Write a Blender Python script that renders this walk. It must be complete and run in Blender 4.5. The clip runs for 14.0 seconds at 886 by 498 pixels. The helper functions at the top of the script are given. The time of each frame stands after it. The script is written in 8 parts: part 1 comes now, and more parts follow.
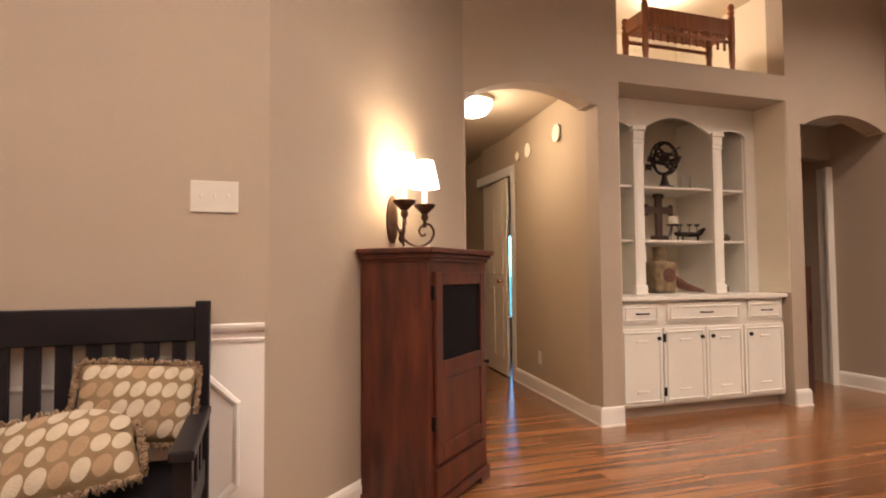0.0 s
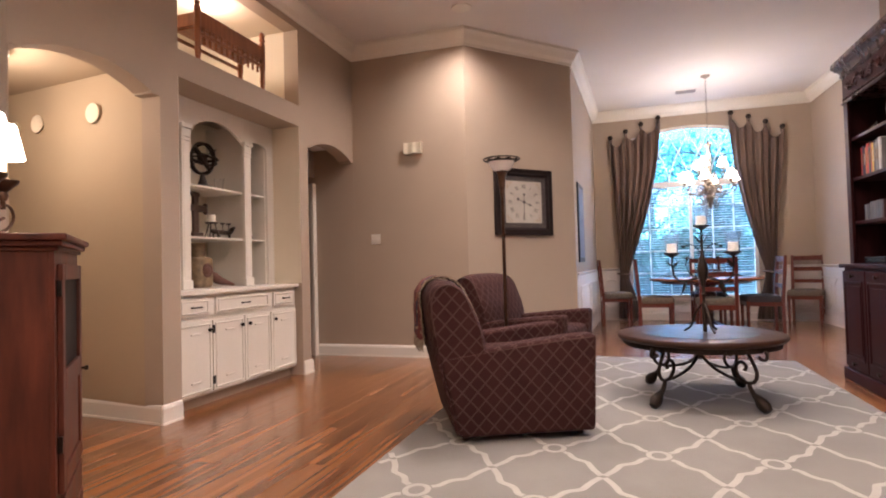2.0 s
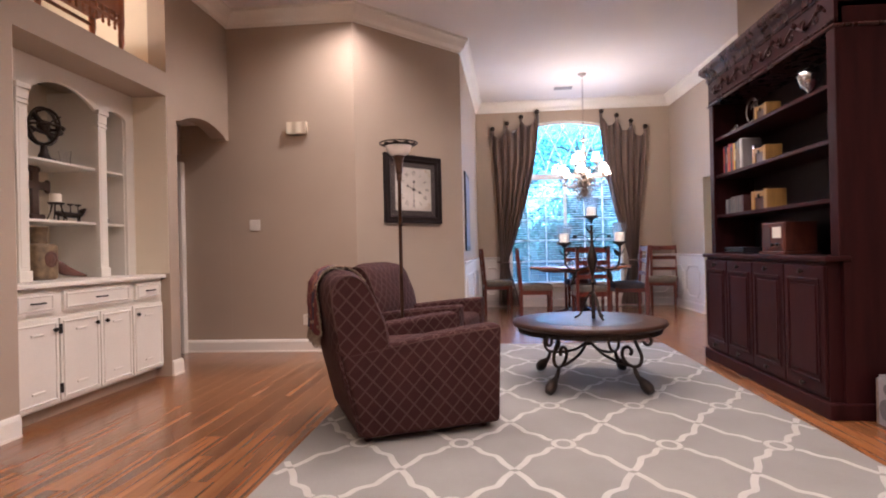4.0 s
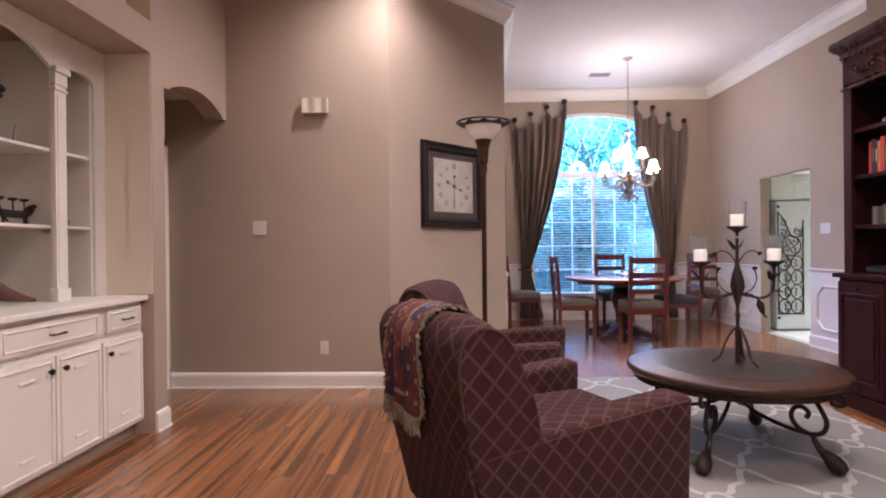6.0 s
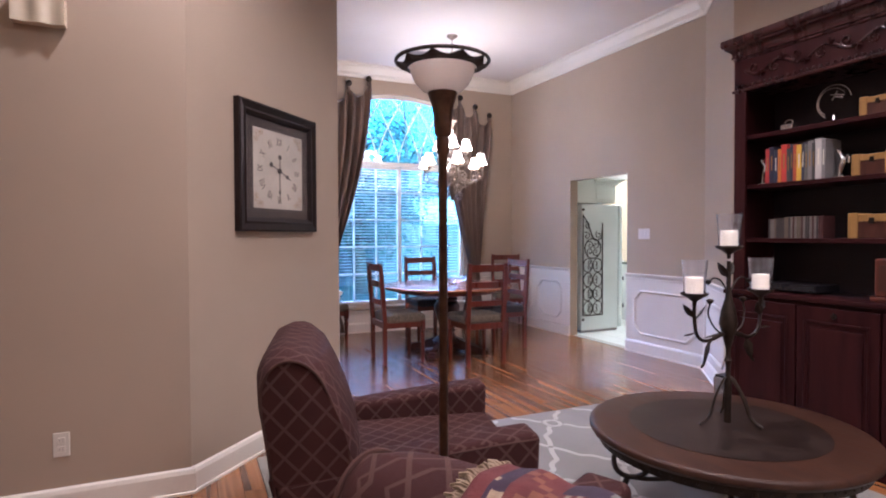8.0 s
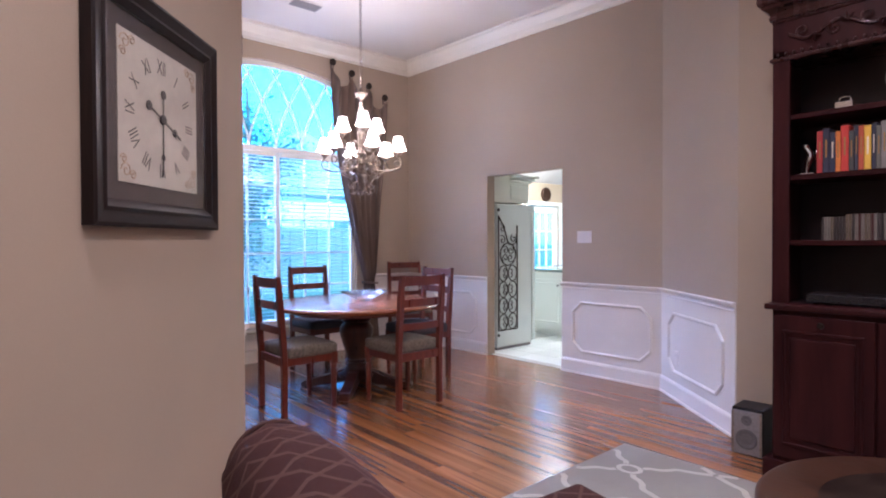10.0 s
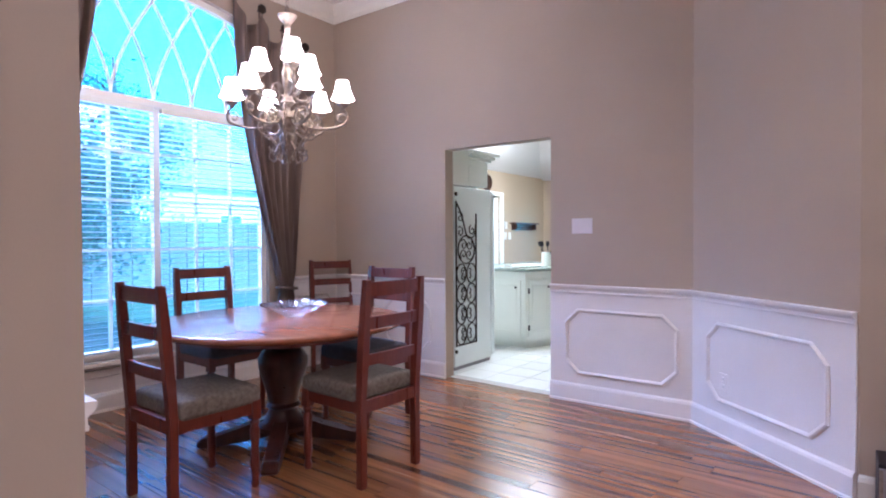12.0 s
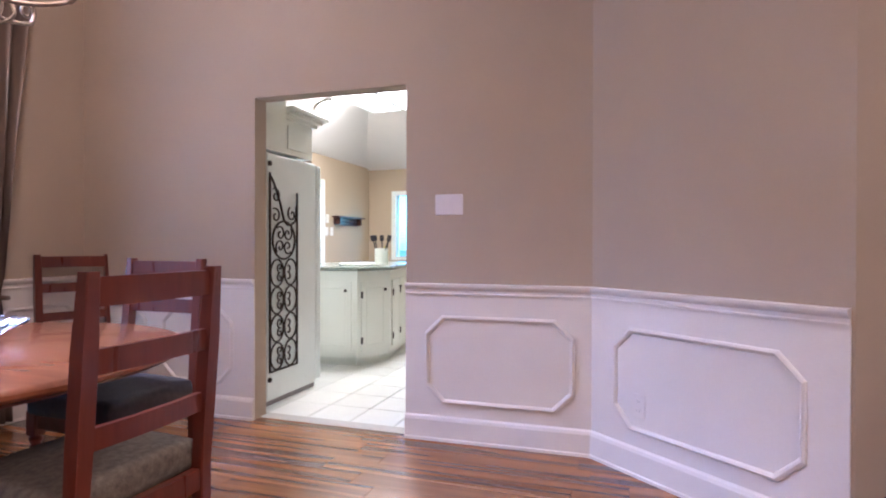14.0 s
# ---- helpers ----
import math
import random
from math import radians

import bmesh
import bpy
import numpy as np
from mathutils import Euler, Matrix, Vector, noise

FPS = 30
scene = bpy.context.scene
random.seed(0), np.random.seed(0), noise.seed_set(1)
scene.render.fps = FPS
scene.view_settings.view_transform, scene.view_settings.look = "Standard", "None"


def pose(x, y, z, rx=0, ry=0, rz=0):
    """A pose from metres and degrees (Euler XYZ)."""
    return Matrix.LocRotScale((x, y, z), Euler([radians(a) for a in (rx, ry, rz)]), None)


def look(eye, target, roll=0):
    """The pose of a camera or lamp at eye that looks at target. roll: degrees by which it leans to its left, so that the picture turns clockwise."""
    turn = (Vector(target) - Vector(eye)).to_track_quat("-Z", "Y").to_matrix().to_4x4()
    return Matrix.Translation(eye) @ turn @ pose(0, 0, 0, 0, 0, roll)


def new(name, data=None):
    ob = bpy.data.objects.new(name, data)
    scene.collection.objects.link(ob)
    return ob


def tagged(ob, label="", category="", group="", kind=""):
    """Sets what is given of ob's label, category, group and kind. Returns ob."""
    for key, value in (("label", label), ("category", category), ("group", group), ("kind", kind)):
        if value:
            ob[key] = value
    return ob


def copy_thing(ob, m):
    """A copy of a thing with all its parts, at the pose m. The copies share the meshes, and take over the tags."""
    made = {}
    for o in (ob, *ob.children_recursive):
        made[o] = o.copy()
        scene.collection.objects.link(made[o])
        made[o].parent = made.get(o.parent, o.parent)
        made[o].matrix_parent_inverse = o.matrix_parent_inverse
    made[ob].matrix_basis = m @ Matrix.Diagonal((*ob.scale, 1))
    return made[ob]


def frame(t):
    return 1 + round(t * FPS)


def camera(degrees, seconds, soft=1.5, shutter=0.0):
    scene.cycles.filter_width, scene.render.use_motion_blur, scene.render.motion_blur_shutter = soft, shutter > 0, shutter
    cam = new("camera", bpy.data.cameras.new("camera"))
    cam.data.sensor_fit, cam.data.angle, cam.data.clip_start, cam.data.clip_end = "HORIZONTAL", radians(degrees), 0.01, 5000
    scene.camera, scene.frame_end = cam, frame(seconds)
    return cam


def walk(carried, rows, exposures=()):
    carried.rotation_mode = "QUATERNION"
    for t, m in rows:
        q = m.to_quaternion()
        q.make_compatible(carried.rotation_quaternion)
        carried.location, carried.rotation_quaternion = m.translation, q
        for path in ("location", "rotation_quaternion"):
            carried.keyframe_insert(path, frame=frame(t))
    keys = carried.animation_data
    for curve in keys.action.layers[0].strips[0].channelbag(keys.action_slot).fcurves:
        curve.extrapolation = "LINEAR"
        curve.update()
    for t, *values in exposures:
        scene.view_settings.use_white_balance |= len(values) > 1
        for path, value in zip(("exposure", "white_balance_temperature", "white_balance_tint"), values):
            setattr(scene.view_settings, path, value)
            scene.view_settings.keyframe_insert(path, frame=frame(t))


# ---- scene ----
cam = camera(76.4, 14.0, 2.0)
PATH = [
    (0, (0.696, 1.112, 1.075), (1.317, 3.011, 1.161), -0.4),
    (0.5, (0.509, 1.276, 1.049), (1.531, 2.992, 1.141), -0.9),
    (1, (0.297, 1.401, 1.075), (1.645, 2.876, 1.154), -1.0),
    (1.5, (0.056, 1.434, 1.03), (1.741, 2.51, 1.1), -1.3),
    (2, (-0.109, 1.506, 1.039), (1.794, 2.118, 1.096), -1.5),
    (2.2, (-0.186, 1.553, 1.028), (1.787, 1.875, 1.08), -1.6),
    (4.3, (0.139, 1.802, 1.063), (2.131, 1.977, 1.066), -1.3),
    (4.5, (0.214, 1.897, 1.077), (2.205, 2.087, 1.075), -1.1),
    (5, (0.513, 2.177, 1.123), (2.499, 2.409, 1.111), -0.7),
    (5.5, (0.869, 2.38, 1.132), (2.849, 2.658, 1.13), -0.8),
    (6, (1.169, 2.551, 1.183), (3.168, 2.613, 1.176), -0.6),
    (6.5, (1.52, 2.712, 1.28), (3.507, 2.494, 1.233), -0.4),
    (7, (1.905, 2.871, 1.353), (3.865, 2.478, 1.298), -0.3),
    (7.5, (2.283, 3.006, 1.351), (4.164, 2.33, 1.295), -0.1),
    (8, (2.713, 3.141, 1.335), (4.536, 2.319, 1.287), -0.2),
    (8.2, (2.872, 3.193, 1.348), (4.657, 2.293, 1.296), 0.1),
    (10.3, (4.55, 3.179, 1.314), (6.018, 1.821, 1.276), -0.2),
    (10.5, (4.733, 3.17, 1.333), (6.172, 1.783, 1.287), -0.1),
    (11, (5.034, 2.994, 1.313), (6.382, 1.516, 1.274), -0.3),
    (11.5, (5.412, 2.794, 1.28), (6.669, 1.239, 1.242), -0.3),
    (12, (5.713, 2.55, 1.247), (6.942, 0.973, 1.214), -0.3),
    (12.5, (5.994, 2.258, 1.207), (7.196, 0.66, 1.182), -0.1),
    (13, (6.219, 1.962, 1.193), (7.406, 0.353, 1.173), -0.0),
    (13.3, (6.335, 1.845, 1.172), (7.489, 0.212, 1.155), 0.1),
    (13.5, (6.435, 1.786, 1.169), (7.486, 0.085, 1.147), 0.1),
    (14, (6.52, 1.57, 1.111), (7.158, -0.326, 1.1), 0.1),
]
# the clip's camera cools its white balance from lamplight to daylight
TONES = [(0, 3.8, 6300, 12), (1, 3.72, 6050, 14), (2, 3.72, 5850, 17), (4.5, 3.72, 5480, 19), (6, 3.7, 5330, 19), (7, 3.64, 5250, 19), (8, 3.58, 5200, 20), (10.5, 3.48, 5130, 21), (11.5, 3.54, 5060, 21), (12.5, 3.6, 5000, 21), (13, 3.62, 5060, 23), (14, 3.55, 5600, 27)]
walk(cam, [(t, look(eye, target, roll)) for t, eye, target, roll in PATH], TONES)

# ---- world and large lights ----
world = bpy.data.worlds.new("world")
scene.world = world
world.use_nodes = True
wn = world.node_tree
sky = wn.nodes.new("ShaderNodeTexSky")
sky.sky_type = "NISHITA"
sky.sun_disc = False
sky.sun_elevation, sky.sun_rotation = radians(29), radians(270)
tint = wn.nodes.new("ShaderNodeMix")
tint.data_type, tint.blend_type = "RGBA", "MULTIPLY"
tint.inputs["Factor"].default_value = 1.0
tint.inputs["B"].default_value = (0.23, 0.82, 1.22, 1)
wn.links.new(sky.outputs[0], tint.inputs["A"])
wn.links.new(tint.outputs["Result"], wn.nodes["Background"].inputs[0])
wn.nodes["Background"].inputs[1].default_value = 0.10

WARM, DAY = (1.0, 0.78, 0.58), (0.46, 0.74, 1.0)
CEIL = 3.66


def lamp(name, kind, m, power, colour, size=0.1, spot=None, blend=0.8, size_y=None):
    data = bpy.data.lights.new(name, kind)
    data.energy, data.color = power, colour
    if kind == "AREA":
        data.size = size
        if size_y:
            data.shape, data.size_y = "RECTANGLE", size_y
    else:
        data.shadow_soft_size = size
    if spot:
        data.spot_size, data.spot_blend = radians(spot), blend
    ob = new(name, data)
    ob.matrix_world = m
    return ob


sun = lamp("sun", "SUN", look((0, 0, 0), (0.75, 0.0, -0.416)), 2.0, (0.40, 0.86, 1.0))
sun.data.angle = radians(10)
# unseen panel outside, added to strengthen the sky's light through the window
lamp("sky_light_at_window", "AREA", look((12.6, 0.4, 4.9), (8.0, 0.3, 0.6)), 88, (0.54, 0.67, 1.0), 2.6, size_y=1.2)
lamp("kitchen_panel_light", "AREA", look((8.98, -3.70, 2.62), (8.98, -3.699, 0)), 9.5, (1.0, 0.97, 0.80), 0.7, size_y=1.2)
lamp("kitchen_can_bulb", "POINT", pose(9.60, -3.75, 2.50), 1.4, (1.0, 0.97, 0.80), 0.06)
lamp("hall_bulb", "POINT", pose(2.35, 5.35, 2.20), 1.9, WARM, 0.10)
lamp("chandelier_glow", "POINT", pose(8.70, 0.315, 2.62), 5, (1.0, 0.80, 0.62), 0.16)
for sx, sy in ((1.395, 3.79), (1.535, 3.90)):
    lamp("sconce_bulb", "POINT", pose(sx, sy, 1.595), 0.62, (1.0, 0.78, 0.53), 0.04)
# the first can is the known one; the other seven are added fill
CANS_AND_FILL = [(5.36, 3.0), (5.24, 1.0), (3.75, 2.45), (3.4, 0.9), (1.3, 1.9), (1.3, 0.4), (-0.9, 1.9), (-0.9, 0.4)]
for cx, cy in CANS_AND_FILL:
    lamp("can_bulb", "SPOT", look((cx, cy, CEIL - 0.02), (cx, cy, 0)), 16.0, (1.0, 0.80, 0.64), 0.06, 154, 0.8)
lamp("recess_bulb", "POINT", pose(3.95, 4.95, 3.30), 1.3, WARM, 0.08)

# ---- materials ----


def mat(name, a, b, rough=0.6, metal=0.0, scale=12.0, bump=0.08, stretch=(1, 1, 1), fine=90.0, spread=0.12,
        spec=0.5, rnd=0.0, coat=0.0):
    """Two colours mixed by a broad noise, with fine grain in colour, roughness and relief."""
    m = bpy.data.materials.new(name)
    m.use_nodes = True
    nt = m.node_tree
    N, L = nt.nodes, nt.links
    p = N["Principled BSDF"]
    tc, mp = N.new("ShaderNodeTexCoord"), N.new("ShaderNodeMapping")
    mp.inputs["Scale"].default_value = stretch
    L.new(tc.outputs["Object"], mp.inputs[0])
    vec = mp.outputs[0]
    if rnd:
        oi, add, mul = N.new("ShaderNodeObjectInfo"), N.new("ShaderNodeVectorMath"), N.new("ShaderNodeMath")
        mul.operation, mul.inputs[1].default_value = "MULTIPLY", 37.0
        L.new(oi.outputs["Random"], mul.inputs[0])
        L.new(mul.outputs[0], add.inputs[1])
        L.new(vec, add.inputs[0])
        vec = add.outputs[0]
    n1, n2 = N.new("ShaderNodeTexNoise"), N.new("ShaderNodeTexNoise")
    n1.inputs["Scale"].default_value, n1.inputs["Detail"].default_value = scale, 5
    n2.inputs["Scale"].default_value, n2.inputs["Detail"].default_value = fine, 3
    L.new(vec, n1.inputs[0])
    L.new(vec, n2.inputs[0])
    ramp = N.new("ShaderNodeValToRGB")
    ramp.color_ramp.elements[0].position, ramp.color_ramp.elements[1].position = 0.3, 0.7
    ramp.color_ramp.elements[0].color, ramp.color_ramp.elements[1].color = (*a, 1), (*b, 1)
    L.new(n1.outputs["Fac"], ramp.inputs[0])
    hsv = N.new("ShaderNodeHueSaturation")
    rng = N.new("ShaderNodeMapRange")
    rng.inputs[3].default_value, rng.inputs[4].default_value = 1 - spread, 1 + spread
    L.new(n2.outputs["Fac"], rng.inputs[0])
    L.new(rng.outputs[0], hsv.inputs["Value"])
    L.new(ramp.outputs[0], hsv.inputs["Color"])
    col = hsv.outputs[0]
    if rnd:
        hs2, r2 = N.new("ShaderNodeHueSaturation"), N.new("ShaderNodeMapRange")
        r2.inputs[3].default_value, r2.inputs[4].default_value = 1 - rnd, 1 + rnd
        L.new(oi.outputs["Random"], r2.inputs[0])
        L.new(r2.outputs[0], hs2.inputs["Value"])
        L.new(col, hs2.inputs["Color"])
        col = hs2.outputs[0]
    L.new(col, p.inputs["Base Color"])
    r3 = N.new("ShaderNodeMapRange")
    r3.inputs[3].default_value, r3.inputs[4].default_value = max(rough - 0.08, 0.02), min(rough + 0.08, 1)
    L.new(n1.outputs["Fac"], r3.inputs[0])
    L.new(r3.outputs[0], p.inputs["Roughness"])
    p.inputs["Metallic"].default_value = metal
    p.inputs["Specular IOR Level"].default_value = spec
    p.inputs["Coat Weight"].default_value = coat
    if bump:
        bp = N.new("ShaderNodeBump")
        bp.inputs["Strength"].default_value, bp.inputs["Distance"].default_value = bump, 0.01
        L.new(n2.outputs["Fac"], bp.inputs["Height"])
        L.new(bp.outputs[0], p.inputs["Normal"])
    return m


def glow(name, colour, power, base=(0.9, 0.85, 0.75)):
    m = bpy.data.materials.new(name)
    m.use_nodes = True
    p = m.node_tree.nodes["Principled BSDF"]
    p.inputs["Base Color"].default_value = (*base, 1)
    p.inputs["Emission Color"].default_value, p.inputs["Emission Strength"].default_value = (*colour, 1), power
    return m


def glass(name, colour=(1, 1, 1), rough=0.0, mix=1.0):
    m = bpy.data.materials.new(name)
    m.use_nodes = True
    p = m.node_tree.nodes["Principled BSDF"]
    p.inputs["Base Color"].default_value = (*colour, 1)
    p.inputs["Transmission Weight"].default_value = mix
    p.inputs["Roughness"].default_value = rough
    p.inputs["IOR"].default_value = 1.45
    return m


def wood(name, a, b, rough=0.4, stretch=(14, 14, 1.2), rnd=0.0, coat=0.0, spread=0.2, scale=1.6, bump=0.05):
    return mat(name, a, b, rough, 0, scale, bump, stretch, 7.0, spread, rnd=rnd, coat=coat)


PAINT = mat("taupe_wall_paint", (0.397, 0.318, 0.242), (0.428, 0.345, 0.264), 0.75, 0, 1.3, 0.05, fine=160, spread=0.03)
PAINT_HALL = mat("tan_hall_paint", (0.44, 0.345, 0.235), (0.47, 0.37, 0.25), 0.75, 0, 1.3, 0.05, fine=160, spread=0.03)
CREAM = mat("cream_paint", (0.74, 0.66, 0.52), (0.79, 0.71, 0.56), 0.7, 0, 1.3, 0.04, fine=160, spread=0.03)
WHITE = mat("white_trim_paint", (0.75, 0.71, 0.63), (0.80, 0.76, 0.68), 0.38, 0, 2.0, 0.03, fine=60, spread=0.03)
WAINS = mat("white_wainscot_paint", (0.72, 0.68, 0.64), (0.77, 0.73, 0.69), 0.45, 0, 2.0, 0.03, fine=90, spread=0.03)
CEILP = mat("ceiling_paint", (0.70, 0.66, 0.62), (0.75, 0.71, 0.67), 0.85, 0, 1.1, 0.12, fine=220, spread=0.03)
KWHITE = mat("kitchen_white_paint", (0.74, 0.77, 0.70), (0.80, 0.82, 0.75), 0.4, 0, 2.0, 0.02, spread=0.03)
FRIDGE = mat("white_enamel", (0.72, 0.78, 0.76), (0.78, 0.83, 0.81), 0.3, 0, 3.0, 0.05, fine=300, spread=0.03)
TILE = mat("pale_floor_tile", (0.66, 0.68, 0.64), (0.72, 0.735, 0.69), 0.32, 0, 4.0, 0.03, fine=40, spread=0.05, rnd=0.05)
GROUT = mat("grout", (0.45, 0.44, 0.40), (0.52, 0.51, 0.47), 0.9, 0, 20, 0.1)
HUTCHW = wood("reddish_cabinet_wood", (0.036, 0.009, 0.006), (0.125, 0.030, 0.015), 0.45, (5, 5, 0.8), spread=0.4, scale=2.6)
CHAIRW = wood("cherry_chair_wood", (0.095, 0.017, 0.010), (0.15, 0.030, 0.015), 0.30, (12, 12, 1.5), coat=0.2)
TABLEW = wood("cherry_table_wood", (0.22, 0.070, 0.029), (0.29, 0.096, 0.040), 0.27, (2, 14, 8), coat=0.2, spread=0.08, bump=0.008)
DARKW = wood("dark_turned_wood", (0.040, 0.014, 0.010), (0.075, 0.024, 0.015), 0.30, coat=0.2)
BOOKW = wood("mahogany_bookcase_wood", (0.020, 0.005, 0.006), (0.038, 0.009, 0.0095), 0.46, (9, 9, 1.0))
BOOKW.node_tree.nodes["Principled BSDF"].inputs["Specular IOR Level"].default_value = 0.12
# darker copy of the bookcase wood, the inside's shade mixed into its colour
BOOKSHADE = wood("shaded_bookcase_wood", (0.011, 0.005, 0.008), (0.017, 0.008, 0.011), 0.5)
COFW = wood("coffee_table_wood", (0.030, 0.013, 0.009), (0.055, 0.024, 0.014), 0.40, (3, 12, 8))
COFW.node_tree.nodes["Principled BSDF"].inputs["Specular IOR Level"].default_value = 0.25
COFIN = mat("dark_inlaid_slate", (0.016, 0.010, 0.009), (0.030, 0.020, 0.016), 0.34, 0, 9, 0.06, spec=0.25)
BENCHW = wood("orange_oak", (0.26, 0.085, 0.030), (0.38, 0.135, 0.048), 0.35, coat=0.2)
BLACKW = mat("black_bench_paint", (0.010, 0.009, 0.011), (0.018, 0.015, 0.018), 0.42, 0, 6, 0.02, spec=0.25)
IRON = mat("dark_bronze_iron", (0.020, 0.014, 0.011), (0.045, 0.030, 0.021), 0.45, 0.6, 25, 0.25)
BRONZE = mat("rubbed_bronze", (0.055, 0.028, 0.018), (0.11, 0.058, 0.035), 0.38, 0.7, 25, 0.15)
PEWTER = mat("antique_pewter", (0.17, 0.135, 0.115), (0.36, 0.30, 0.255), 0.55, 0.55, 30, 0.25)
HARDW = mat("dark_hardware", (0.020, 0.017, 0.015), (0.04, 0.033, 0.028), 0.35, 0.8, 40, 0.05)
CHROME = mat("silver_metal", (0.55, 0.55, 0.56), (0.7, 0.7, 0.7), 0.2, 1.0, 20, 0.03)
BRASSW = wood("gold_box_wood", (0.24, 0.13, 0.035), (0.34, 0.19, 0.055), 0.4)
PLASTIC = mat("ivory_plastic", (0.66, 0.62, 0.55), (0.70, 0.66, 0.59), 0.4, 0, 5, 0.01, spread=0.02)
PLASTICL = mat("lilac_white_plastic", (0.66, 0.62, 0.64), (0.70, 0.66, 0.68), 0.4, 0, 5, 0.01, spread=0.02)
WAX = mat("ivory_wax", (0.80, 0.74, 0.62), (0.86, 0.80, 0.68), 0.5, 0, 8, 0.02, spread=0.02)
CLEAR = glass("clear_glass", (0.97, 0.98, 1.0))
CUPG = glass("hazy_cup_glass", (0.90, 0.90, 0.93), 0.10, 0.985)
FROST = glass("frosted_alabaster_glass", (0.86, 0.80, 0.74), 0.45, 0.55)
SHADE = glow("lit_fabric_shade", (1.0, 0.84, 0.64), 0.65)
SHADE_S = glow("lit_sconce_shade", (1.0, 0.80, 0.55), 0.6)
CANG = glow("lit_can_lens", (1.0, 0.85, 0.66), 0.6)
HALLG = glow("lit_hall_glass", (1.0, 0.80, 0.55), 0.7)
TUBEG = glow("lit_kitchen_panel", (0.95, 1.0, 0.93), 0.45)
CONE = mat("grey_speaker_cone", (0.11, 0.105, 0.11), (0.15, 0.14, 0.15), 0.8, 0, 40, 0.2)
GREYM = mat("speaker_grey", (0.24, 0.225, 0.235), (0.30, 0.285, 0.295), 0.55, 0, 60, 0.1)
SEATF = mat("olive_grey_tweed", (0.11, 0.090, 0.068), (0.21, 0.178, 0.135), 0.85, 0, 55, 0.5, (1, 1, 1), 260, 0.35)
# darker seat cloth with the backlit chairs' shade in its colour
SEAT_SHADED = mat("shaded_seat_fabric", (0.045, 0.045, 0.055), (0.075, 0.072, 0.080), 0.85, 0, 40, 0.4, fine=260)
CURT = mat("bronze_taffeta", (0.080, 0.053, 0.043), (0.215, 0.148, 0.112), 0.42, 0, 1.4, 0.05, (9, 9, 0.5), 12, 0.15, spec=0.6)
# white slats, the blue of the daylight put into their colour
BLIND = mat("daylit_blind_slat", (0.56, 0.64, 0.68), (0.60, 0.68, 0.72), 0.5, 0, 4, 0.01, spread=0.02)
RUGG = mat("grey_rug_pile", (0.250, 0.236, 0.215), (0.305, 0.290, 0.265), 0.95, 0, 2.2, 0.5, fine=320, spread=0.16)
RUGW = mat("ivory_rug_pile", (0.47, 0.445, 0.41), (0.53, 0.505, 0.465), 0.95, 0, 6, 0.5, fine=320, spread=0.12)
FRINGE = mat("tan_fringe", (0.20, 0.125, 0.072), (0.36, 0.25, 0.16), 0.95, 0, 60, 0.6, fine=200, spread=0.3)


def plank_material():
    """Streaky tiger-striped planks: long dark veins on orange-brown, another cut of them on each plank."""
    m = wood("tiger_stripe_plank", (0.20, 0.072, 0.023), (0.36, 0.155, 0.053), 0.24, (0.26, 7.5, 1), rnd=0.14, scale=1.6, bump=0.015, spread=0.16)
    N, L = m.node_tree.nodes, m.node_tree.links
    p = N["Principled BSDF"]
    n1 = [n for n in N if n.type == "TEX_NOISE"][0]
    n1.inputs["Distortion"].default_value = 0.6
    mp = [n for n in N if n.type == "MAPPING"][0]
    src = p.inputs["Base Color"].links[0].from_socket
    vec = n1.inputs[0].links[0].from_socket
    n3, ramp, mix = N.new("ShaderNodeTexNoise"), N.new("ShaderNodeValToRGB"), N.new("ShaderNodeMix")
    n3.inputs["Scale"].default_value, n3.inputs["Detail"].default_value, n3.inputs["Distortion"].default_value = 2.3, 2.2, 0.7
    L.new(vec, n3.inputs[0])
    ramp.color_ramp.elements[0].position, ramp.color_ramp.elements[1].position = 0.47, 0.70
    L.new(n3.outputs["Fac"], ramp.inputs[0])
    mix.data_type = "RGBA"
    L.new(ramp.outputs[0], mix.inputs["Factor"])
    L.new(src, mix.inputs["A"])
    mix.inputs["B"].default_value = (0.092, 0.033, 0.013, 1)
    L.new(mix.outputs["Result"], p.inputs["Base Color"])
    return m


for n_ in ("cherry_table_wood",):
    nt_ = bpy.data.materials[n_].node_tree
    nt_.links.remove(nt_.nodes["Principled BSDF"].inputs["Roughness"].links[0])
    nt_.nodes["Principled BSDF"].inputs["Roughness"].default_value = 0.26
PLANK = plank_material()
PP = PLANK.node_tree.nodes["Principled BSDF"]
PP.inputs["Specular IOR Level"].default_value = 0.8
PP.inputs["Coat Weight"].default_value, PP.inputs["Coat Roughness"].default_value = 0.36, 0.20
SUBFL = mat("dark_plank_joint", (0.06, 0.022, 0.010), (0.09, 0.034, 0.014), 0.8)


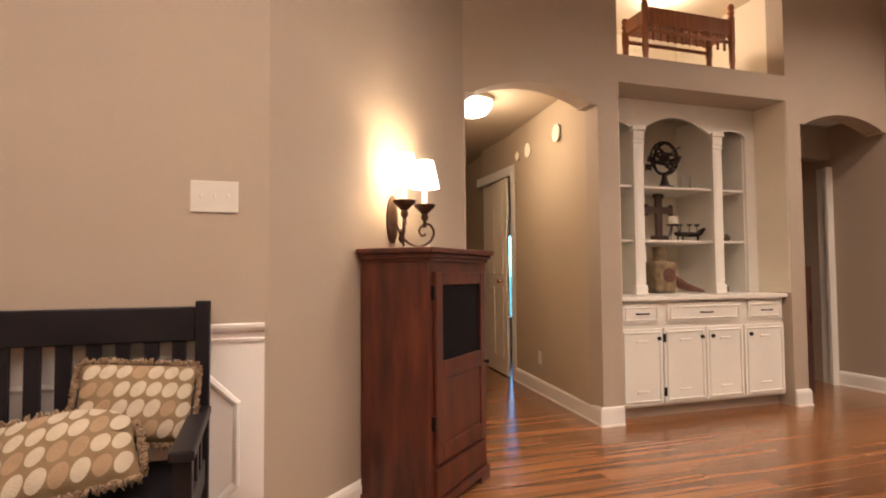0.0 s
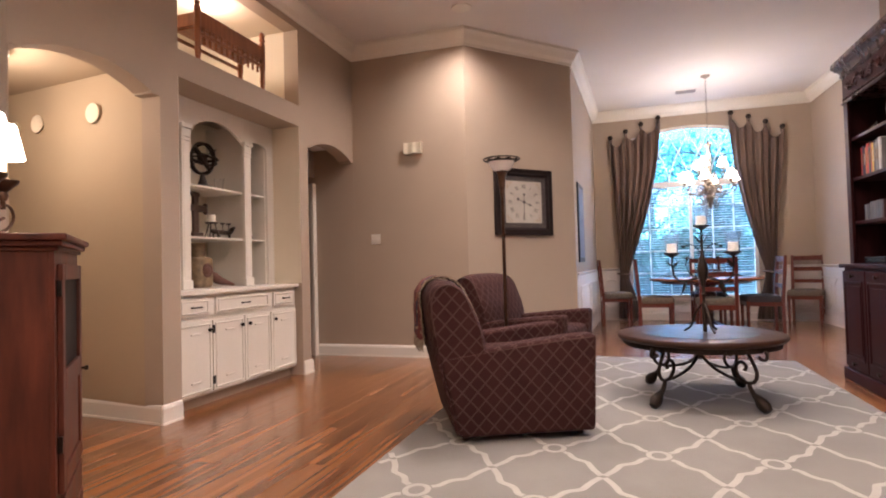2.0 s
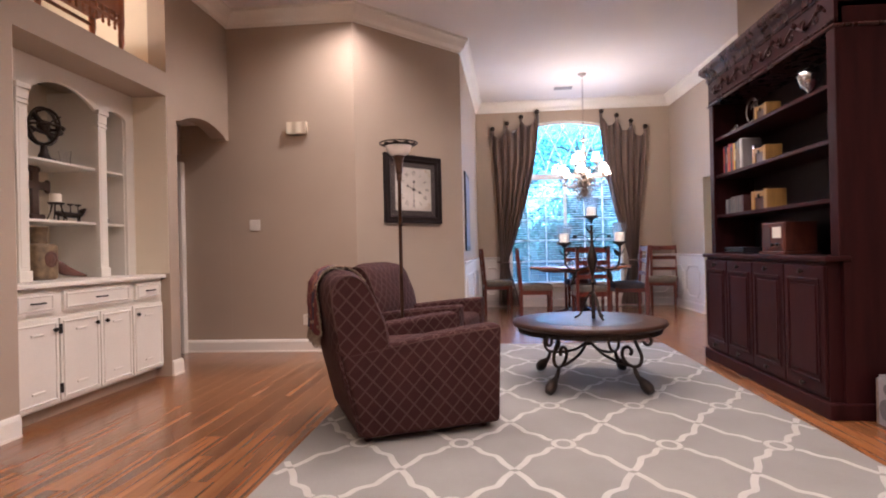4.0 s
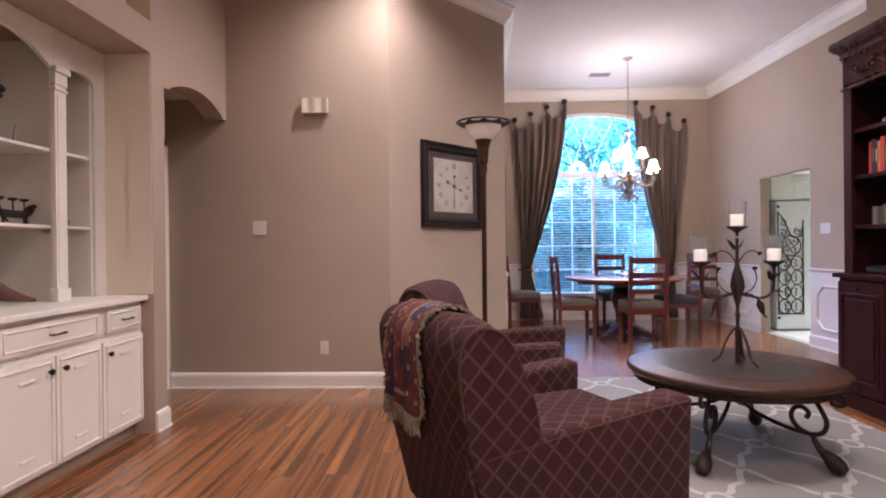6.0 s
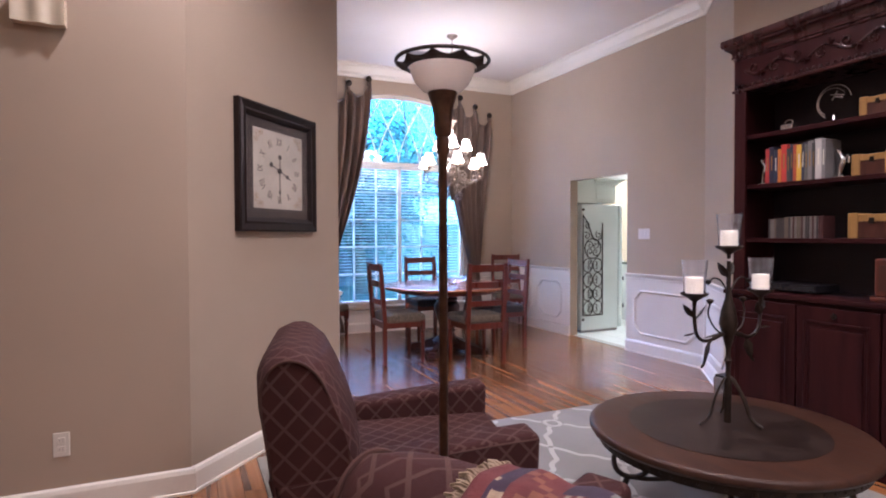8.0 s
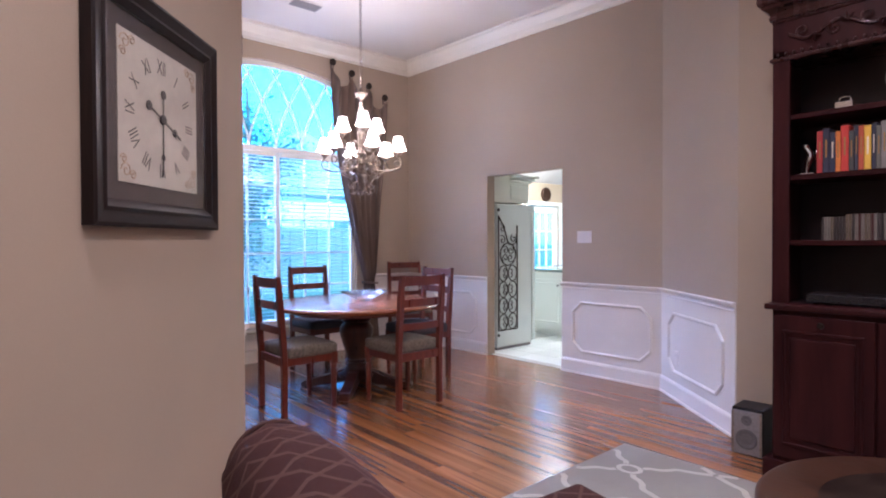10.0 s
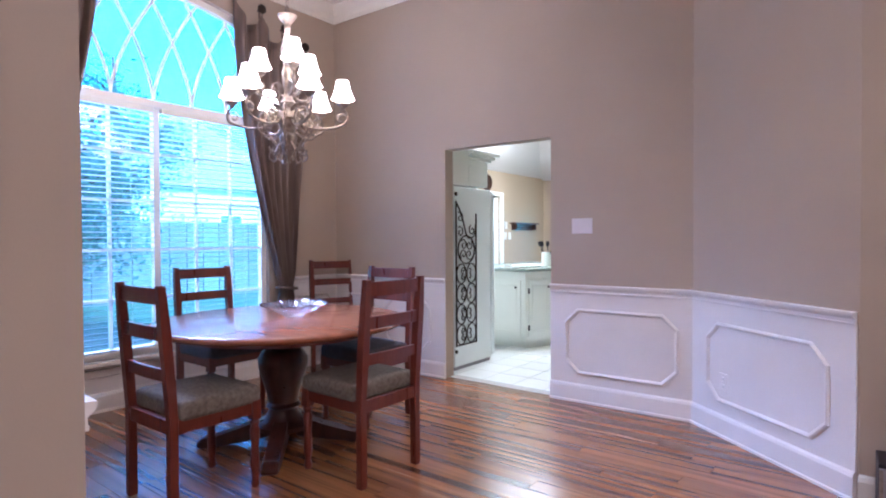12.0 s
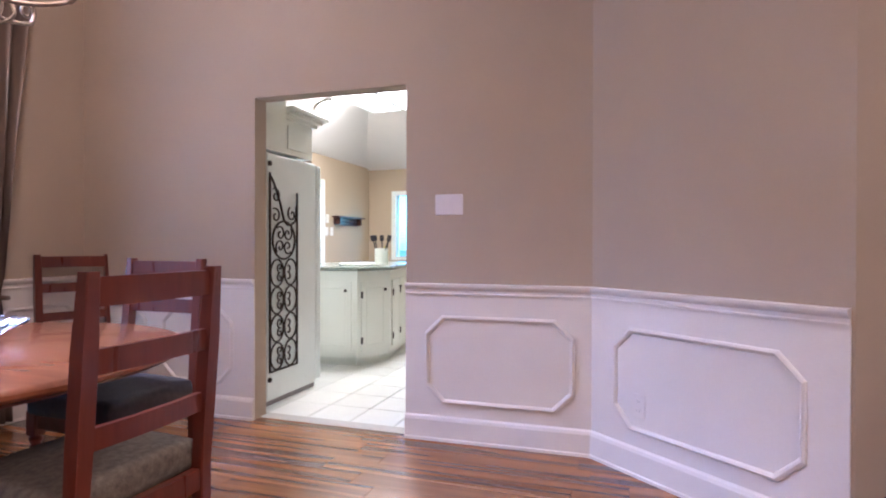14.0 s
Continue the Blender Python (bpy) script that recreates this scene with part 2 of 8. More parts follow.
def diamond_fabric():
    """Brown upholstery with a woven lattice of paler lines, 0.09 m diamonds on each face."""
    m = mat("brown_lattice_upholstery", (0.036, 0.0125, 0.0125), (0.052, 0.019, 0.018), 0.9, 0, 5, 0.35, fine=420, spread=0.25, spec=0.18)
    N, L = m.node_tree.nodes, m.node_tree.links
    p = N["Principled BSDF"]
    src = p.inputs["Base Color"].links[0].from_socket
    uv, sep = N.new("ShaderNodeUVMap"), N.new("ShaderNodeSeparateXYZ")
    L.new(uv.outputs[0], sep.inputs[0])
    lines = []
    for sign in (1, -1):
        a, b, c, d = (N.new("ShaderNodeMath") for _ in range(4))
        a.operation, a.inputs[1].default_value = "MULTIPLY", 0.92 * sign
        L.new(sep.outputs[1], a.inputs[0])
        b.operation = "ADD"
        L.new(sep.outputs[0], b.inputs[0])
        L.new(a.outputs[0], b.inputs[1])
        c.operation, c.inputs[1].default_value = "PINGPONG", 0.045
        L.new(b.outputs[0], c.inputs[0])
        d.operation, d.inputs[1].default_value = "LESS_THAN", 0.0068
        L.new(c.outputs[0], d.inputs[0])
        lines.append(d)
    mx = N.new("ShaderNodeMath")
    mx.operation = "MAXIMUM"
    L.new(lines[0].outputs[0], mx.inputs[0])
    L.new(lines[1].outputs[0], mx.inputs[1])
    fac = N.new("ShaderNodeMath")
    fac.operation, fac.inputs[1].default_value = "MULTIPLY", 0.75
    L.new(mx.outputs[0], fac.inputs[0])
    mix = N.new("ShaderNodeMix")
    mix.data_type = "RGBA"
    L.new(fac.outputs[0], mix.inputs["Factor"])
    L.new(src, mix.inputs["A"])
    mix.inputs["B"].default_value = (0.092, 0.052, 0.043, 1)
    L.new(mix.outputs["Result"], p.inputs["Base Color"])
    return m


LATTICE = diamond_fabric()

# ---- mesh tools ----


def finish(bm, name, smooth=False):
    bmesh.ops.recalc_face_normals(bm, faces=bm.faces)
    me = bpy.data.meshes.new(name)
    bm.to_mesh(me)
    bm.free()
    if smooth:
        for f in me.polygons:
            f.use_smooth = True
        me.set_sharp_from_angle(angle=radians(40))
    return me


def part(name, bm, material, parent=None, label="", smooth=False, m=None):
    ob = new(name, finish(bm, name, smooth))
    ob.data.materials.append(material)
    if parent:
        ob.parent = parent
    if m:
        ob.matrix_local = m
    return tagged(ob, label)


def thing(name, m, label, category, group="", kind=""):
    ob = new(name)
    ob.empty_display_size = 0.1
    ob.matrix_world = m
    return tagged(ob, label, category, group, kind)


def structure(name, bm, material, label="", category="", smooth=False):
    return tagged(part(name, bm, material, None, "", smooth), label, category, "", "structure")


def box(bm, x0, x1, y0, y1, z0, z1, bev=0.0, m=None, seg=2):
    g = bmesh.ops.create_cube(bm, size=1)
    vs = g["verts"]
    for v in vs:
        v.co = Vector((x0 + (v.co.x + 0.5) * (x1 - x0), y0 + (v.co.y + 0.5) * (y1 - y0), z0 + (v.co.z + 0.5) * (z1 - z0)))
    if bev:
        es = list({e for v in vs for e in v.link_edges})
        r = bmesh.ops.bevel(bm, geom=es, offset=bev, segments=seg, affect="EDGES", profile=0.5)
        vs = list({v for f in r["faces"] for v in f.verts} | {v for v in vs if v.is_valid})
    if m:
        bmesh.ops.transform(bm, matrix=m, verts=vs)
    return vs


def bx(*a, **k):
    bm = bmesh.new()
    box(bm, *a, **k)
    return bm


def lathe(bm, prof, seg=20, at=(0, 0, 0), m=None):
    """Turns a profile of (radius, height) round the z axis."""
    rings = []
    for r, z in prof:
        if r < 1e-4:
            rings.append([bm.verts.new((at[0], at[1], at[2] + z))])
        else:
            rings.append([bm.verts.new((at[0] + r * math.cos(2 * math.pi * i / seg), at[1] + r * math.sin(2 * math.pi * i / seg), at[2] + z)) for i in range(seg)])
    for p, q in zip(rings, rings[1:]):
        for i in range(seg):
            j = (i + 1) % seg
            f = [p[i % len(p)], p[j % len(p)], q[j % len(q)], q[i % len(q)]]
            f = [v for k, v in enumerate(f) if v not in f[:k]]
            if len(f) > 2:
                bm.faces.new(f)
    for ring, keep in ((rings[0], prof[0]), (rings[-1], prof[-1])):
        if len(ring) > 2:
            bm.faces.new(ring)
    vs = [v for r in rings for v in r]
    if m:
        bmesh.ops.transform(bm, matrix=m, verts=vs)
    return vs


def turned(prof, seg=20, at=(0, 0, 0), m=None):
    bm = bmesh.new()
    lathe(bm, prof, seg, at, m)
    return bm


def tube(bm, pts, r, seg=8, flat=1.0):
    """A round bar along points; r may be one radius or one for each point."""
    pts = [Vector(p) for p in pts]
    rad = r if isinstance(r, (list, tuple)) else [r] * len(pts)
    rings, up = [], None
    for i, p in enumerate(pts):
        d = (pts[min(i + 1, len(pts) - 1)] - pts[max(i - 1, 0)]).normalized()
        if up is None:
            up = d.orthogonal().normalized()
        up = (up - d * up.dot(d))
        up = up.normalized() if up.length > 1e-6 else d.orthogonal().normalized()
        side = d.cross(up)
        rings.append([bm.verts.new(p + rad[i] * (math.cos(a) * up + flat * math.sin(a) * side)) for a in [2 * math.pi * k / seg for k in range(seg)]])
    for a, b in zip(rings, rings[1:]):
        for k in range(seg):
            bm.faces.new((a[k], a[(k + 1) % seg], b[(k + 1) % seg], b[k]))
    bm.faces.new(rings[0][::-1])
    bm.faces.new(rings[-1])


def bar(pts, r, seg=8, flat=1.0):
    bm = bmesh.new()
    tube(bm, pts, r, seg, flat)
    return bm


def smooth_line(pts, n=6):
    """A Catmull-Rom line through points."""
    pts = [Vector(p) for p in pts]
    out = []
    for i in range(len(pts) - 1):
        a, b, c, d = pts[max(i - 1, 0)], pts[i], pts[i + 1], pts[min(i + 2, len(pts) - 1)]
        for k in range(n):
            t = k / n
            out.append(0.5 * (2 * b + (c - a) * t + (2 * a - 5 * b + 4 * c - d) * t * t + (3 * b - a - 3 * c + d) * t ** 3))
    return out + [pts[-1]]


def spiral(c, r0, r1, a0, a1, n=18, axes=((1, 0, 0), (0, 0, 1))):
    """Points of a scroll round c from radius r0 to r1, angles in degrees, in the plane of two axes."""
    u, v = Vector(axes[0]), Vector(axes[1])
    out = []
    for i in range(n + 1):
        t = i / n
        a, r = radians(a0 + (a1 - a0) * t), r0 + (r1 - r0) * t
        out.append(Vector(c) + r * (math.cos(a) * u + math.sin(a) * v))
    return out


def prism(bm, poly, depth, m):
    """A polygon in the local xy plane, pulled up by depth along z, then placed by m."""
    lo = [bm.verts.new(m @ Vector((x, y, 0))) for x, y in poly]
    hi = [bm.verts.new(m @ Vector((x, y, depth))) for x, y in poly]
    bm.faces.new(lo[::-1])
    bm.faces.new(hi)
    for i in range(len(poly)):
        j = (i + 1) % len(poly)
        bm.faces.new((lo[i], lo[j], hi[j], hi[i]))


def frame_of(p, q):
    """A wall's frame: x along it from p to q, z up, y into the room on its left."""
    p, q = Vector((*p, 0)), Vector((*q, 0))
    d = (q - p).normalized()
    n = Vector((-d.y, d.x, 0))
    return Matrix(((d.x, n.x, 0, p.x), (d.y, n.y, 0, p.y), (0, 0, 1, 0), (0, 0, 0, 1))), (q - p).length


def cols(bm, m, cuts, y0, y1, solid):
    """Upright columns between cuts; solid(s) gives the filled heights at s as (low, high) pairs."""
    for a, b in zip(cuts, cuts[1:]):
        e = 1e-5
        for (l0, h0), (l1, h1) in zip(solid(a + e), solid(b - e)):
            vs = [bm.verts.new(m @ Vector(c)) for c in ((a, y0, l0), (b, y0, l1), (b, y0, h1), (a, y0, h0), (a, y1, l0), (b, y1, l1), (b, y1, h1), (a, y1, h0))]
            for f in ((0, 1, 2, 3), (7, 6, 5, 4), (0, 4, 5, 1), (3, 2, 6, 7), (0, 3, 7, 4), (1, 5, 6, 2)):
                bm.faces.new([vs[i] for i in f])
    bmesh.ops.remove_doubles(bm, verts=bm.verts, dist=2e-5)
    bmesh.ops.delete(bm, geom=[f for f in bm.faces if all(len(e.link_faces) > 2 for e in f.edges)], context="FACES_ONLY")


def camel(s, s0, s1, spring, rise, shoulder=0.07):
    """The height of an arch with a flat shoulder at each end."""
    a, b = s0 + shoulder, s1 - shoulder
    if s <= a or s >= b:
        return spring
    u = (2 * s - a - b) / (b - a)
    return spring + 0.012 + (rise - 0.012) * (1 - u * u)


def wall(name, p, q, thick, material, label, openings=(), top=CEIL):
    """A wall whose room side is on the left from p to q; openings: (s0, s1, low, high, rise)."""
    m, length = frame_of(p, q)
    cuts = {0.0, length}
    for s0, s1, lo, hi, rise in openings:
        cuts |= {s0, s1} | ({s0 + (s1 - s0) * i / 28 for i in range(29)} | {s0 + 0.07, s1 - 0.07} if rise else set())

    def solid(s):
        spans, z = [], 0.0
        for s0, s1, lo, hi, rise in sorted(openings, key=lambda o: o[2]):
            if s0 < s < s1:
                if lo > z:
                    spans.append((z, lo))
                z = camel(s, s0, s1, hi, rise) if rise else hi
        return spans + [(z, top)]
    bm = bmesh.new()
    cols(bm, m, sorted(cuts), -thick, 0.0, solid)
    return structure(name, bm, material, label, "wall")


BASEP = [(0, 0), (0.022, 0), (0.022, 0.012), (0.016, 0.016), (0.016, 0.105), (0.010, 0.125), (0, 0.135)]
CROWNP = [(0, 0), (0.012, 0), (0.020, 0.022), (0.050, 0.050), (0.075, 0.100), (0.088, 0.118), (0.100, 0.122), (0.100, 0.150), (0, 0.150)]
RAILP = [(0, 0), (0.012, 0), (0.014, 0.010), (0.010, 0.014), (0.010, 0.030), (0.024, 0.040), (0.030, 0.052), (0.030, 0.062), (0, 0.066)]


def moulding(name, prof, p, q, z, material=None, label="", category="trim", ext0=0.0, ext1=0.0, off=0.0):
    """A profile of (out, up) run along a wall from p to q at height z; ext: metres that its outer edge runs past each end."""
    m, length = frame_of(p, q)
    bm = bmesh.new()
    w = max(o for o, _ in prof)
    a = [bm.verts.new(m @ Vector((-ext0 * o / w, off + o, z + u))) for o, u in prof]
    b = [bm.verts.new(m @ Vector((length + ext1 * o / w, off + o, z + u))) for o, u in prof]
    for i in range(len(prof)):
        j = (i + 1) % len(prof)
        bm.faces.new((a[i], a[j], b[j], b[i]))
    bm.faces.new(a[::-1])
    bm.faces.new(b)
    return structure(name, bm, material or WHITE, label, category)


def octagon_panel(name, p, q, s0, s1, z0, z1, cut=0.10, w=0.026, off=0.009):
    """A raised moulding in the shape of a rectangle with cut corners, on a wainscot."""
    m, _ = frame_of(p, q)
    pts = [(s0 + cut, z0), (s1 - cut, z0), (s1, z0 + cut), (s1, z1 - cut), (s1 - cut, z1), (s0 + cut, z1), (s0, z1 - cut), (s0, z0 + cut)]
    cx, cz = (s0 + s1) / 2, (z0 + z1) / 2
    bm = bmesh.new()
    prof = [(0.0, 0.0), (0.010, 0.10), (0.016, 0.45), (0.010, 0.80), (0.0, 1.0)]
    rings = []
    for d, k in prof:
        ring = []
        for x, z in pts:
            sx, sz = 1 - 2 * w * k / (s1 - s0), 1 - 2 * w * k / (z1 - z0)
            ring.append(bm.verts.new(m @ Vector((cx + (x - cx) * sx, off + d, cz + (z - cz) * sz))))
        rings.append(ring)
    for a, b in zip(rings, rings[1:]):
        for i in range(8):
            j = (i + 1) % 8
            bm.faces.new((a[i], a[j], b[j], b[i]))
    return structure(name, bm, WAINS, "white octagonal picture-frame moulding on the wainscot", "moulding")


def box_uv(ob, scale=1.0):
    """UVs in metres by each face's main direction."""
    me = ob.data
    uv = me.uv_layers.new(name="UVMap")
    for f in me.polygons:
        n = f.normal
        k = max(range(3), key=lambda i: abs(n[i]))
        ax = [(1, 2), (0, 2), (0, 1)][k]
        for li in f.loop_indices:
            co = me.vertices[me.loops[li].vertex_index].co
            uv.data[li].uv = (co[ax[0]] * scale, co[ax[1]] * scale)
    return ob

# ---- rooms ----
A0, A1, A2, A3 = (-3.2, -0.72), (5.79, -0.72), (6.72, -1.50), (10.22, -1.41)
W0 = (10.22, -1.50)
B0, B1, B2, B3 = (10.22, 1.97), (7.055, 2.077), (5.90, 3.145), (5.90, 4.53)
C0, C1, C2 = (1.96, 4.53), (0.73, 3.32), (-3.2, 3.32)

wall("wall_south", A0, A1, 0.14, PAINT, "smooth taupe painted wall behind the bookcase")
wall("wall_angled", A1, A2, 0.14, PAINT, "smooth taupe painted angled wall of the dining area")
wall("wall_kitchen", A2, A3, 0.12, PAINT, "taupe painted wall with an uncased opening to the kitchen", [(1.05, 2.08, 0, 2.05, 0)])
wall("wall_clock", B1, B2, 0.14, PAINT, "taupe painted angled wall carrying the large clock")
wall("wall_dining_north", B0, B1, 0.14, PAINT, "taupe painted dining room wall")
wall("wall_far", B2, B3, 0.14, PAINT, "taupe painted wall beside the arched passage")
wall("wall_sconce", C0, C1, 0.14, PAINT, "taupe painted angled wall with a lit sconce")
wall("wall_foyer", C1, C2, 0.14, PAINT, "taupe painted foyer wall above white wainscot")
wall("wall_west", C2, A0, 0.14, PAINT, "taupe painted wall closing the living room")
# openings run from the far wall backwards: arch, niche, recess, arch
wall("wall_cabinet", B3, C0, 0.16, PAINT, "taupe painted wall with two camel-back arches, a cabinet niche and a high display recess",
     [(0.001, 1.01, 0, 2.275, 0.11), (1.16, 2.75, 0, 2.45, 0), (1.16, 2.75, 2.655, 3.42, 0), (2.92, 3.928, 0, 2.262, 0.115)])


def window_wall():
    """The end wall with the tall arched window opening."""
    m, length = frame_of(W0, B0)
    s0, s1 = 0.91, 2.91

    def head(s):
        u = (2 * s - s0 - s1) / (s1 - s0)
        return 3.12 + 0.19 * (1 - u * u)
    bm = bmesh.new()
    cuts = sorted({0.0, length} | {s0 + (s1 - s0) * i / 24 for i in range(25)})
    cols(bm, m, cuts, -0.16, 0.0, lambda s: [(0, 0.36), (head(s), CEIL)] if s0 < s < s1 else [(0, CEIL)])
    structure("wall_window", bm, PAINT, "taupe painted end wall around a tall arched window", "wall")
    return m, s0, s1, head


WM, WS0, WS1, whead = window_wall()


def slab(name, x0, x1, y0, y1, z0, z1, material, label, category):
    return structure(name, bx(x0, x1, y0, y1, z0, z1), material, label, category)


slab("ceiling", -3.4, 10.45, -1.7, 4.75, CEIL, CEIL + 0.12, CEILP, "flat white painted ceiling", "ceiling")
floor = slab("floor", -3.4, 10.45, -1.58, 9.4, -0.12, -0.012, SUBFL, "orange-brown tiger-striped plank floor", "floor")

# crown moulding, mitred at the corners
RING = [A0, A1, A2, A3, B0, B1, B2, B3, C0, C1, C2]
for i in range(len(RING)):
    p, q = RING[i], RING[(i + 1) % len(RING)]

    def corner(a, b, c):
        u, v = (Vector(b) - Vector(a)).normalized(), (Vector(c) - Vector(b)).normalized()
        return -math.tan(math.atan2(u.x * v.y - u.y * v.x, u.dot(v)) / 2) * 0.1
    moulding("crown_moulding", [(o * 1.15, h * 1.15) for o, h in CROWNP], p, q, CEIL - 0.1735, ext0=1.15 * corner(RING[i - 1], p, q), ext1=1.15 * corner(p, q, RING[(i + 2) % len(RING)]),
             label="white crown moulding under the ceiling", category="crown moulding")


def base(p, q, e0=0.0, e1=0.0):
    moulding("baseboard", BASEP, p, q, 0.0, label="white painted baseboard", category="baseboard", ext0=e0, ext1=e1)


base(A0, A1, 0, 0.008)
base((5.90, 3.13), (5.90, 5.03), 0.009, 0)
base(B1, B2, 0.01, -0.009)
base((1.95, 4.52), C1, 0.02, 0.009)
base((3.145, 4.53), (2.974, 4.53), 0, 0.022)
base((4.89, 4.53), (4.745, 4.53), 0.022, 0)
base((4.89, 4.69), (4.89, 4.53), 0, 0.022)
base((10.2, 1.972), (7.05, 2.06))

# wainscot: painted board, chair rail and octagon panels
TALLBASE = [(0, 0), (0.026, 0), (0.026, 0.014), (0.018, 0.018), (0.018, 0.115), (0.012, 0.130), (0, 0.142)]


def wainscot(p, q, s0, s1, panels, e0=0.0, e1=0.0):
    m, _ = frame_of(p, q)
    bm = bmesh.new()
    box(bm, s0, s1, 0.0, 0.008, 0.0, 0.84, m=m)
    structure("wainscot", bm, WAINS, "white painted wainscot board", "wainscot")
    a, b = (m @ Vector((s0, 0, 0))).xy, (m @ Vector((s1, 0, 0))).xy
    moulding("chair_rail", RAILP, a, b, 0.832, WAINS, "white moulded chair rail", "chair rail", e0, e1, 0.004)
    moulding("baseboard", TALLBASE, a, b, 0.0, WAINS, "tall white baseboard below the wainscot", "baseboard", e0 * 0.8, e1 * 0.8, 0.006)
    for u, v in panels:
        octagon_panel("panel_moulding", p, q, u, v, 0.212, 0.715)


wainscot(A2, A3, 0.0, 1.05, [(0.09, 0.93)], -0.012, 0)
wainscot(A2, A3, 2.08, 3.50, [(2.24, 2.80), (2.93, 3.40)], 0, -0.03)
wainscot(A1, A2, 0.012, 1.214, [(0.15, 1.06)], 0.0, -0.012)
wainscot(W0, B0, 0.0, 0.80, [(0.12, 0.72)], -0.03, 0)
wainscot(W0, B0, 3.0, 3.47, [(3.07, 3.40)], 0, -0.03)
slab("wainscot", 10.212, 10.22, -0.70, 1.50, 0.0, 0.25, WAINS, "white painted board below the window", "wainscot")
moulding("baseboard", TALLBASE, (10.22, -0.70), (10.22, 1.50), 0.0, WAINS, "tall white baseboard below the window", "baseboard", off=0.006)
wainscot(B0, B1, 0.0, 3.14, [(0.25, 1.4), (1.6, 2.85)], -0.03, 0)
wainscot(C1, C2, 0.012, 3.9, [(0.095, 1.0), (1.15, 2.05)], 0.0, 0)

# the tall window: casing, bar, muntins, lancet tracery, glass, blinds
wm = WM
bm = bmesh.new()
cuts = [WS0 + (WS1 - WS0) * i / 24 for i in range(25)]
cols(bm, wm, cuts, -0.10, -0.045, lambda s: [(whead(s) - 0.055, whead(s))])
for a, b, z0, z1 in ((WS0, WS0 + 0.05, 0.36, 3.12), (WS1 - 0.05, WS1, 0.36, 3.12), (WS0 + 0.05, WS1 - 0.05, 0.36, 0.43), (WS0 + 0.05, WS1 - 0.05, 2.31, 2.365)):
    box(bm, a, b, -0.10, -0.045, z0, z1, m=wm)
box(bm, 1.885, 1.935, -0.10, -0.045, 0.43, 2.30, m=wm)
window = structure("window_1", bm, WHITE, "tall white arched window with lancet tracery above and blinds below", "window")
bm = bmesh.new()
for s in (1.25, 1.57, 2.25, 2.57):
    box(bm, s - 0.011, s + 0.011, -0.094, -0.066, 0.43, 2.30, m=wm)
for z in (0.80, 1.18, 1.56, 1.94):
    box(bm, WS0 + 0.05, WS1 - 0.05, -0.092, -0.068, z - 0.011, z + 0.011, m=wm)
part("muntin_grid", bm, WHITE, window)
n = 6
for k in range(-1, n + 1):
    for sgn in (1, -1):
        pts = []
        w = (WS1 - WS0 - 0.1) / n
        for i in range(19):
            t = i / 18
            s = WS0 + 0.05 + (k + (0 if sgn > 0 else 1)) * w + sgn * w * 1.25 * (t ** 1.5)
            z = 2.375 + 0.90 * t
            if WS0 + 0.04 < s < WS1 - 0.04 and z < whead(s) - 0.03:
                pts.append(wm @ Vector((s, -0.08, z)))
        if len(pts) > 2:
            part("lancet_bar", bar(pts, 0.012, 6), WHITE, window)
bm = bmesh.new()
cols(bm, wm, cuts, -0.082, -0.078, lambda s: [(0.40, whead(s) - 0.03)])
pane = part("pane", bm, CLEAR, window, "clear window glass")
pane.visible_shadow = False
moulding("window_sill", [(0, 0), (0.05, 0), (0.075, 0.02), (0.075, 0.045), (0, 0.045)], (10.22, -0.68), (10.22, 1.50), 0.325, label="white window stool with moulded apron", category="window sill")
moulding("window_apron", [(0, 0), (0.014, 0.005), (0.020, 0.06), (0, 0.075)], (10.22, -0.64), (10.22, 1.46), 0.25, label="white window apron board", category="trim")
# two blinds side by side, slats tilted open
for b0, b1 in ((WS0 + 0.06, 1.88), (1.94, WS1 - 0.06)):
    blind = thing("window_blind", wm @ pose((b0 + b1) / 2, -0.03, 0.40), "white horizontal slat blind hanging in the window", "blind", "window blinds")
    h = (b1 - b0) / 2
    part("headrail", bx(-h, h, -0.025, 0.02, 1.86, 1.90), WHITE, blind)
    part("bottom_rail", bx(-h, h, -0.018, 0.018, 0.0, 0.02), WHITE, blind)
    sl = None
    for i in range(44):
        z = 0.045 + i * 0.0415
        if sl is None:
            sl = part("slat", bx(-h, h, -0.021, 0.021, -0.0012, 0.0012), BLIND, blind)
            sl.location = (0, 0, z)
            sl.rotation_euler = (radians(7), 0, 0)
        else:
            o = new("slat", sl.data)
            o.parent, o.location, o.rotation_euler = blind, (0, 0, z), (radians(7), 0, 0)
    for x in (-h * 0.6, h * 0.6):
        part("cord", bar([(x, 0.022, 0.01), (x, 0.022, 1.86)], 0.0012, 4), WHITE, blind)

# hallway behind the first arch
wall("wall_hall_right", (2.98, 4.69), (3.15, 6.34), 0.12, PAINT_HALL, "tan hallway wall with round plates", top=2.5)
wall("wall_hall_right_end", (3.24, 7.18), (3.38, 9.2), 0.12, PAINT_HALL, "tan hallway wall beyond the doorway", top=2.5)
slab("wall_hall_lintel", 3.165, 3.29, 6.34, 7.18, 2.08, 2.5, PAINT_HALL, "tan wall above the hallway doorway", "wall")
wall("wall_hall_left", (1.55, 9.2), (1.90, 4.66), 0.12, PAINT_HALL, "tan hallway wall", top=2.5)
wall("wall_hall_end", (3.5, 9.2), (1.5, 9.2), 0.12, PAINT_HALL, "tan wall at the end of the hallway", top=2.5)
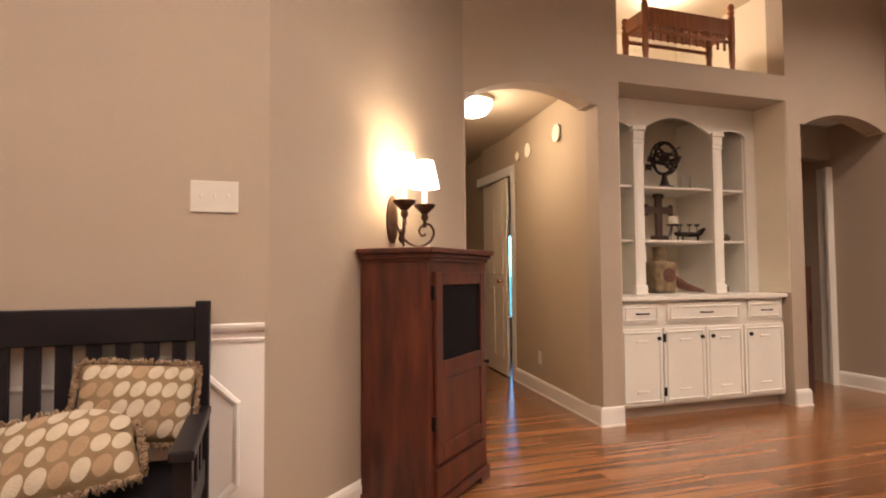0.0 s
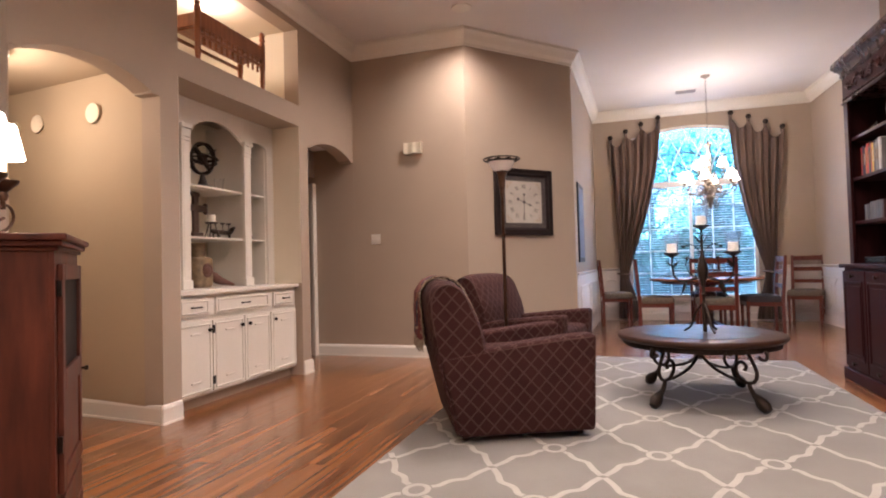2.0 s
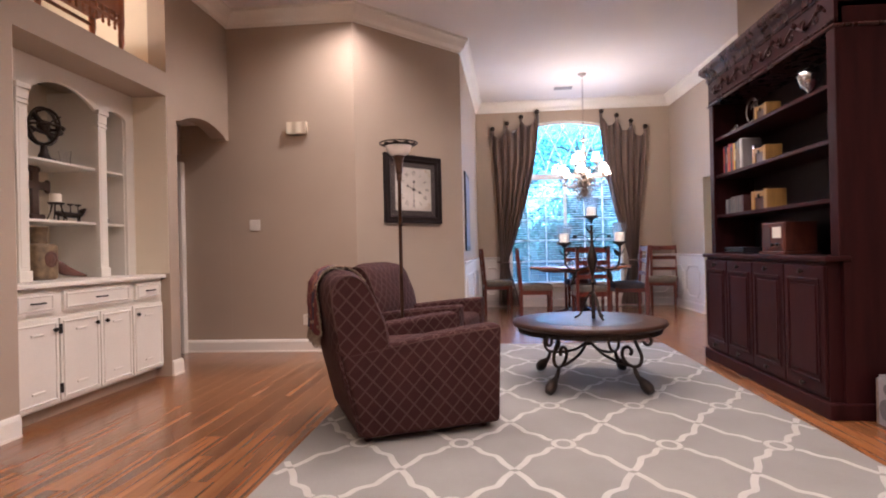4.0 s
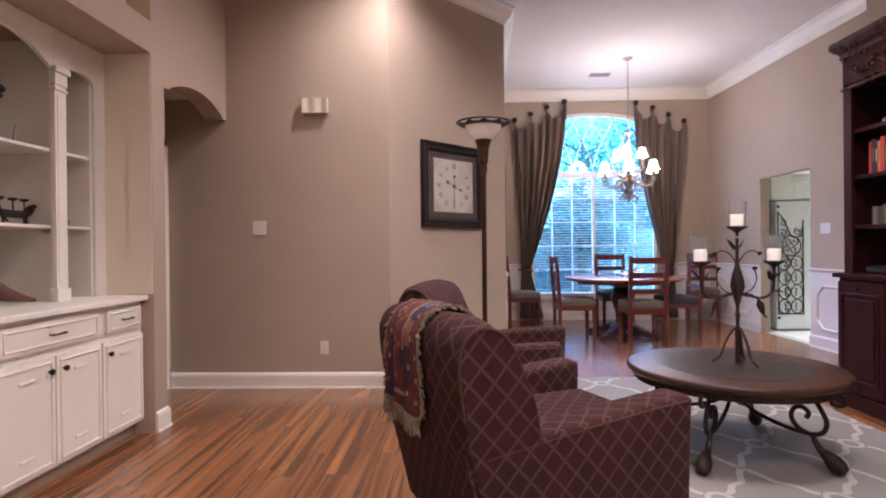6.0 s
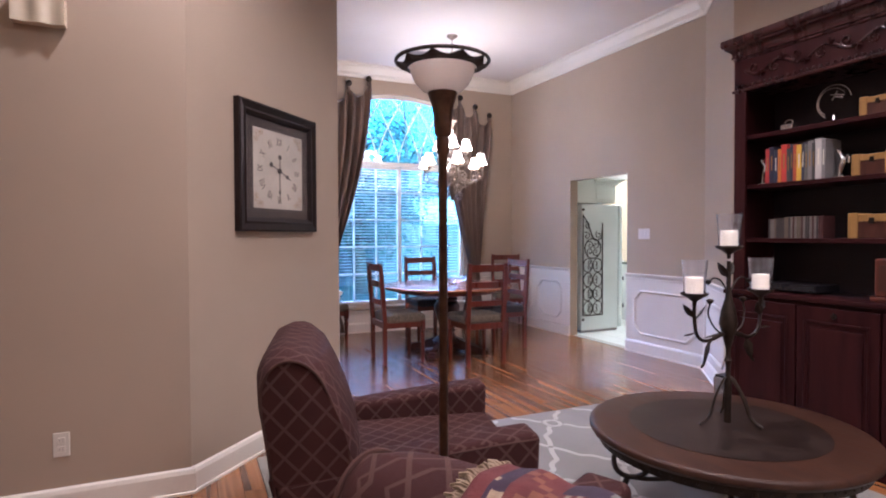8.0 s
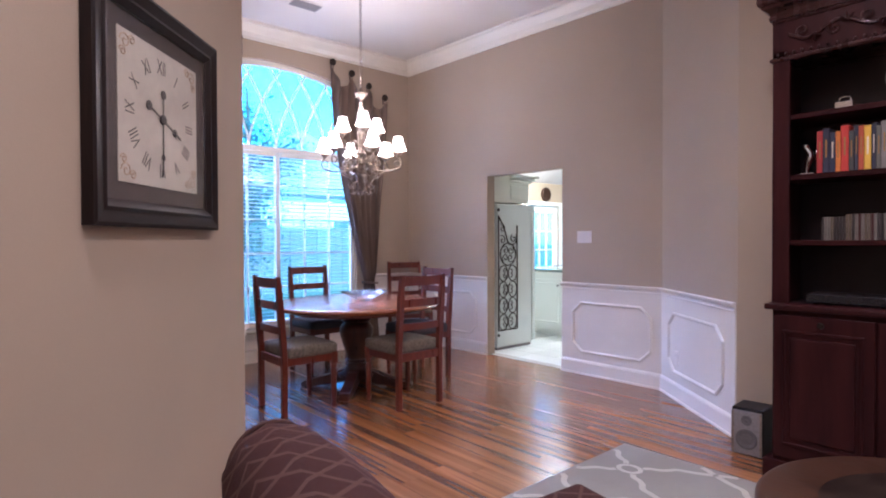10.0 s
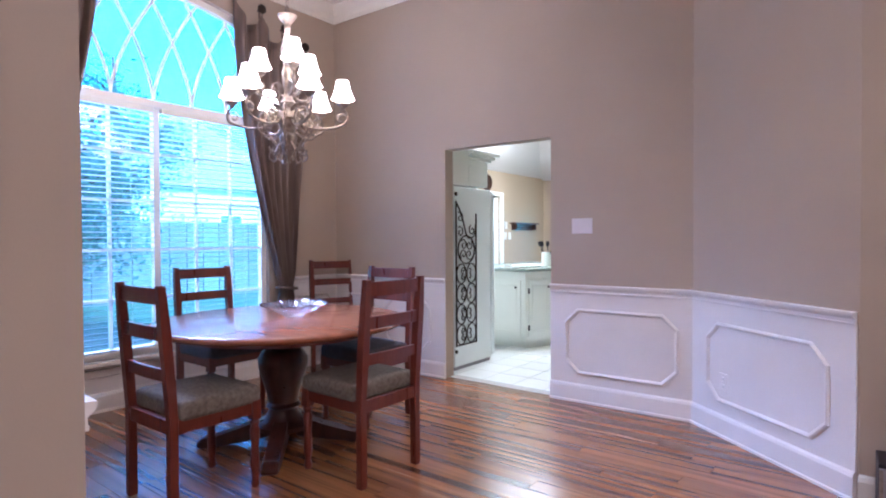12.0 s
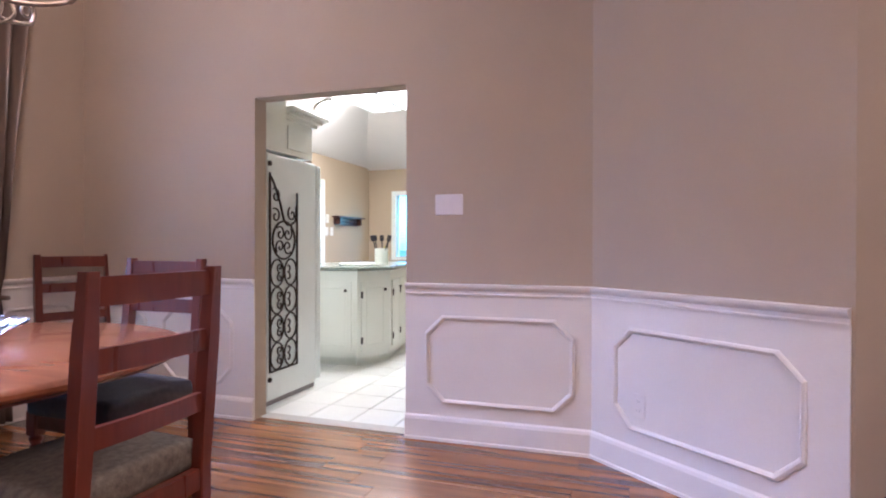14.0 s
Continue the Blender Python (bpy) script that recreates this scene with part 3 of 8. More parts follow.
slab("ceiling_hall", 1.4, 6.3, 4.69, 9.35, 2.5, 2.58, PAINT_HALL, "tan hallway ceiling", "ceiling")
base((2.978, 4.535), (3.138, 6.24), 0.0, 0)
base((1.60, 8.6), (1.90, 4.66))
for a, b, z0, z1 in ((6.25, 6.34, 0, 2.08), (7.18, 7.27, 0, 2.08), (6.25, 7.27, 2.08, 2.17)):
    slab("door_casing", 3.135 + (a - 6.25) * 0.09, 3.165 + (a - 6.25) * 0.09, a, b, z0, z1, WHITE, "white painted door casing", "door casing")
wall("wall_bedroom", (6.0, 8.4), (3.45, 8.4), 0.12, PAINT_HALL, "tan bedroom wall with a window", [(1.20, 1.97, 0.45, 1.6, 0)], top=2.5)
wall("wall_bedroom_side", (6.1, 6.35), (6.1, 8.4), 0.12, PAINT_HALL, "tan bedroom wall", top=2.5)
bm = bmesh.new()
for i in range(26):
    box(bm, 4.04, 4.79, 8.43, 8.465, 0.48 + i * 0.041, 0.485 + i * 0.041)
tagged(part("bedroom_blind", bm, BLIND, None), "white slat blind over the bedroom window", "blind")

hd_ = thing("hall_door", pose(3.222, 7.165, 0, 0, 0, -95.6), "cream panelled hallway door left slightly ajar", "door")
part("leaf", bx(0.0, 0.705, -0.018, 0.018, 0.012, 2.065, bev=0.003), CREAM, hd_)
for z0_, z1_ in ((0.18, 0.92), (1.06, 1.90)):
    for x0_, x1_ in ((0.09, 0.32), (0.38, 0.61)):
        part("panel", bx(x0_, x1_, -0.026, -0.017, z0_, z1_, bev=0.006), CREAM, hd_)
part("knob", turned([(0.012, 0), (0.012, 0.03), (0.026, 0.042), (0.026, 0.058), (0.012, 0.068), (0, 0.068)], 14, m=pose(0.60, -0.018, 0.99, 90, 0, 0)), BRASSW, hd_, "dull brass knob", True)

# passage behind the second arch
slab("wall_passage_header", 4.7, 5.90, 5.06, 5.18, 2.14, 2.5, PAINT, "taupe header over the passage doorway", "wall")
slab("wall_passage_left", 4.77, 4.885, 4.69, 5.18, 0, 2.5, PAINT, "taupe passage wall", "wall")
wall("wall_far_passage", (5.90, 4.53), (5.90, 6.3), 0.14, PAINT, "taupe passage wall", top=2.5)
wall("wall_passage_back", (5.90, 6.2), (4.4, 6.2), 0.12, PAINT_HALL, "tan wall beyond the passage", top=2.5)
slab("wall_passage_room", 4.3, 4.42, 5.405, 6.3, 0, 2.5, PAINT_HALL, "tan wall beyond the passage", "wall")
slab("ceiling_passage", 4.68, 5.9, 4.69, 5.06, 2.46, 2.5, CEILP, "white passage ceiling", "ceiling")
slab("door_casing", 5.82, 5.897, 5.035, 5.062, 0, 2.06, WHITE, "white painted door casing in the passage", "door casing")
slab("door_jamb", 5.875, 5.897, 5.062, 5.18, 0, 2.06, WHITE, "white painted door jamb", "door jamb")
base((5.88, 6.2), (4.45, 6.2))

# unidentified dark upright, built as a plain narrow wooden panel
dw = tagged(part("folded_easel", bx(-0.035, 0.035, -0.02, 0.02, 0, 1.12, bev=0.006), DARKW, m=pose(5.31, 4.86, 0)), "tall narrow dark wooden panel standing in the passage", "wooden panel")
# niche boxes behind the cabinet wall
slab("wall_niche_back", 3.10, 4.80, 5.32, 5.40, 0, 2.46, CREAM, "cream niche back wall", "wall")
slab("wall_niche_left", 3.07, 3.15, 4.69, 5.32, 0, 2.60, CREAM, "cream niche side wall", "wall")
slab("wall_niche_right", 4.74, 4.77, 4.69, 5.32, 0, 2.60, CREAM, "cream niche side wall", "wall")
slab("niche_return", 4.733, 4.7395, 4.534, 4.69, 0.90, 2.448, CREAM, "cream niche return", "wall")
slab("niche_return", 3.1505, 3.157, 4.534, 4.69, 0.90, 2.448, CREAM, "cream niche return", "wall")
slab("niche_soffit", 3.15, 4.74, 4.69, 5.32, 2.45, 2.50, PAINT, "taupe niche soffit", "soffit")
slab("recess_floor", 3.07, 4.83, 4.69, 5.75, 2.60, 2.655, PAINT, "taupe display ledge", "ledge")
slab("wall_recess_back", 3.07, 4.83, 5.75, 5.83, 2.60, 3.66, CREAM, "cream recess back wall", "wall")
slab("wall_recess_left", 2.99, 3.15, 4.69, 5.75, 2.60, 3.66, CREAM, "cream recess side wall", "wall")
slab("wall_recess_right", 4.74, 4.90, 4.69, 5.75, 2.60, 3.66, CREAM, "cream recess side wall", "wall")
slab("recess_ceiling", 3.15, 4.74, 4.69, 5.75, 3.42, 3.50, CREAM, "cream recess ceiling", "ceiling")

# kitchen beyond the opening
KB, KR = -6.15, 10.3
slab("kitchen_floor_bed", 5.9, KR, KB, -1.585, -0.12, -0.012, GROUT, "pale grout bed under the kitchen tiles", "floor")
wall("wall_kitchen_back", (5.9, KB), (KR, KB), 0.12, PAINT_HALL, "tan kitchen wall with a window", [(3.20, 3.95, 0.95, 1.86, 0)], top=2.3)
wall("wall_kitchen_right", (KR, KB), (KR, -1.62), 0.12, PAINT_HALL, "tan kitchen wall with a shelf and a glazed door", [(1.41, 2.19, 0, 1.90, 0)], top=2.3)
slab("wall_kitchen_left", 5.75, 5.9, KB, -1.6, 0, 2.9, PAINT_HALL, "tan kitchen wall", "wall")
slab("wall_kitchen_front", 5.75, KR, -1.70, -1.624, 2.2, 3.0, KWHITE, "white wall above the kitchen opening", "wall")


def kitchen_ceiling():
    """White ceiling that slopes up from the walls to a flat top with a light box."""
    bm = bmesh.new()
    o = [(5.8, KB - 0.1), (KR + 0.1, KB - 0.1), (KR + 0.1, -1.62), (5.8, -1.62)]
    i = [(6.8, KB + 1.75), (KR - 0.85, KB + 1.75), (KR - 0.85, -1.9), (6.8, -1.9)]
    vo, vi = [bm.verts.new((*p, 2.22)) for p in o], [bm.verts.new((*p, 2.75)) for p in i]
    for a in range(4):
        b = (a + 1) % 4
        bm.faces.new((vo[a], vo[b], vi[b], vi[a]))
    bm.faces.new(vi)
    r = bmesh.ops.extrude_face_region(bm, geom=list(bm.faces))
    bmesh.ops.translate(bm, vec=(0, 0, 0.1), verts=[v for v in r["geom"] if isinstance(v, bmesh.types.BMVert)])
    structure("ceiling_kitchen", bm, CEILP, "white sloped kitchen ceiling", "ceiling")


kitchen_ceiling()
kcan = thing("recessed_light", pose(9.66, -3.75, 2.608, 0, 32, 0), "lit round recessed kitchen ceiling light", "ceiling light")
part("trim_ring", turned([(0.075, -0.001), (0.105, -0.001), (0.10, -0.012), (0.075, -0.008)], 24), KWHITE, kcan)
part("lens", turned([(0.0, -0.002), (0.074, -0.003), (0, -0.004)], 24), TUBEG, kcan)
panel_light = thing("ceiling_light", pose(8.98, -3.70, 2.655), "bright square fluorescent ceiling light in the kitchen", "ceiling light")
part("diffuser", bx(-0.37, 0.37, -0.62, 0.62, 0.0, 0.02), TUBEG, panel_light)
for a in ((-0.41, -0.37, -0.66, 0.66), (0.37, 0.41, -0.66, 0.66), (-0.37, 0.37, -0.66, -0.62), (-0.37, 0.37, 0.62, 0.66), (-0.02, 0.02, -0.62, 0.62)):
    part("frame", bx(*a, -0.012, 0.095), KWHITE, panel_light)

# outdoors behind the window
LAWN = mat("lawn", (0.055, 0.085, 0.055), (0.08, 0.115, 0.075), 0.95, 0, 3, 0.6, fine=60, spread=0.3)
FENCEW = wood("weathered_fence_wood", (0.060, 0.062, 0.065), (0.105, 0.108, 0.11), 0.8, rnd=0.15)
SIDING = mat("pale_siding", (0.42, 0.50, 0.52), (0.48, 0.56, 0.58), 0.7, 0, 2, 0.05)
ROOF = mat("grey_roof", (0.20, 0.23, 0.25), (0.27, 0.30, 0.32), 0.9, 0, 10, 0.3)
BARK = mat("bark", (0.05, 0.04, 0.035), (0.10, 0.085, 0.07), 0.9, 0, 9, 0.8)
LEAF = mat("green_leaf", (0.040, 0.075, 0.055), (0.075, 0.12, 0.085), 0.6, 0, 3, 0.1, rnd=0.2)
LT = LEAF.node_tree
tr, mx = LT.nodes.new("ShaderNodeBsdfTranslucent"), LT.nodes.new("ShaderNodeMixShader")  # translucent blades
tr.inputs[0].default_value = (0.17, 0.31, 0.26, 1)
LT.links.new(LT.nodes["Principled BSDF"].outputs[0], mx.inputs[1])
LT.links.new(tr.outputs[0], mx.inputs[2])
LT.links.new(mx.outputs[0], LT.nodes["Material Output"].inputs[0])
structure("ground", bx(10.45, 260, -150, 150, -0.4, -0.15), LAWN, "green lawn outside", "ground")
structure("ground_rest", bx(-150, 10.44, -150, 150, -0.6, -0.4), LAWN, "green lawn outside", "ground")

# ---- living room: built-in cabinets ----


def knob(parent, at, r=0.016, axis=(0, -1, 0)):
    d = Vector(axis)
    part("knob", turned([(0.006, 0), (0.006, 0.012), (r, 0.018), (r * 0.9, 0.028), (0, 0.032)], 12), HARDW, parent, "dark round knob", True,
         Matrix.Translation(at) @ d.to_track_quat("Z", "Y").to_matrix().to_4x4())


def raised_panel(bm, x0, x1, z0, z1, y, m=0.035, d=0.010):
    """A bordered front facing -y: one board with a moulded ridge run round it."""
    g = bmesh.ops.create_cube(bm, size=1)
    for v in g["verts"]:
        v.co = Vector((x0 + (v.co.x + 0.5) * (x1 - x0), y + (v.co.y + 0.5) * 0.02, z0 + (v.co.z + 0.5) * (z1 - z0)))
    bm.normal_update()
    f = [q for q in {q for v in g["verts"] for q in v.link_faces} if q.normal.y < -0.9]
    for wide, deep in ((0.003, 0.0), (m - 0.003, 0.0), (0.004, d), (0.006, 0.0), (0.004, -d * 0.8)):
        bmesh.ops.inset_region(bm, faces=f, thickness=wide, depth=deep, use_even_offset=True)


basecab = thing("base_cabinet", pose(3.945, 4.95, 0), "white painted built-in base cabinet with three drawers and four doors", "cabinet")
X0, X1, YF = -0.79, 0.79, -0.355
part("carcass", bx(X0, X1, YF + 0.02, 0.36, 0.085, 0.86), WHITE, basecab)
# taupe paint here puts the shade under the doors into the colour
part("toe_kick", bx(X0 + 0.005, X1 - 0.005, YF + 0.075, 0.34, 0.0, 0.084), PAINT, basecab, "toe kick board, shadowed by its taupe paint")
for a, b in ((-0.745, -0.43), (-0.352, 0.338), (0.415, 0.755)):
    bm = bmesh.new()
    raised_panel(bm, a, b, 0.70, 0.835, YF - 0.002, 0.016, 0.008)
    dr = part("drawer", bm, WHITE, basecab)
    c = (a + b) / 2
    part("pull", bar([(c - 0.05, YF - 0.012, 0.768), (c - 0.048, YF - 0.03, 0.768), (c + 0.048, YF - 0.03, 0.768), (c + 0.05, YF - 0.012, 0.768)], 0.006, 6), HARDW, dr, "dark bar pull")
for i, (a, b) in enumerate(((-0.768, -0.405), (-0.390, -0.012), (0.0, 0.355), (0.372, 0.772))):
    bm = bmesh.new()
    raised_panel(bm, a, b, 0.105, 0.655, YF - 0.002, 0.020, 0.009)
    c = (a + b) / 2
    d = part("door", bm, WHITE, basecab)
    for z in (0.20, 0.565):
        part("applied_bar", bx(c - 0.05, c + 0.05, YF - 0.012, YF, z - 0.008, z + 0.008, bev=0.003, seg=1), WHITE, d)
    knob(d, ((b - 0.045) if i in (0, 1) else (a + 0.045), YF - 0.002, 0.585))
    hx = a if i in (0, 1) else b
    if i in (0, 1):
        for z in (0.19, 0.585):
            part("hinge", bx(hx - 0.012, hx + 0.012, YF - 0.010, YF - 0.002, z - 0.032, z + 0.032), HARDW, d, "dark strap hinge")
ctop = tagged(part("countertop", bx(3.152, 4.738, 4.565, 5.318, 0.862, 0.895, bev=0.006), WHITE), "white painted countertop over the base cabinet", "countertop")

hutchc = thing("bookshelf", pose(3.935, 4.85, 0.895), "white built-in bookshelf with fluted pilasters and three arched bays", "bookshelf")
part("back", bx(-0.785, 0.785, 0.44, 0.455, 0.0, 1.50), CREAM, hutchc)
for x in (-0.70, -0.39, 0.39, 0.70):
    part("divider", bx(x - 0.012, x + 0.012, 0.012, 0.44, 0.0, 1.49), WHITE, hutchc)
for x in (-0.39, 0.39):
    bm = bmesh.new()
    box(bm, x - 0.045, x + 0.045, -0.02, 0.012, 0.0, 1.30)
    box(bm, x - 0.030, x + 0.030, -0.024, -0.019, 0.10, 1.17, bev=0.002, seg=1)
    pil = part("pilaster", bm, WHITE, hutchc)
    part("plinth", bx(x - 0.055, x + 0.055, -0.032, 0.014, 0.0, 0.075, bev=0.004), WHITE, pil)
    bm = bmesh.new()
    box(bm, x - 0.052, x + 0.052, -0.030, 0.014, 1.20, 1.215, bev=0.003)
    box(bm, x - 0.050, x + 0.050, -0.028, 0.014, 1.232, 1.30, bev=0.004)
    box(bm, x - 0.062, x + 0.062, -0.042, 0.014, 1.30, 1.335, bev=0.006)
    part("capital", bm, WHITE, pil)


def valance(a, b, spring, rise, top=1.553):
    bm = bmesh.new()
    n = 24
    m = Matrix.Identity(4)
    cuts = [a + (b - a) * i / n for i in range(n + 1)]
    cols(bm, m, cuts, -0.012, 0.014, lambda s: [(spring + rise * math.sqrt(max(0.0, 1 - ((2 * s - a - b) / (b - a)) ** 2)) if rise < 0.06 else spring + rise * (1 - ((2 * s - a - b) / (b - a)) ** 2), top)])
    return bm


part("valance", valance(-0.345, 0.345, 1.31, 0.125), WHITE, hutchc)
part("valance", valance(-0.70, -0.435, 1.31, 0.055), WHITE, hutchc)
part("valance", valance(0.435, 0.70, 1.31, 0.055), WHITE, hutchc)
for x in (-0.39, 0.39):
    part("frieze_block", bx(x - 0.045, x + 0.045, -0.013, 0.014, 1.335, 1.553), WHITE, hutchc)
for a, b in ((-0.784, -0.70), (0.70, 0.803)):
    part("side_filler", bx(a, b, -0.010, 0.014, 0.0, 1.553), WHITE, hutchc)
for a, b in ((-0.688, -0.402), (-0.378, 0.378), (0.402, 0.688)):
    for z in (0.435, 0.868):
        part("shelf", bx(a, b, 0.016, 0.44, z - 0.018, z, bev=0.003, seg=1), WHITE, hutchc)

SH = [0.897, 1.332, 1.765]
POTM = mat("brown_glazed_clay", (0.10, 0.066, 0.036), (0.27, 0.19, 0.105), 0.5, 0, 14, 0.3, fine=40, spread=0.4)
BROWNC = mat("brown_carved_wood", (0.05, 0.028, 0.018), (0.10, 0.055, 0.035), 0.55, 0, 30, 0.3)
BIRDM = mat("russet_carved_wood", (0.085, 0.032, 0.022), (0.14, 0.058, 0.038), 0.5, 0, 20, 0.3)

arm = thing("armillary_sphere", pose(3.93, 5.0, SH[2]), "black iron armillary sphere on a stepped foot", "ornament")
part("foot", turned([(0.085, 0), (0.08, 0.02), (0.045, 0.03), (0.028, 0.07), (0.018, 0.13), (0.02, 0.14)], 16), IRON, arm, smooth=True)
C = Vector((0, 0, 0.262))
for rx, ry, r in ((0, 0, 0.125), (90, 0, 0.135), (90, 90, 0.13), (60, 30, 0.12), (35, -20, 0.118)):
    m = Matrix.Translation(C) @ pose(0, 0, 0, rx, 0, ry)
    part("ring", bar([m @ Vector((r * math.cos(a), r * math.sin(a), 0)) for a in [k * math.pi / 16 for k in range(33)]], 0.008, 6, 1.8), IRON, arm)
bm = bmesh.new()
bmesh.ops.create_icosphere(bm, subdivisions=2, radius=0.045, matrix=Matrix.Translation(C))
part("core", bm, IRON, arm, smooth=True)
part("arrow", bar([C + Vector((-0.17, 0, -0.10)), C + Vector((0.17, 0, 0.11))], [0.006, 0.006], 6), IRON, arm)
part("arrow_fletch", bx(-0.19, -0.13, -0.003, 0.003, 0.155, 0.205, m=pose(0, 0, 0, 0, 0, 0)), IRON, arm)

glassv = tagged(part("glass_vase", turned([(0.035, 0), (0.04, 0.01), (0.036, 0.05), (0.045, 0.12), (0.042, 0.12), (0.033, 0.05), (0.030, 0.012), (0, 0.012)], 16, (4.16, 5.02, SH[2])), CLEAR, smooth=True), "small clear glass vase on the shelf", "vase")

cross = thing("cross", pose(3.925, 5.08, SH[1]) @ Matrix.Diagonal((1.08, 1.2, 1.0, 1)), "dark brown carved wooden cross", "ornament")
bm = bmesh.new()
box(bm, -0.03, 0.03, -0.012, 0.012, 0.05, 0.38, bev=0.006)
box(bm, -0.11, 0.11, -0.0122, 0.0122, 0.235, 0.295, bev=0.006)
part("crosspiece", bm, BROWNC, cross)
for x, z in ((-0.115, 0.265), (0.115, 0.265), (0, 0.385)):
    bm = bmesh.new()
    for k in (-1, 0, 1):
        dx, dz = (0, k * 0.028) if x else (k * 0.028, 0)
        bmesh.ops.create_icosphere(bm, subdivisions=2, radius=0.024, matrix=Matrix.Translation((x + dx, 0, z + dz)) @ Matrix.Diagonal((1, 0.55, 1, 1)))
    part("finial", bm, BROWNC, cross, smooth=True)
part("foot", bx(-0.06, 0.06, -0.03, 0.03, 0.0, 0.05, bev=0.008), BROWNC, cross)

tri = thing("candle_stand", pose(3.96, 4.94, SH[1]), "dark iron tripod stand with a pillar candle", "candle holder")
for k in range(3):
    a = radians(90 + 120 * k)
    part("leg", bar(smooth_line([(0.03 * math.cos(a), 0.03 * math.sin(a), 0.125), (0.045 * math.cos(a), 0.045 * math.sin(a), 0.07), (0.075 * math.cos(a), 0.075 * math.sin(a), 0.006)]), 0.006, 6), IRON, tri)
part("dish", turned([(0, 0.118), (0.05, 0.122), (0.056, 0.135), (0.05, 0.132), (0, 0.128)], 16), IRON, tri, smooth=True)
part("candle", turned([(0.038, 0.13), (0.038, 0.195), (0.03, 0.20), (0, 0.196)], 16), WAX, tri, "ivory pillar candle", True)

dach = thing("dachshund_candle_holder", pose(4.155, 4.98, SH[1]), "dark metal long-bodied dog holding three candle cups", "candle holder")
bm = bmesh.new()
tube(bm, smooth_line([(-0.15, 0, 0.075), (-0.12, 0, 0.060), (0.05, 0, 0.055), (0.10, 0, 0.065), (0.13, 0, 0.095), (0.165, 0, 0.105), (0.20, 0, 0.088)]), [0.004 + 0.018 * min(1, i / 6) if i < 24 else 0.016 - 0.0007 * (i - 24) for i in range(37)], 10)
part("body", bm, IRON, dach, smooth=True)
for x in (-0.11, -0.085, 0.075, 0.095):
    part("leg", bar([(x, 0.014 if x in (-0.11, 0.095) else -0.014, 0.055), (x + 0.004, 0.014 if x in (-0.11, 0.095) else -0.014, 0.002)], 0.008, 6), IRON, dach)
for x in (-0.09, 0.0, 0.08):
    part("cup", turned([(0.004, 0), (0.004, 0.055), (0.022, 0.062), (0.024, 0.072), (0, 0.068)], 12, (x, 0, 0.07)), IRON, dach, smooth=True)

pot = thing("jar", pose(3.88, 5.02, SH[0]), "brown and tan square clay jar with a medallion", "jar")
bm = bmesh.new()
box(bm, -0.105, 0.105, -0.085, 0.085, 0.0, 0.265, bev=0.03, seg=3)
lathe(bm, [(0.062, 0.255), (0.055, 0.29), (0.058, 0.35), (0.066, 0.385), (0.058, 0.385), (0.05, 0.30)], 20)
part("body", bm, POTM, pot, smooth=True)
part("medallion", turned([(0.062, 0), (0.06, 0.006), (0.045, 0.010), (0.042, 0.006), (0.02, 0.012), (0, 0.012)], 20, m=pose(0.02, -0.084, 0.15, 90, 0, 0)), BIRDM, pot, "ochre round medallion")
for s in (-1, 1):
    part("ear", bx(s * 0.105 - 0.012, s * 0.105 + 0.012, -0.02, 0.02, 0.19, 0.24, bev=0.006), POTM, pot)

bird = thing("carved_bird", pose(4.10, 4.96, SH[0], 0, 0, -8), "reddish carved wooden bird", "ornament")
bm = bmesh.new()
tube(bm, smooth_line([(-0.125, 0, 0.125), (-0.105, 0, 0.128), (-0.085, 0, 0.105), (-0.04, 0, 0.065), (0.04, 0, 0.04), (0.13, 0, 0.018), (0.16, 0, 0.012)]), [max(0.004, v) for v in [0.004, 0.008, 0.014, 0.018, 0.02, 0.021, 0.021, 0.021, 0.022, 0.024, 0.027, 0.03, 0.034, 0.037, 0.039, 0.041, 0.042, 0.042, 0.041, 0.040, 0.038, 0.036, 0.034, 0.031, 0.028, 0.025, 0.022, 0.019, 0.017, 0.015, 0.013, 0.011, 0.009, 0.008, 0.007, 0.006, 0.005]], 10)
part("body", bm, BIRDM, bird, smooth=True)

for x, z, name, lab in ((4.50, SH[1], "carved_fish", "dark carved fish lying on the shelf"), (3.36, SH[1], "pottery_bowl", "small dark pottery bowl")):
    o = thing(name, pose(x, 4.99, z), lab, "ornament")
    bm = bmesh.new()
    if name == "carved_fish":
        tube(bm, smooth_line([(-0.09, 0, 0.05), (-0.03, 0, 0.035), (0.03, 0, 0.035), (0.07, 0, 0.03), (0.09, 0, 0.035)]), [0.01 + 0.025 * math.sin(math.pi * i / 24) for i in range(25)], 10)
    else:
        lathe(bm, [(0.03, 0), (0.055, 0.03), (0.06, 0.05), (0.054, 0.05), (0, 0.02)], 16)
    part("body", bm, BROWNC, o, smooth=True)
tall = thing("decorative_bottle", pose(4.49, 5.05, SH[2]), "tall pale glass bottle, coloured dark as if in shade", "bottle")
# pale bottle in a very dark colour that stands in for its shade
part("body", turned([(0.04, 0), (0.045, 0.02), (0.045, 0.18), (0.018, 0.25), (0.018, 0.32), (0.024, 0.325), (0, 0.325)], 16), mat("shaded_pale_glass", (0.10, 0.09, 0.09), (0.15, 0.13, 0.13), 0.2), tall, smooth=True)
# unidentified black ornament, built as two stacked boxes with a rod
box_o = thing("vintage_camera", pose(4.47, 5.0, SH[0]), "small black box ornament stack on the shelf", "ornament")
part("lower_box", bx(-0.06, 0.06, -0.05, 0.05, 0, 0.045, bev=0.006), BLACKW, box_o)
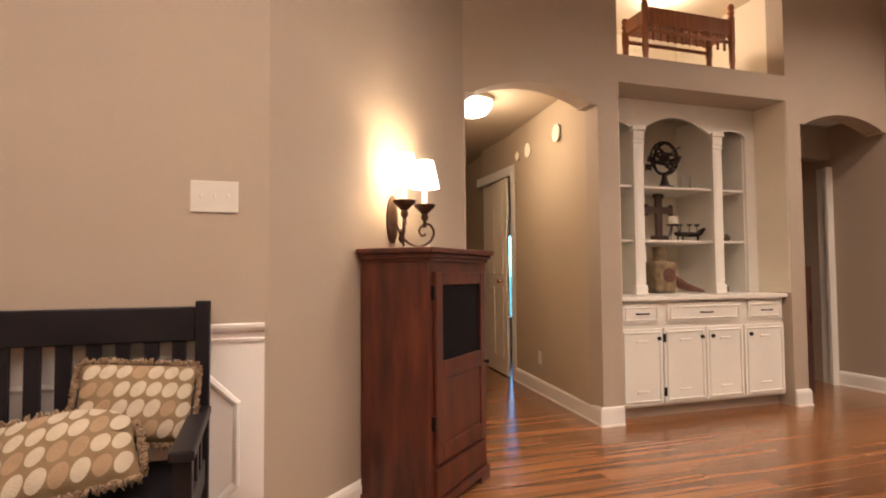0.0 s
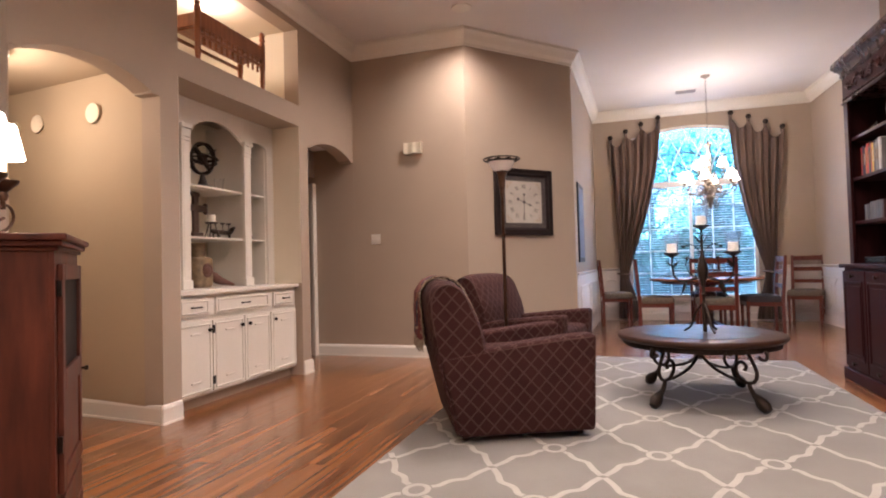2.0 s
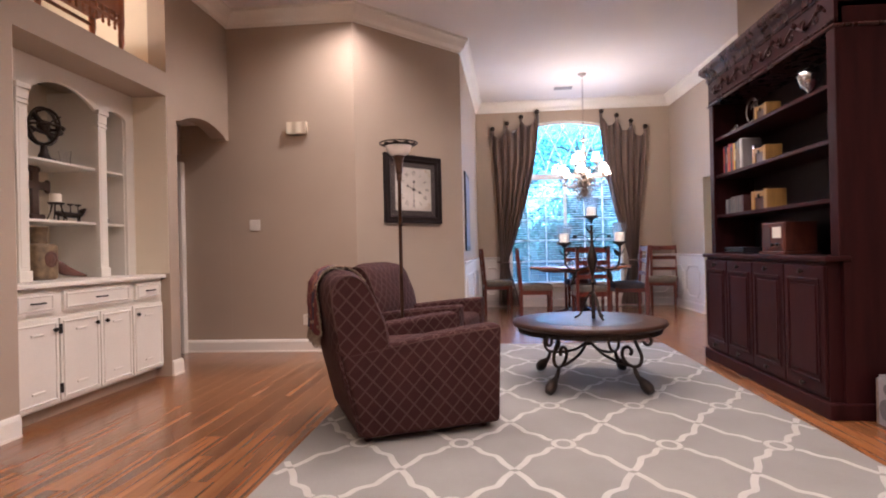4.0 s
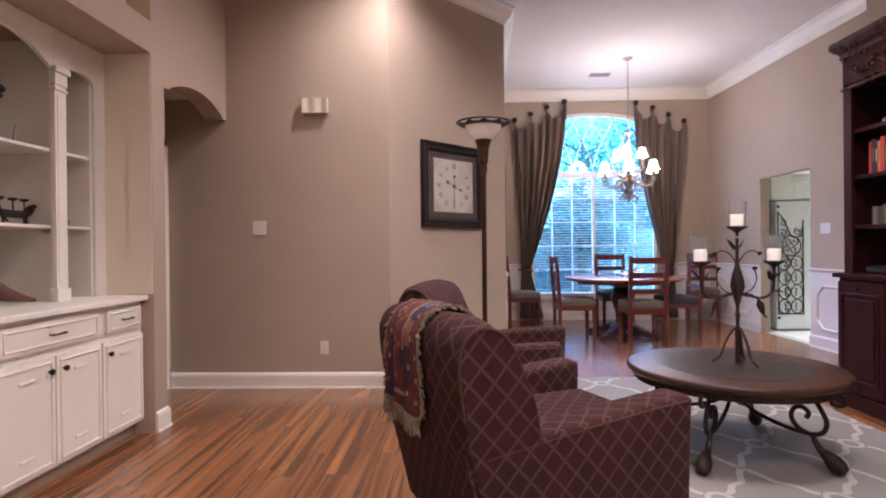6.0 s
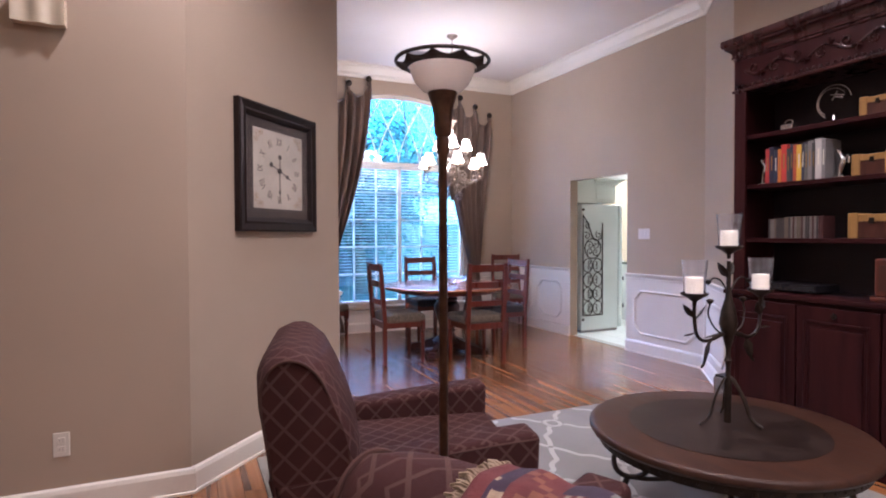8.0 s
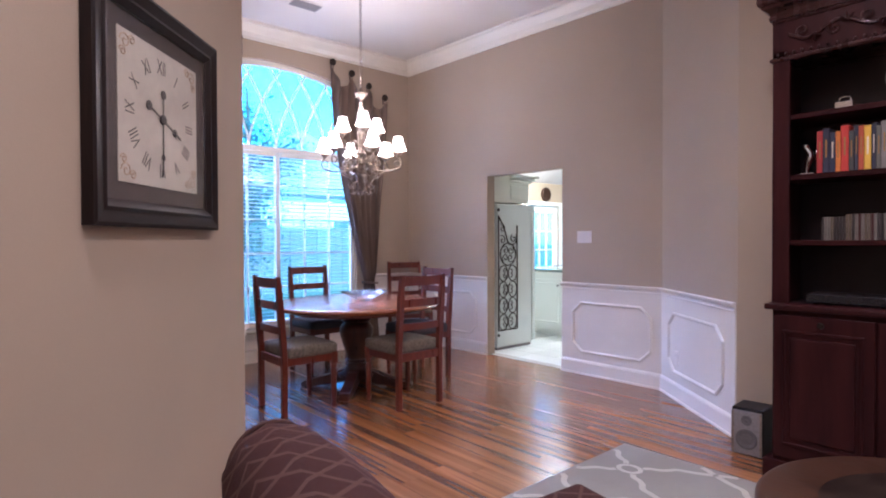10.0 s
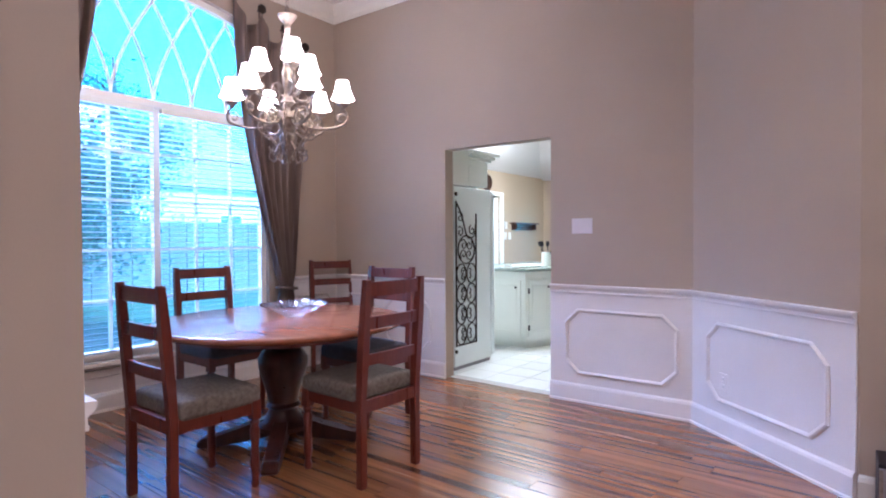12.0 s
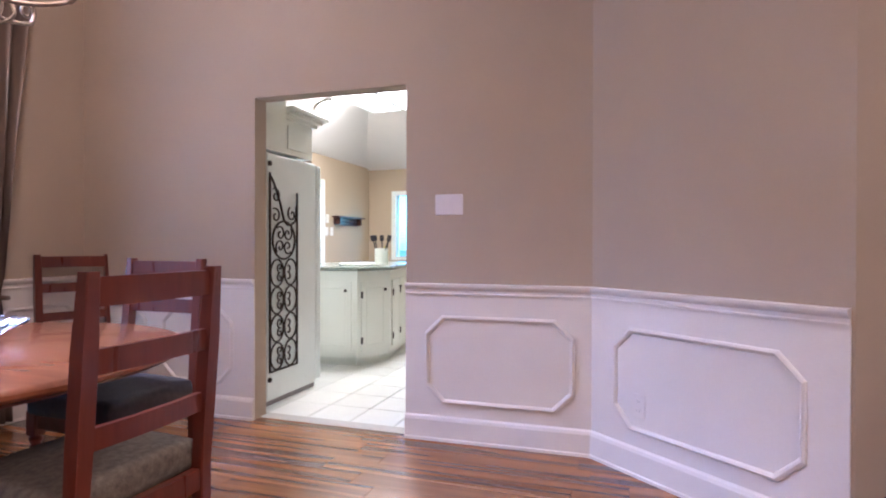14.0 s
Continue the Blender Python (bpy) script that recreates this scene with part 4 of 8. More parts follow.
part("upper_box", bx(-0.045, 0.045, -0.04, 0.04, 0.045, 0.10, bev=0.012), BLACKW, box_o)
part("rod", bar([(-0.035, 0, 0.10), (-0.045, 0, 0.22)], 0.012, 8), BLACKW, box_o)

# turned oak bench in the high recess
ob_ = thing("spindle_bench", pose(3.927, 4.78, 2.655) @ Matrix.Diagonal((0.93, 0.72, 1.07, 1)), "orange oak bench with turned posts and pendant spindles", "bench")


def post(h):
    return [(0.028, 0), (0.033, 0.03), (0.022, 0.06), (0.030, 0.12), (0.026, 0.20), (0.033, 0.24), (0.033, h - 0.11), (0.022, h - 0.095), (0.036, h - 0.075), (0.024, h - 0.055), (0.034, h - 0.03), (0.02, h - 0.008), (0, h)]


for x, y, h in ((-0.46, -0.17, 0.56), (0.44, -0.17, 0.56), (-0.46, 0.17, 0.44), (0.44, 0.17, 0.44)):
    part("post", turned(post(h), 14, (x, y, 0)), BENCHW, ob_, smooth=True)
for y in (-0.17, 0.17):
    part("rail", bx(-0.44, 0.42, y - 0.014, y + 0.014, 0.31, 0.43, bev=0.006), BENCHW, ob_)
    part("lower_rail", bx(-0.44, 0.42, y - 0.012, y + 0.012, 0.245, 0.27, bev=0.004), BENCHW, ob_)
part("seat", bx(-0.45, 0.43, -0.155, 0.155, 0.30, 0.325, bev=0.005), BENCHW, ob_)
for k in range(11):
    x = -0.38 + k * 0.074
    part("spindle", turned([(0.006, 0.185), (0.016, 0.20), (0.010, 0.215), (0.017, 0.228), (0.010, 0.245), (0.012, 0.31)], 10, (x, -0.17, 0)), BENCHW, ob_, smooth=True)
for x in (-0.46, 0.44):
    part("end_rail", bx(x - 0.012, x + 0.012, -0.16, 0.16, 0.31, 0.41, bev=0.005), BENCHW, ob_)

# ---- media hutch and sconce ----
hm, _ = frame_of(C0, C1)
HW, HD, HH = 0.63, 0.36, 1.19
hutch = thing("media_cabinet", hm @ pose(0.838, 0.01, 0) , "reddish-brown wooden media cabinet with a dark glass door", "cabinet")
h = HW / 2
part("body", bx(-h, h, 0.0, HD - 0.022, 0.07, HH - 0.06, bev=0.004), HUTCHW, hutch)
for z0, z1, e in ((HH - 0.062, HH - 0.045, 0.008), (HH - 0.045, HH - 0.024, 0.022), (HH - 0.024, HH, 0.036)):
    part("cornice", bx(-h - e, h + e, -0.005, HD + e, z0, z1, bev=0.005), HUTCHW, hutch)
bm = bmesh.new()
for x0, x1 in ((-h - 0.012, -h + 0.10), (h - 0.10, h + 0.012)):
    box(bm, x0, x1, HD - 0.03, HD + 0.010, 0.0, 0.075, bev=0.006)
box(bm, -h - 0.012, h + 0.012, HD - 0.03, HD + 0.0095, 0.035, 0.076, bev=0.006)
for s in (-1, 1):
    box(bm, s * h - 0.012, s * h + 0.012, 0.0, HD, 0.0, 0.0755, bev=0.005)
part("bracket_base", bm, HUTCHW, hutch)
part("face_frame", bx(-h, h, HD - 0.022, HD - 0.006, 0.076, HH - 0.062), HUTCHW, hutch)
bm = bmesh.new()
d0, d1 = -h + 0.045, h - 0.045
for a in ((d0, d0 + 0.06, 0.24, 1.08), (d1 - 0.06, d1, 0.24, 1.08), (d0 + 0.06, d1 - 0.06, 1.02, 1.08), (d0 + 0.06, d1 - 0.06, 0.60, 0.68), (d0 + 0.06, d1 - 0.06, 0.24, 0.31)):
    box(bm, a[0], a[1], HD - 0.006, HD + 0.014, a[2], a[3], bev=0.003, seg=1)
hd = part("door", bm, HUTCHW, hutch)
part("glass_panel", bx(d0 + 0.06, d1 - 0.06, HD - 0.004, HD + 0.001, 0.68, 1.02), mat("black_glass", (0.006, 0.006, 0.008), (0.010, 0.009, 0.011), 0.4, 0, 3, 0, spec=0.04), hd, "dark tinted glass")
part("wood_panel", bx(d0 + 0.06, d1 - 0.06, HD - 0.005, HD + 0.006, 0.31, 0.60, bev=0.006), HUTCHW, hd)
part("drawer", bx(d0, d1, HD - 0.006, HD + 0.012, 0.095, 0.215, bev=0.004), HUTCHW, hutch)
for z in (0.99, 0.42):
    part("hinge", bx(d1 - 0.006, d1 + 0.012, HD - 0.008, HD + 0.012, z - 0.03, z + 0.03), HARDW, hd)
knob(hd, (d0 + 0.02, HD + 0.012, 0.62), 0.012, (0, 1, 0))

sc = thing("wall_sconce", hm @ pose(0.875, 0.0, 1.33), "bronze two-arm wall sconce with lit cream shades", "wall lamp")
part("backplate", turned([(0.001, 0), (0.05, 0.002), (0.052, 0.010), (0.03, 0.016), (0, 0.018)], 18, m=pose(0, 0, 0.02, -90, 0, 0) @ Matrix.Diagonal((1, 2.4, 1, 1))), BRONZE, sc, smooth=True)
for s in (-1, 1):
    sweep = [(0, 0.03, 0.0), (s * 0.004, 0.055, -0.055), (s * 0.025, 0.085, -0.100), (s * 0.072, 0.118, -0.118), (s * 0.128, 0.150, -0.096), (s * 0.152, 0.165, -0.048), (s * 0.132, 0.155, -0.006), (s * 0.095, 0.136, -0.006), (s * 0.072, 0.122, -0.036), (s * 0.086, 0.130, -0.062), (s * 0.106, 0.142, -0.054)]
    part("arm", bar(smooth_line(sweep, 5), 0.0065, 8), BRONZE, sc, smooth=True)
    part("stem", bar([(s * 0.10, 0.14, -0.02), (s * 0.10, 0.14, 0.035)], 0.010, 10), BRONZE, sc, smooth=True)
    part("bobeche", turned([(0.014, -0.035), (0.020, -0.018), (0.016, 0.0), (0.034, 0.018), (0.054, 0.036), (0.057, 0.048), (0.050, 0.05), (0, 0.04)], 16, (s * 0.10, 0.14, 0.05)), BRONZE, sc, smooth=True)
    part("candle_tube", turned([(0.013, 0.04), (0.013, 0.215), (0, 0.215)], 12, (s * 0.10, 0.14, 0.0)), WAX, sc)
    sh = turned([(0.076, 0.185), (0.063, 0.25), (0.046, 0.325), (0.044, 0.325), (0.061, 0.25), (0.074, 0.185)], 22, (s * 0.10, 0.14, 0.0))
    part("shade", sh, SHADE_S, sc, "lit cream fabric shade", True)
part("knot", turned([(0, -0.045), (0.012, -0.036), (0.018, -0.018), (0.011, 0.0), (0.016, 0.014), (0.008, 0.03), (0, 0.032)], 14, (0, 0.062, -0.06)), BRONZE, sc, smooth=True)


def switch_plate(name, m, gangs, label, rocker=False, material=PLASTIC, w=0.0):
    sp = thing(name, m, label, "switch")
    w = (0.046 * gangs + 0.026) / 2
    part("plate", bx(-w, w, 0.0, 0.006, -0.058, 0.058, bev=0.003), material, sp)
    for k in range(gangs):
        x = (k - (gangs - 1) / 2) * 0.046
        if rocker:
            part("rocker", bx(x - 0.013, x + 0.013, 0.006, 0.010, -0.028, 0.028, bev=0.002), material, sp)
        else:
            part("toggle", bx(x - 0.004, x + 0.004, 0.006, 0.018, -0.004, 0.010, bev=0.002), material, sp)
            part("slot", bx(x - 0.007, x + 0.007, 0.0062, 0.0072, -0.014, 0.014), material, sp)
    return sp


def outlet(m, label, material=PLASTIC):
    o = thing("wall_outlet", m, label, "outlet", "wall outlets")
    part("plate", bx(-0.035, 0.035, 0.0, 0.006, -0.058, 0.058, bev=0.003), material, o)
    for z in (-0.022, 0.022):
        part("socket", bx(-0.016, 0.016, 0.006, 0.0085, z - 0.014, z + 0.014, bev=0.002), material, o)
        for x in (-0.006, 0.006):
            part("slot", bx(x - 0.0012, x + 0.0012, 0.0085, 0.0092, z - 0.005, z + 0.005), GREYM, o)


fm, _ = frame_of(C1, C2)
switch_plate("light_switch", fm @ pose(0.19, 0, 1.36), 3, "ivory triple toggle switch plate on the foyer wall")
farm, _ = frame_of(B2, B3)
switch_plate("light_switch", farm @ pose(1.11, 0, 1.36), 2, "ivory double switch plate on the taupe wall")
outlet(farm @ pose(0.565, 0, 0.342), "ivory wall outlet on the taupe wall")
outlet(frame_of((2.98, 4.69), (3.15, 6.34))[0] @ pose(0.95, 0, 0.32), "ivory wall outlet in the hallway")
km, _ = frame_of(A2, A3)
switch_plate("light_switch", km @ pose(0.79, 0, 1.346), 3, "white triple switch plate beside the kitchen opening", True, PLASTICL)
am, _ = frame_of(A1, A2)
outlet(am @ pose(0.90, 0.009, 0.343), "white wall outlet on the wainscot panel", WAINS)
ch = thing("door_chime", farm @ pose(0.615, 0, 2.38), "ivory door chime box with ribbed front", "door chime")
bm = bmesh.new()
NR = 24
rows_ = []
for k in range(NR + 1):
    x, d = -0.105 + 0.21 * k / NR, 0.052 + 0.007 * math.cos(k / NR * 4 * math.pi)
    rows_.append([bm.verts.new(c) for c in ((x, 0, -0.062), (x, d, -0.062), (x, d, 0.062), (x, 0, 0.062))])
for a, b in zip(rows_, rows_[1:]):
    for q in range(4):
        bm.faces.new((a[q], a[(q + 1) % 4], b[(q + 1) % 4], b[q]))
bm.faces.new(rows_[0])
bm.faces.new(rows_[-1])
part("cover", bm, mat("cream_plastic", (0.60, 0.53, 0.40), (0.64, 0.57, 0.43), 0.45, 0, 5, 0.01, spread=0.02), ch, smooth=True)

for s, r in ((0.49, 0.075), (1.14, 0.07), (1.42, 0.05)):
    pl = thing("wall_plate", frame_of((2.98, 4.69), (3.15, 6.34))[0] @ pose(s, 0, 2.22), "cream round decorative plate on the hallway wall", "plate", "hallway plates")
    part("dish", turned([(0, 0), (r * 0.7, 0.004), (r, 0.02), (r * 0.96, 0.026), (r * 0.66, 0.012), (0, 0.010)], 24, m=pose(0, 0, 0, -90, 0, 0)), CREAM, pl, smooth=True)
hl = thing("flush_light", pose(2.35, 5.35, 2.5), "lit flush-mounted glass hallway light", "ceiling light")
part("canopy", turned([(0.0, 0), (0.16, -0.002), (0.16, -0.03), (0.0, -0.03)], 24), WHITE, hl)
part("bowl", turned([(0.155, -0.03), (0.15, -0.08), (0.11, -0.13), (0.04, -0.155), (0, -0.158)], 24), HALLG, hl, smooth=True)
dk = thing("tall_cabinet", pose(5.25, 5.95, 0.32), "dark wood narrow wall cabinet beyond the passage", "cabinet")
part("body", bx(-0.12, 0.12, -0.1, 0.25, -0.32, 0.86, bev=0.006), DARKW, dk)

# fixtures for every can, the seven added unseen ones too
for cx, cy in CANS_AND_FILL:
    c_ = thing("recessed_light", pose(cx, cy, CEIL), "lit round recessed ceiling light, most of them added unseen", "ceiling light", "recessed lights")
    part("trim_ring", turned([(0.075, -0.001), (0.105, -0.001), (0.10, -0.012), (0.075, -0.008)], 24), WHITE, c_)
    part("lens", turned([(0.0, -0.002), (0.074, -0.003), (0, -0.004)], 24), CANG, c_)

# ---- clock ----
cm, _ = frame_of(B1, B2)
ck = thing("wall_clock", cm @ pose(0.795, 0.0, 1.752) @ Matrix.Diagonal((1.03, 0.65, 0.958, 1)), "large square dark wooden wall clock with an aged white face", "clock")
CLOCKW = wood("espresso_clock_wood", (0.010, 0.0065, 0.0065), (0.020, 0.012, 0.011), 0.45, (2, 14, 14))
CLOCKW.node_tree.nodes["Principled BSDF"].inputs["Specular IOR Level"].default_value = 0.18
CF = mat("aged_clock_face", (0.30, 0.262, 0.215), (0.37, 0.325, 0.27), 0.6, 0, 5, 0.02, fine=30, spread=0.08)
INK = mat("faded_ink", (0.035, 0.028, 0.025), (0.06, 0.05, 0.045), 0.7)
R = 0.405
CLOCKG = glass("coated_clock_glass", (0.98, 0.98, 1.0))
CLOCKG.node_tree.nodes["Principled BSDF"].inputs["IOR"].default_value = 1.10
for a in range(4):
    bm = bmesh.new()
    prof = [(0, 0.0), (R, 0.0), (R, 0.055), (R - 0.012, 0.062), (R - 0.05, 0.050), (R - 0.062, 0.056), (R - 0.085, 0.030), (R - 0.09, 0.022)]
    p0, p1 = [], []
    for w, d in prof[1:]:
        p0.append(bm.verts.new((-w, d, w)))
        p1.append(bm.verts.new((w, d, w)))
    for i in range(len(p0) - 1):
        bm.faces.new((p0[i], p0[i + 1], p1[i + 1], p1[i]))
    part("frame_side", bm, CLOCKW, ck, m=pose(0, 0, 0, 0, 90 * a, 0))
part("backing", bx(-0.318, 0.318, 0.004, 0.018, -0.318, 0.318), mat("dark_clock_mat", (0.035, 0.024, 0.02), (0.055, 0.04, 0.032), 0.7, 0, 30, 0.1), ck)
part("face", bx(-0.255, 0.255, 0.018, 0.022, -0.255, 0.255), CF, ck)
ROMAN = ["XII", "I", "II", "III", "IIII", "V", "VI", "VII", "VIII", "IX", "X", "XI"]
for i, txt in enumerate(ROMAN):
    a = radians(30 * i)
    cu = bpy.data.curves.new("numeral", "FONT")
    cu.body, cu.size, cu.align_x, cu.align_y, cu.extrude = txt, 0.062, "CENTER", "CENTER", 0.0004
    o = new("numeral", cu)
    dep = bpy.context.evaluated_depsgraph_get()
    me = bpy.data.meshes.new_from_object(o.evaluated_get(dep))
    bpy.data.objects.remove(o)
    no = new("numeral", me)
    me.materials.append(INK)
    no.parent = ck
    no.matrix_local = pose(-0.19 * math.sin(a), 0.0228, 0.19 * math.cos(a)) @ pose(0, 0, 0, 90, 0, 180) @ pose(0, 0, 0, 0, 0, -30 * i) @ Matrix.Diagonal((0.75, 1.2, 1, 1))


def hand(name, ang, length, wide, y):
    bm = bmesh.new()
    box(bm, -0.003, 0.003, 0, 0.002, -0.085, length)
    for z, r in ((-0.092, 0.017), (length * 0.66, wide)):
        lathe(bm, [(r, 0), (r, 0.002), (0, 0.002)], 14, m=Matrix.Translation((0, 0, z)) @ pose(0, 0, 0, -90, 0, 0))
    part(name, bm, INK, ck, m=pose(0, y, 0, 0, -ang, 0))


hand("hour_hand", 112, 0.135, 0.015, 0.026)
hand("minute_hand", 181, 0.215, 0.012, 0.030)
part("hub", turned([(0.018, 0), (0.018, 0.012), (0, 0.014)], 16, m=pose(0, 0.023, 0, -90, 0, 0)), INK, ck)
for sx in (-1, 1):
    for sz in (-1, 1):
        for r0, cxo, czo in ((0.028, 0.215, 0.215), (0.018, 0.178, 0.228), (0.018, 0.228, 0.178)):
            part("corner_scroll", bar([p for p in spiral((sx * cxo, 0.0225, sz * czo), r0, 0.004, 0, 500, 20)], 0.0022, 4), FRINGE, ck)
gl = part("glass", bx(-0.318, 0.318, 0.036, 0.039, -0.318, 0.318), CLOCKG, ck, "clear clock glass")
gl.visible_shadow = False

# ---- armchairs, lamp, rug, coffee table ----


def rounded(bm, x0, x1, y0, y1, z0, z1, r, seg=4, m=None):
    return box(bm, x0, x1, y0, y1, z0, z1, bev=r, m=m, seg=seg)


def armchair():
    """A club chair that faces -y: solid side arms, a loose cushion and a rolled reclining back."""
    c = thing("armchair", Matrix.Identity(4), "brown lattice-patterned upholstered club armchair on the rug", "armchair", "armchairs")
    W, D = 0.43, 0.45

    def p(name, bm, label=""):
        return box_uv(part(name, bm, LATTICE, c, label, True))
    bm = bmesh.new()
    rounded(bm, -W + 0.13, W - 0.13, -D + 0.02, D - 0.05, 0.06, 0.33, 0.02)
    p("base", bm)
    def top_of(y):
        return 0.60 - 0.10 * ((y + D) / (2 * D)) ** 1.3

    for s in (-1, 1):
        bm = bmesh.new()
        vs = rounded(bm, min(s * W, s * (W - 0.155)), max(s * W, s * (W - 0.155)), -D, D, 0.035, 0.60, 0.028)
        bmesh.ops.subdivide_edges(bm, edges=[e for e in bm.edges if abs(e.verts[0].co.y - e.verts[1].co.y) > 0.5], cuts=5)
        for v in bm.verts:
            y = v.co.y
            if v.co.z > 0.3:
                v.co.z += top_of(max(-D, min(D, y))) - 0.60
            if y > 0:
                v.co.y += (0.045 - 0.24 * max(0.0, 0.52 - v.co.z)) * min(1, y / D)
            elif v.co.z < 0.15:
                v.co.y += 0.02
        p("arm", bm)
        x = s * (W - 0.006)
        part("piping", bar([(x, y, top_of(y) - 0.020) for y in (-D + 0.012, -0.3, -0.15, 0, 0.15, 0.3, D - 0.02)], 0.006, 6), LATTICE, c)
    bm = bmesh.new()
    vs = rounded(bm, -W + 0.16, W - 0.16, -D + 0.005, D - 0.17, 0.33, 0.475, 0.045)
    for v in vs:
        if v.co.z > 0.42:
            v.co.z += 0.02 * math.cos(v.co.x * 4.5) * math.cos((v.co.y + 0.07) * 3.5)
    p("seat_cushion", bm)
    # the back: a puffy swept profile that leans, rolls over at the top and rests on the arms
    prof = [(D - 0.255, 0.50), (D - 0.245, 0.58), (D - 0.215, 0.68), (D - 0.17, 0.79), (D - 0.125, 0.875), (D - 0.065, 0.925), (D, 0.938), (D + 0.06, 0.912), (D + 0.095, 0.85), (D + 0.092, 0.76), (D + 0.075, 0.65), (D + 0.055, 0.49), (D - 0.06, 0.485), (D - 0.18, 0.485)]
    bm = bmesh.new()
    n = 18
    hw = W - 0.004
    cy = D - 0.06
    rings = []
    for i in range(n + 1):
        u = math.sin(math.pi / 2 * (-1 + 2 * i / n))
        k = 1 - 0.16 * abs(u) ** 9
        puff = 0.012 * (1 - u * u)
        ring = []
        for y, z in prof:
            zz = z - (0.030 * abs(u) ** 5 if z > 0.7 else 0)
            yy = cy + (y - cy) * k - (puff if y < cy else -puff)
            x = u * hw + (0.012 * u * math.sin(math.pi * min(1, (z - 0.47) / 0.45)) if z > 0.5 else 0)
            ring.append(bm.verts.new((x, yy, zz)))
        rings.append(ring)
    for a, b in zip(rings, rings[1:]):
        for i in range(len(prof)):
            j = (i + 1) % len(prof)
            bm.faces.new((a[i], a[j], b[j], b[i]))
    for ring, sg in ((rings[0], -1), (rings[-1], 1)):
        mid = bm.verts.new((sg * (hw + 0.016), cy, 0.70))
        for i in range(len(prof)):
            bm.faces.new((ring[i], ring[(i + 1) % len(prof)], mid))
    p("backrest", bm)
    for s in (-1, 1):
        edge = [(s * (hw + 0.004), cy + (y - cy) * 0.86, z - 0.030) for y, z in prof[1:11]]
        part("piping", bar(smooth_line(edge, 4), 0.0055, 6), LATTICE, c)
    bm = bmesh.new()
    vs = box(bm, -W + 0.012, W - 0.012, 0.0, 0.016, 0.05, 0.51, bev=0.005)
    for v in vs:
        v.co.y += D + 0.042 - 0.24 * (0.52 - v.co.z)
    p("rear_panel", bm)
    for x in (-0.33, 0.33):
        for y in (-0.36, 0.33):
            part("foot", turned([(0.022, 0.0), (0.028, 0.06), (0, 0.06)], 10, (x, y, 0)), DARKW, c)
    return c


RUGZ = 0.014
ac = armchair()
M1 = pose(3.53, 2.26, RUGZ, 0, 0, 24.5)
M2 = pose(4.93, 2.33, RUGZ, 0, 0, -12.5)
copy_thing(ac, M2)
ac.matrix_world = M1


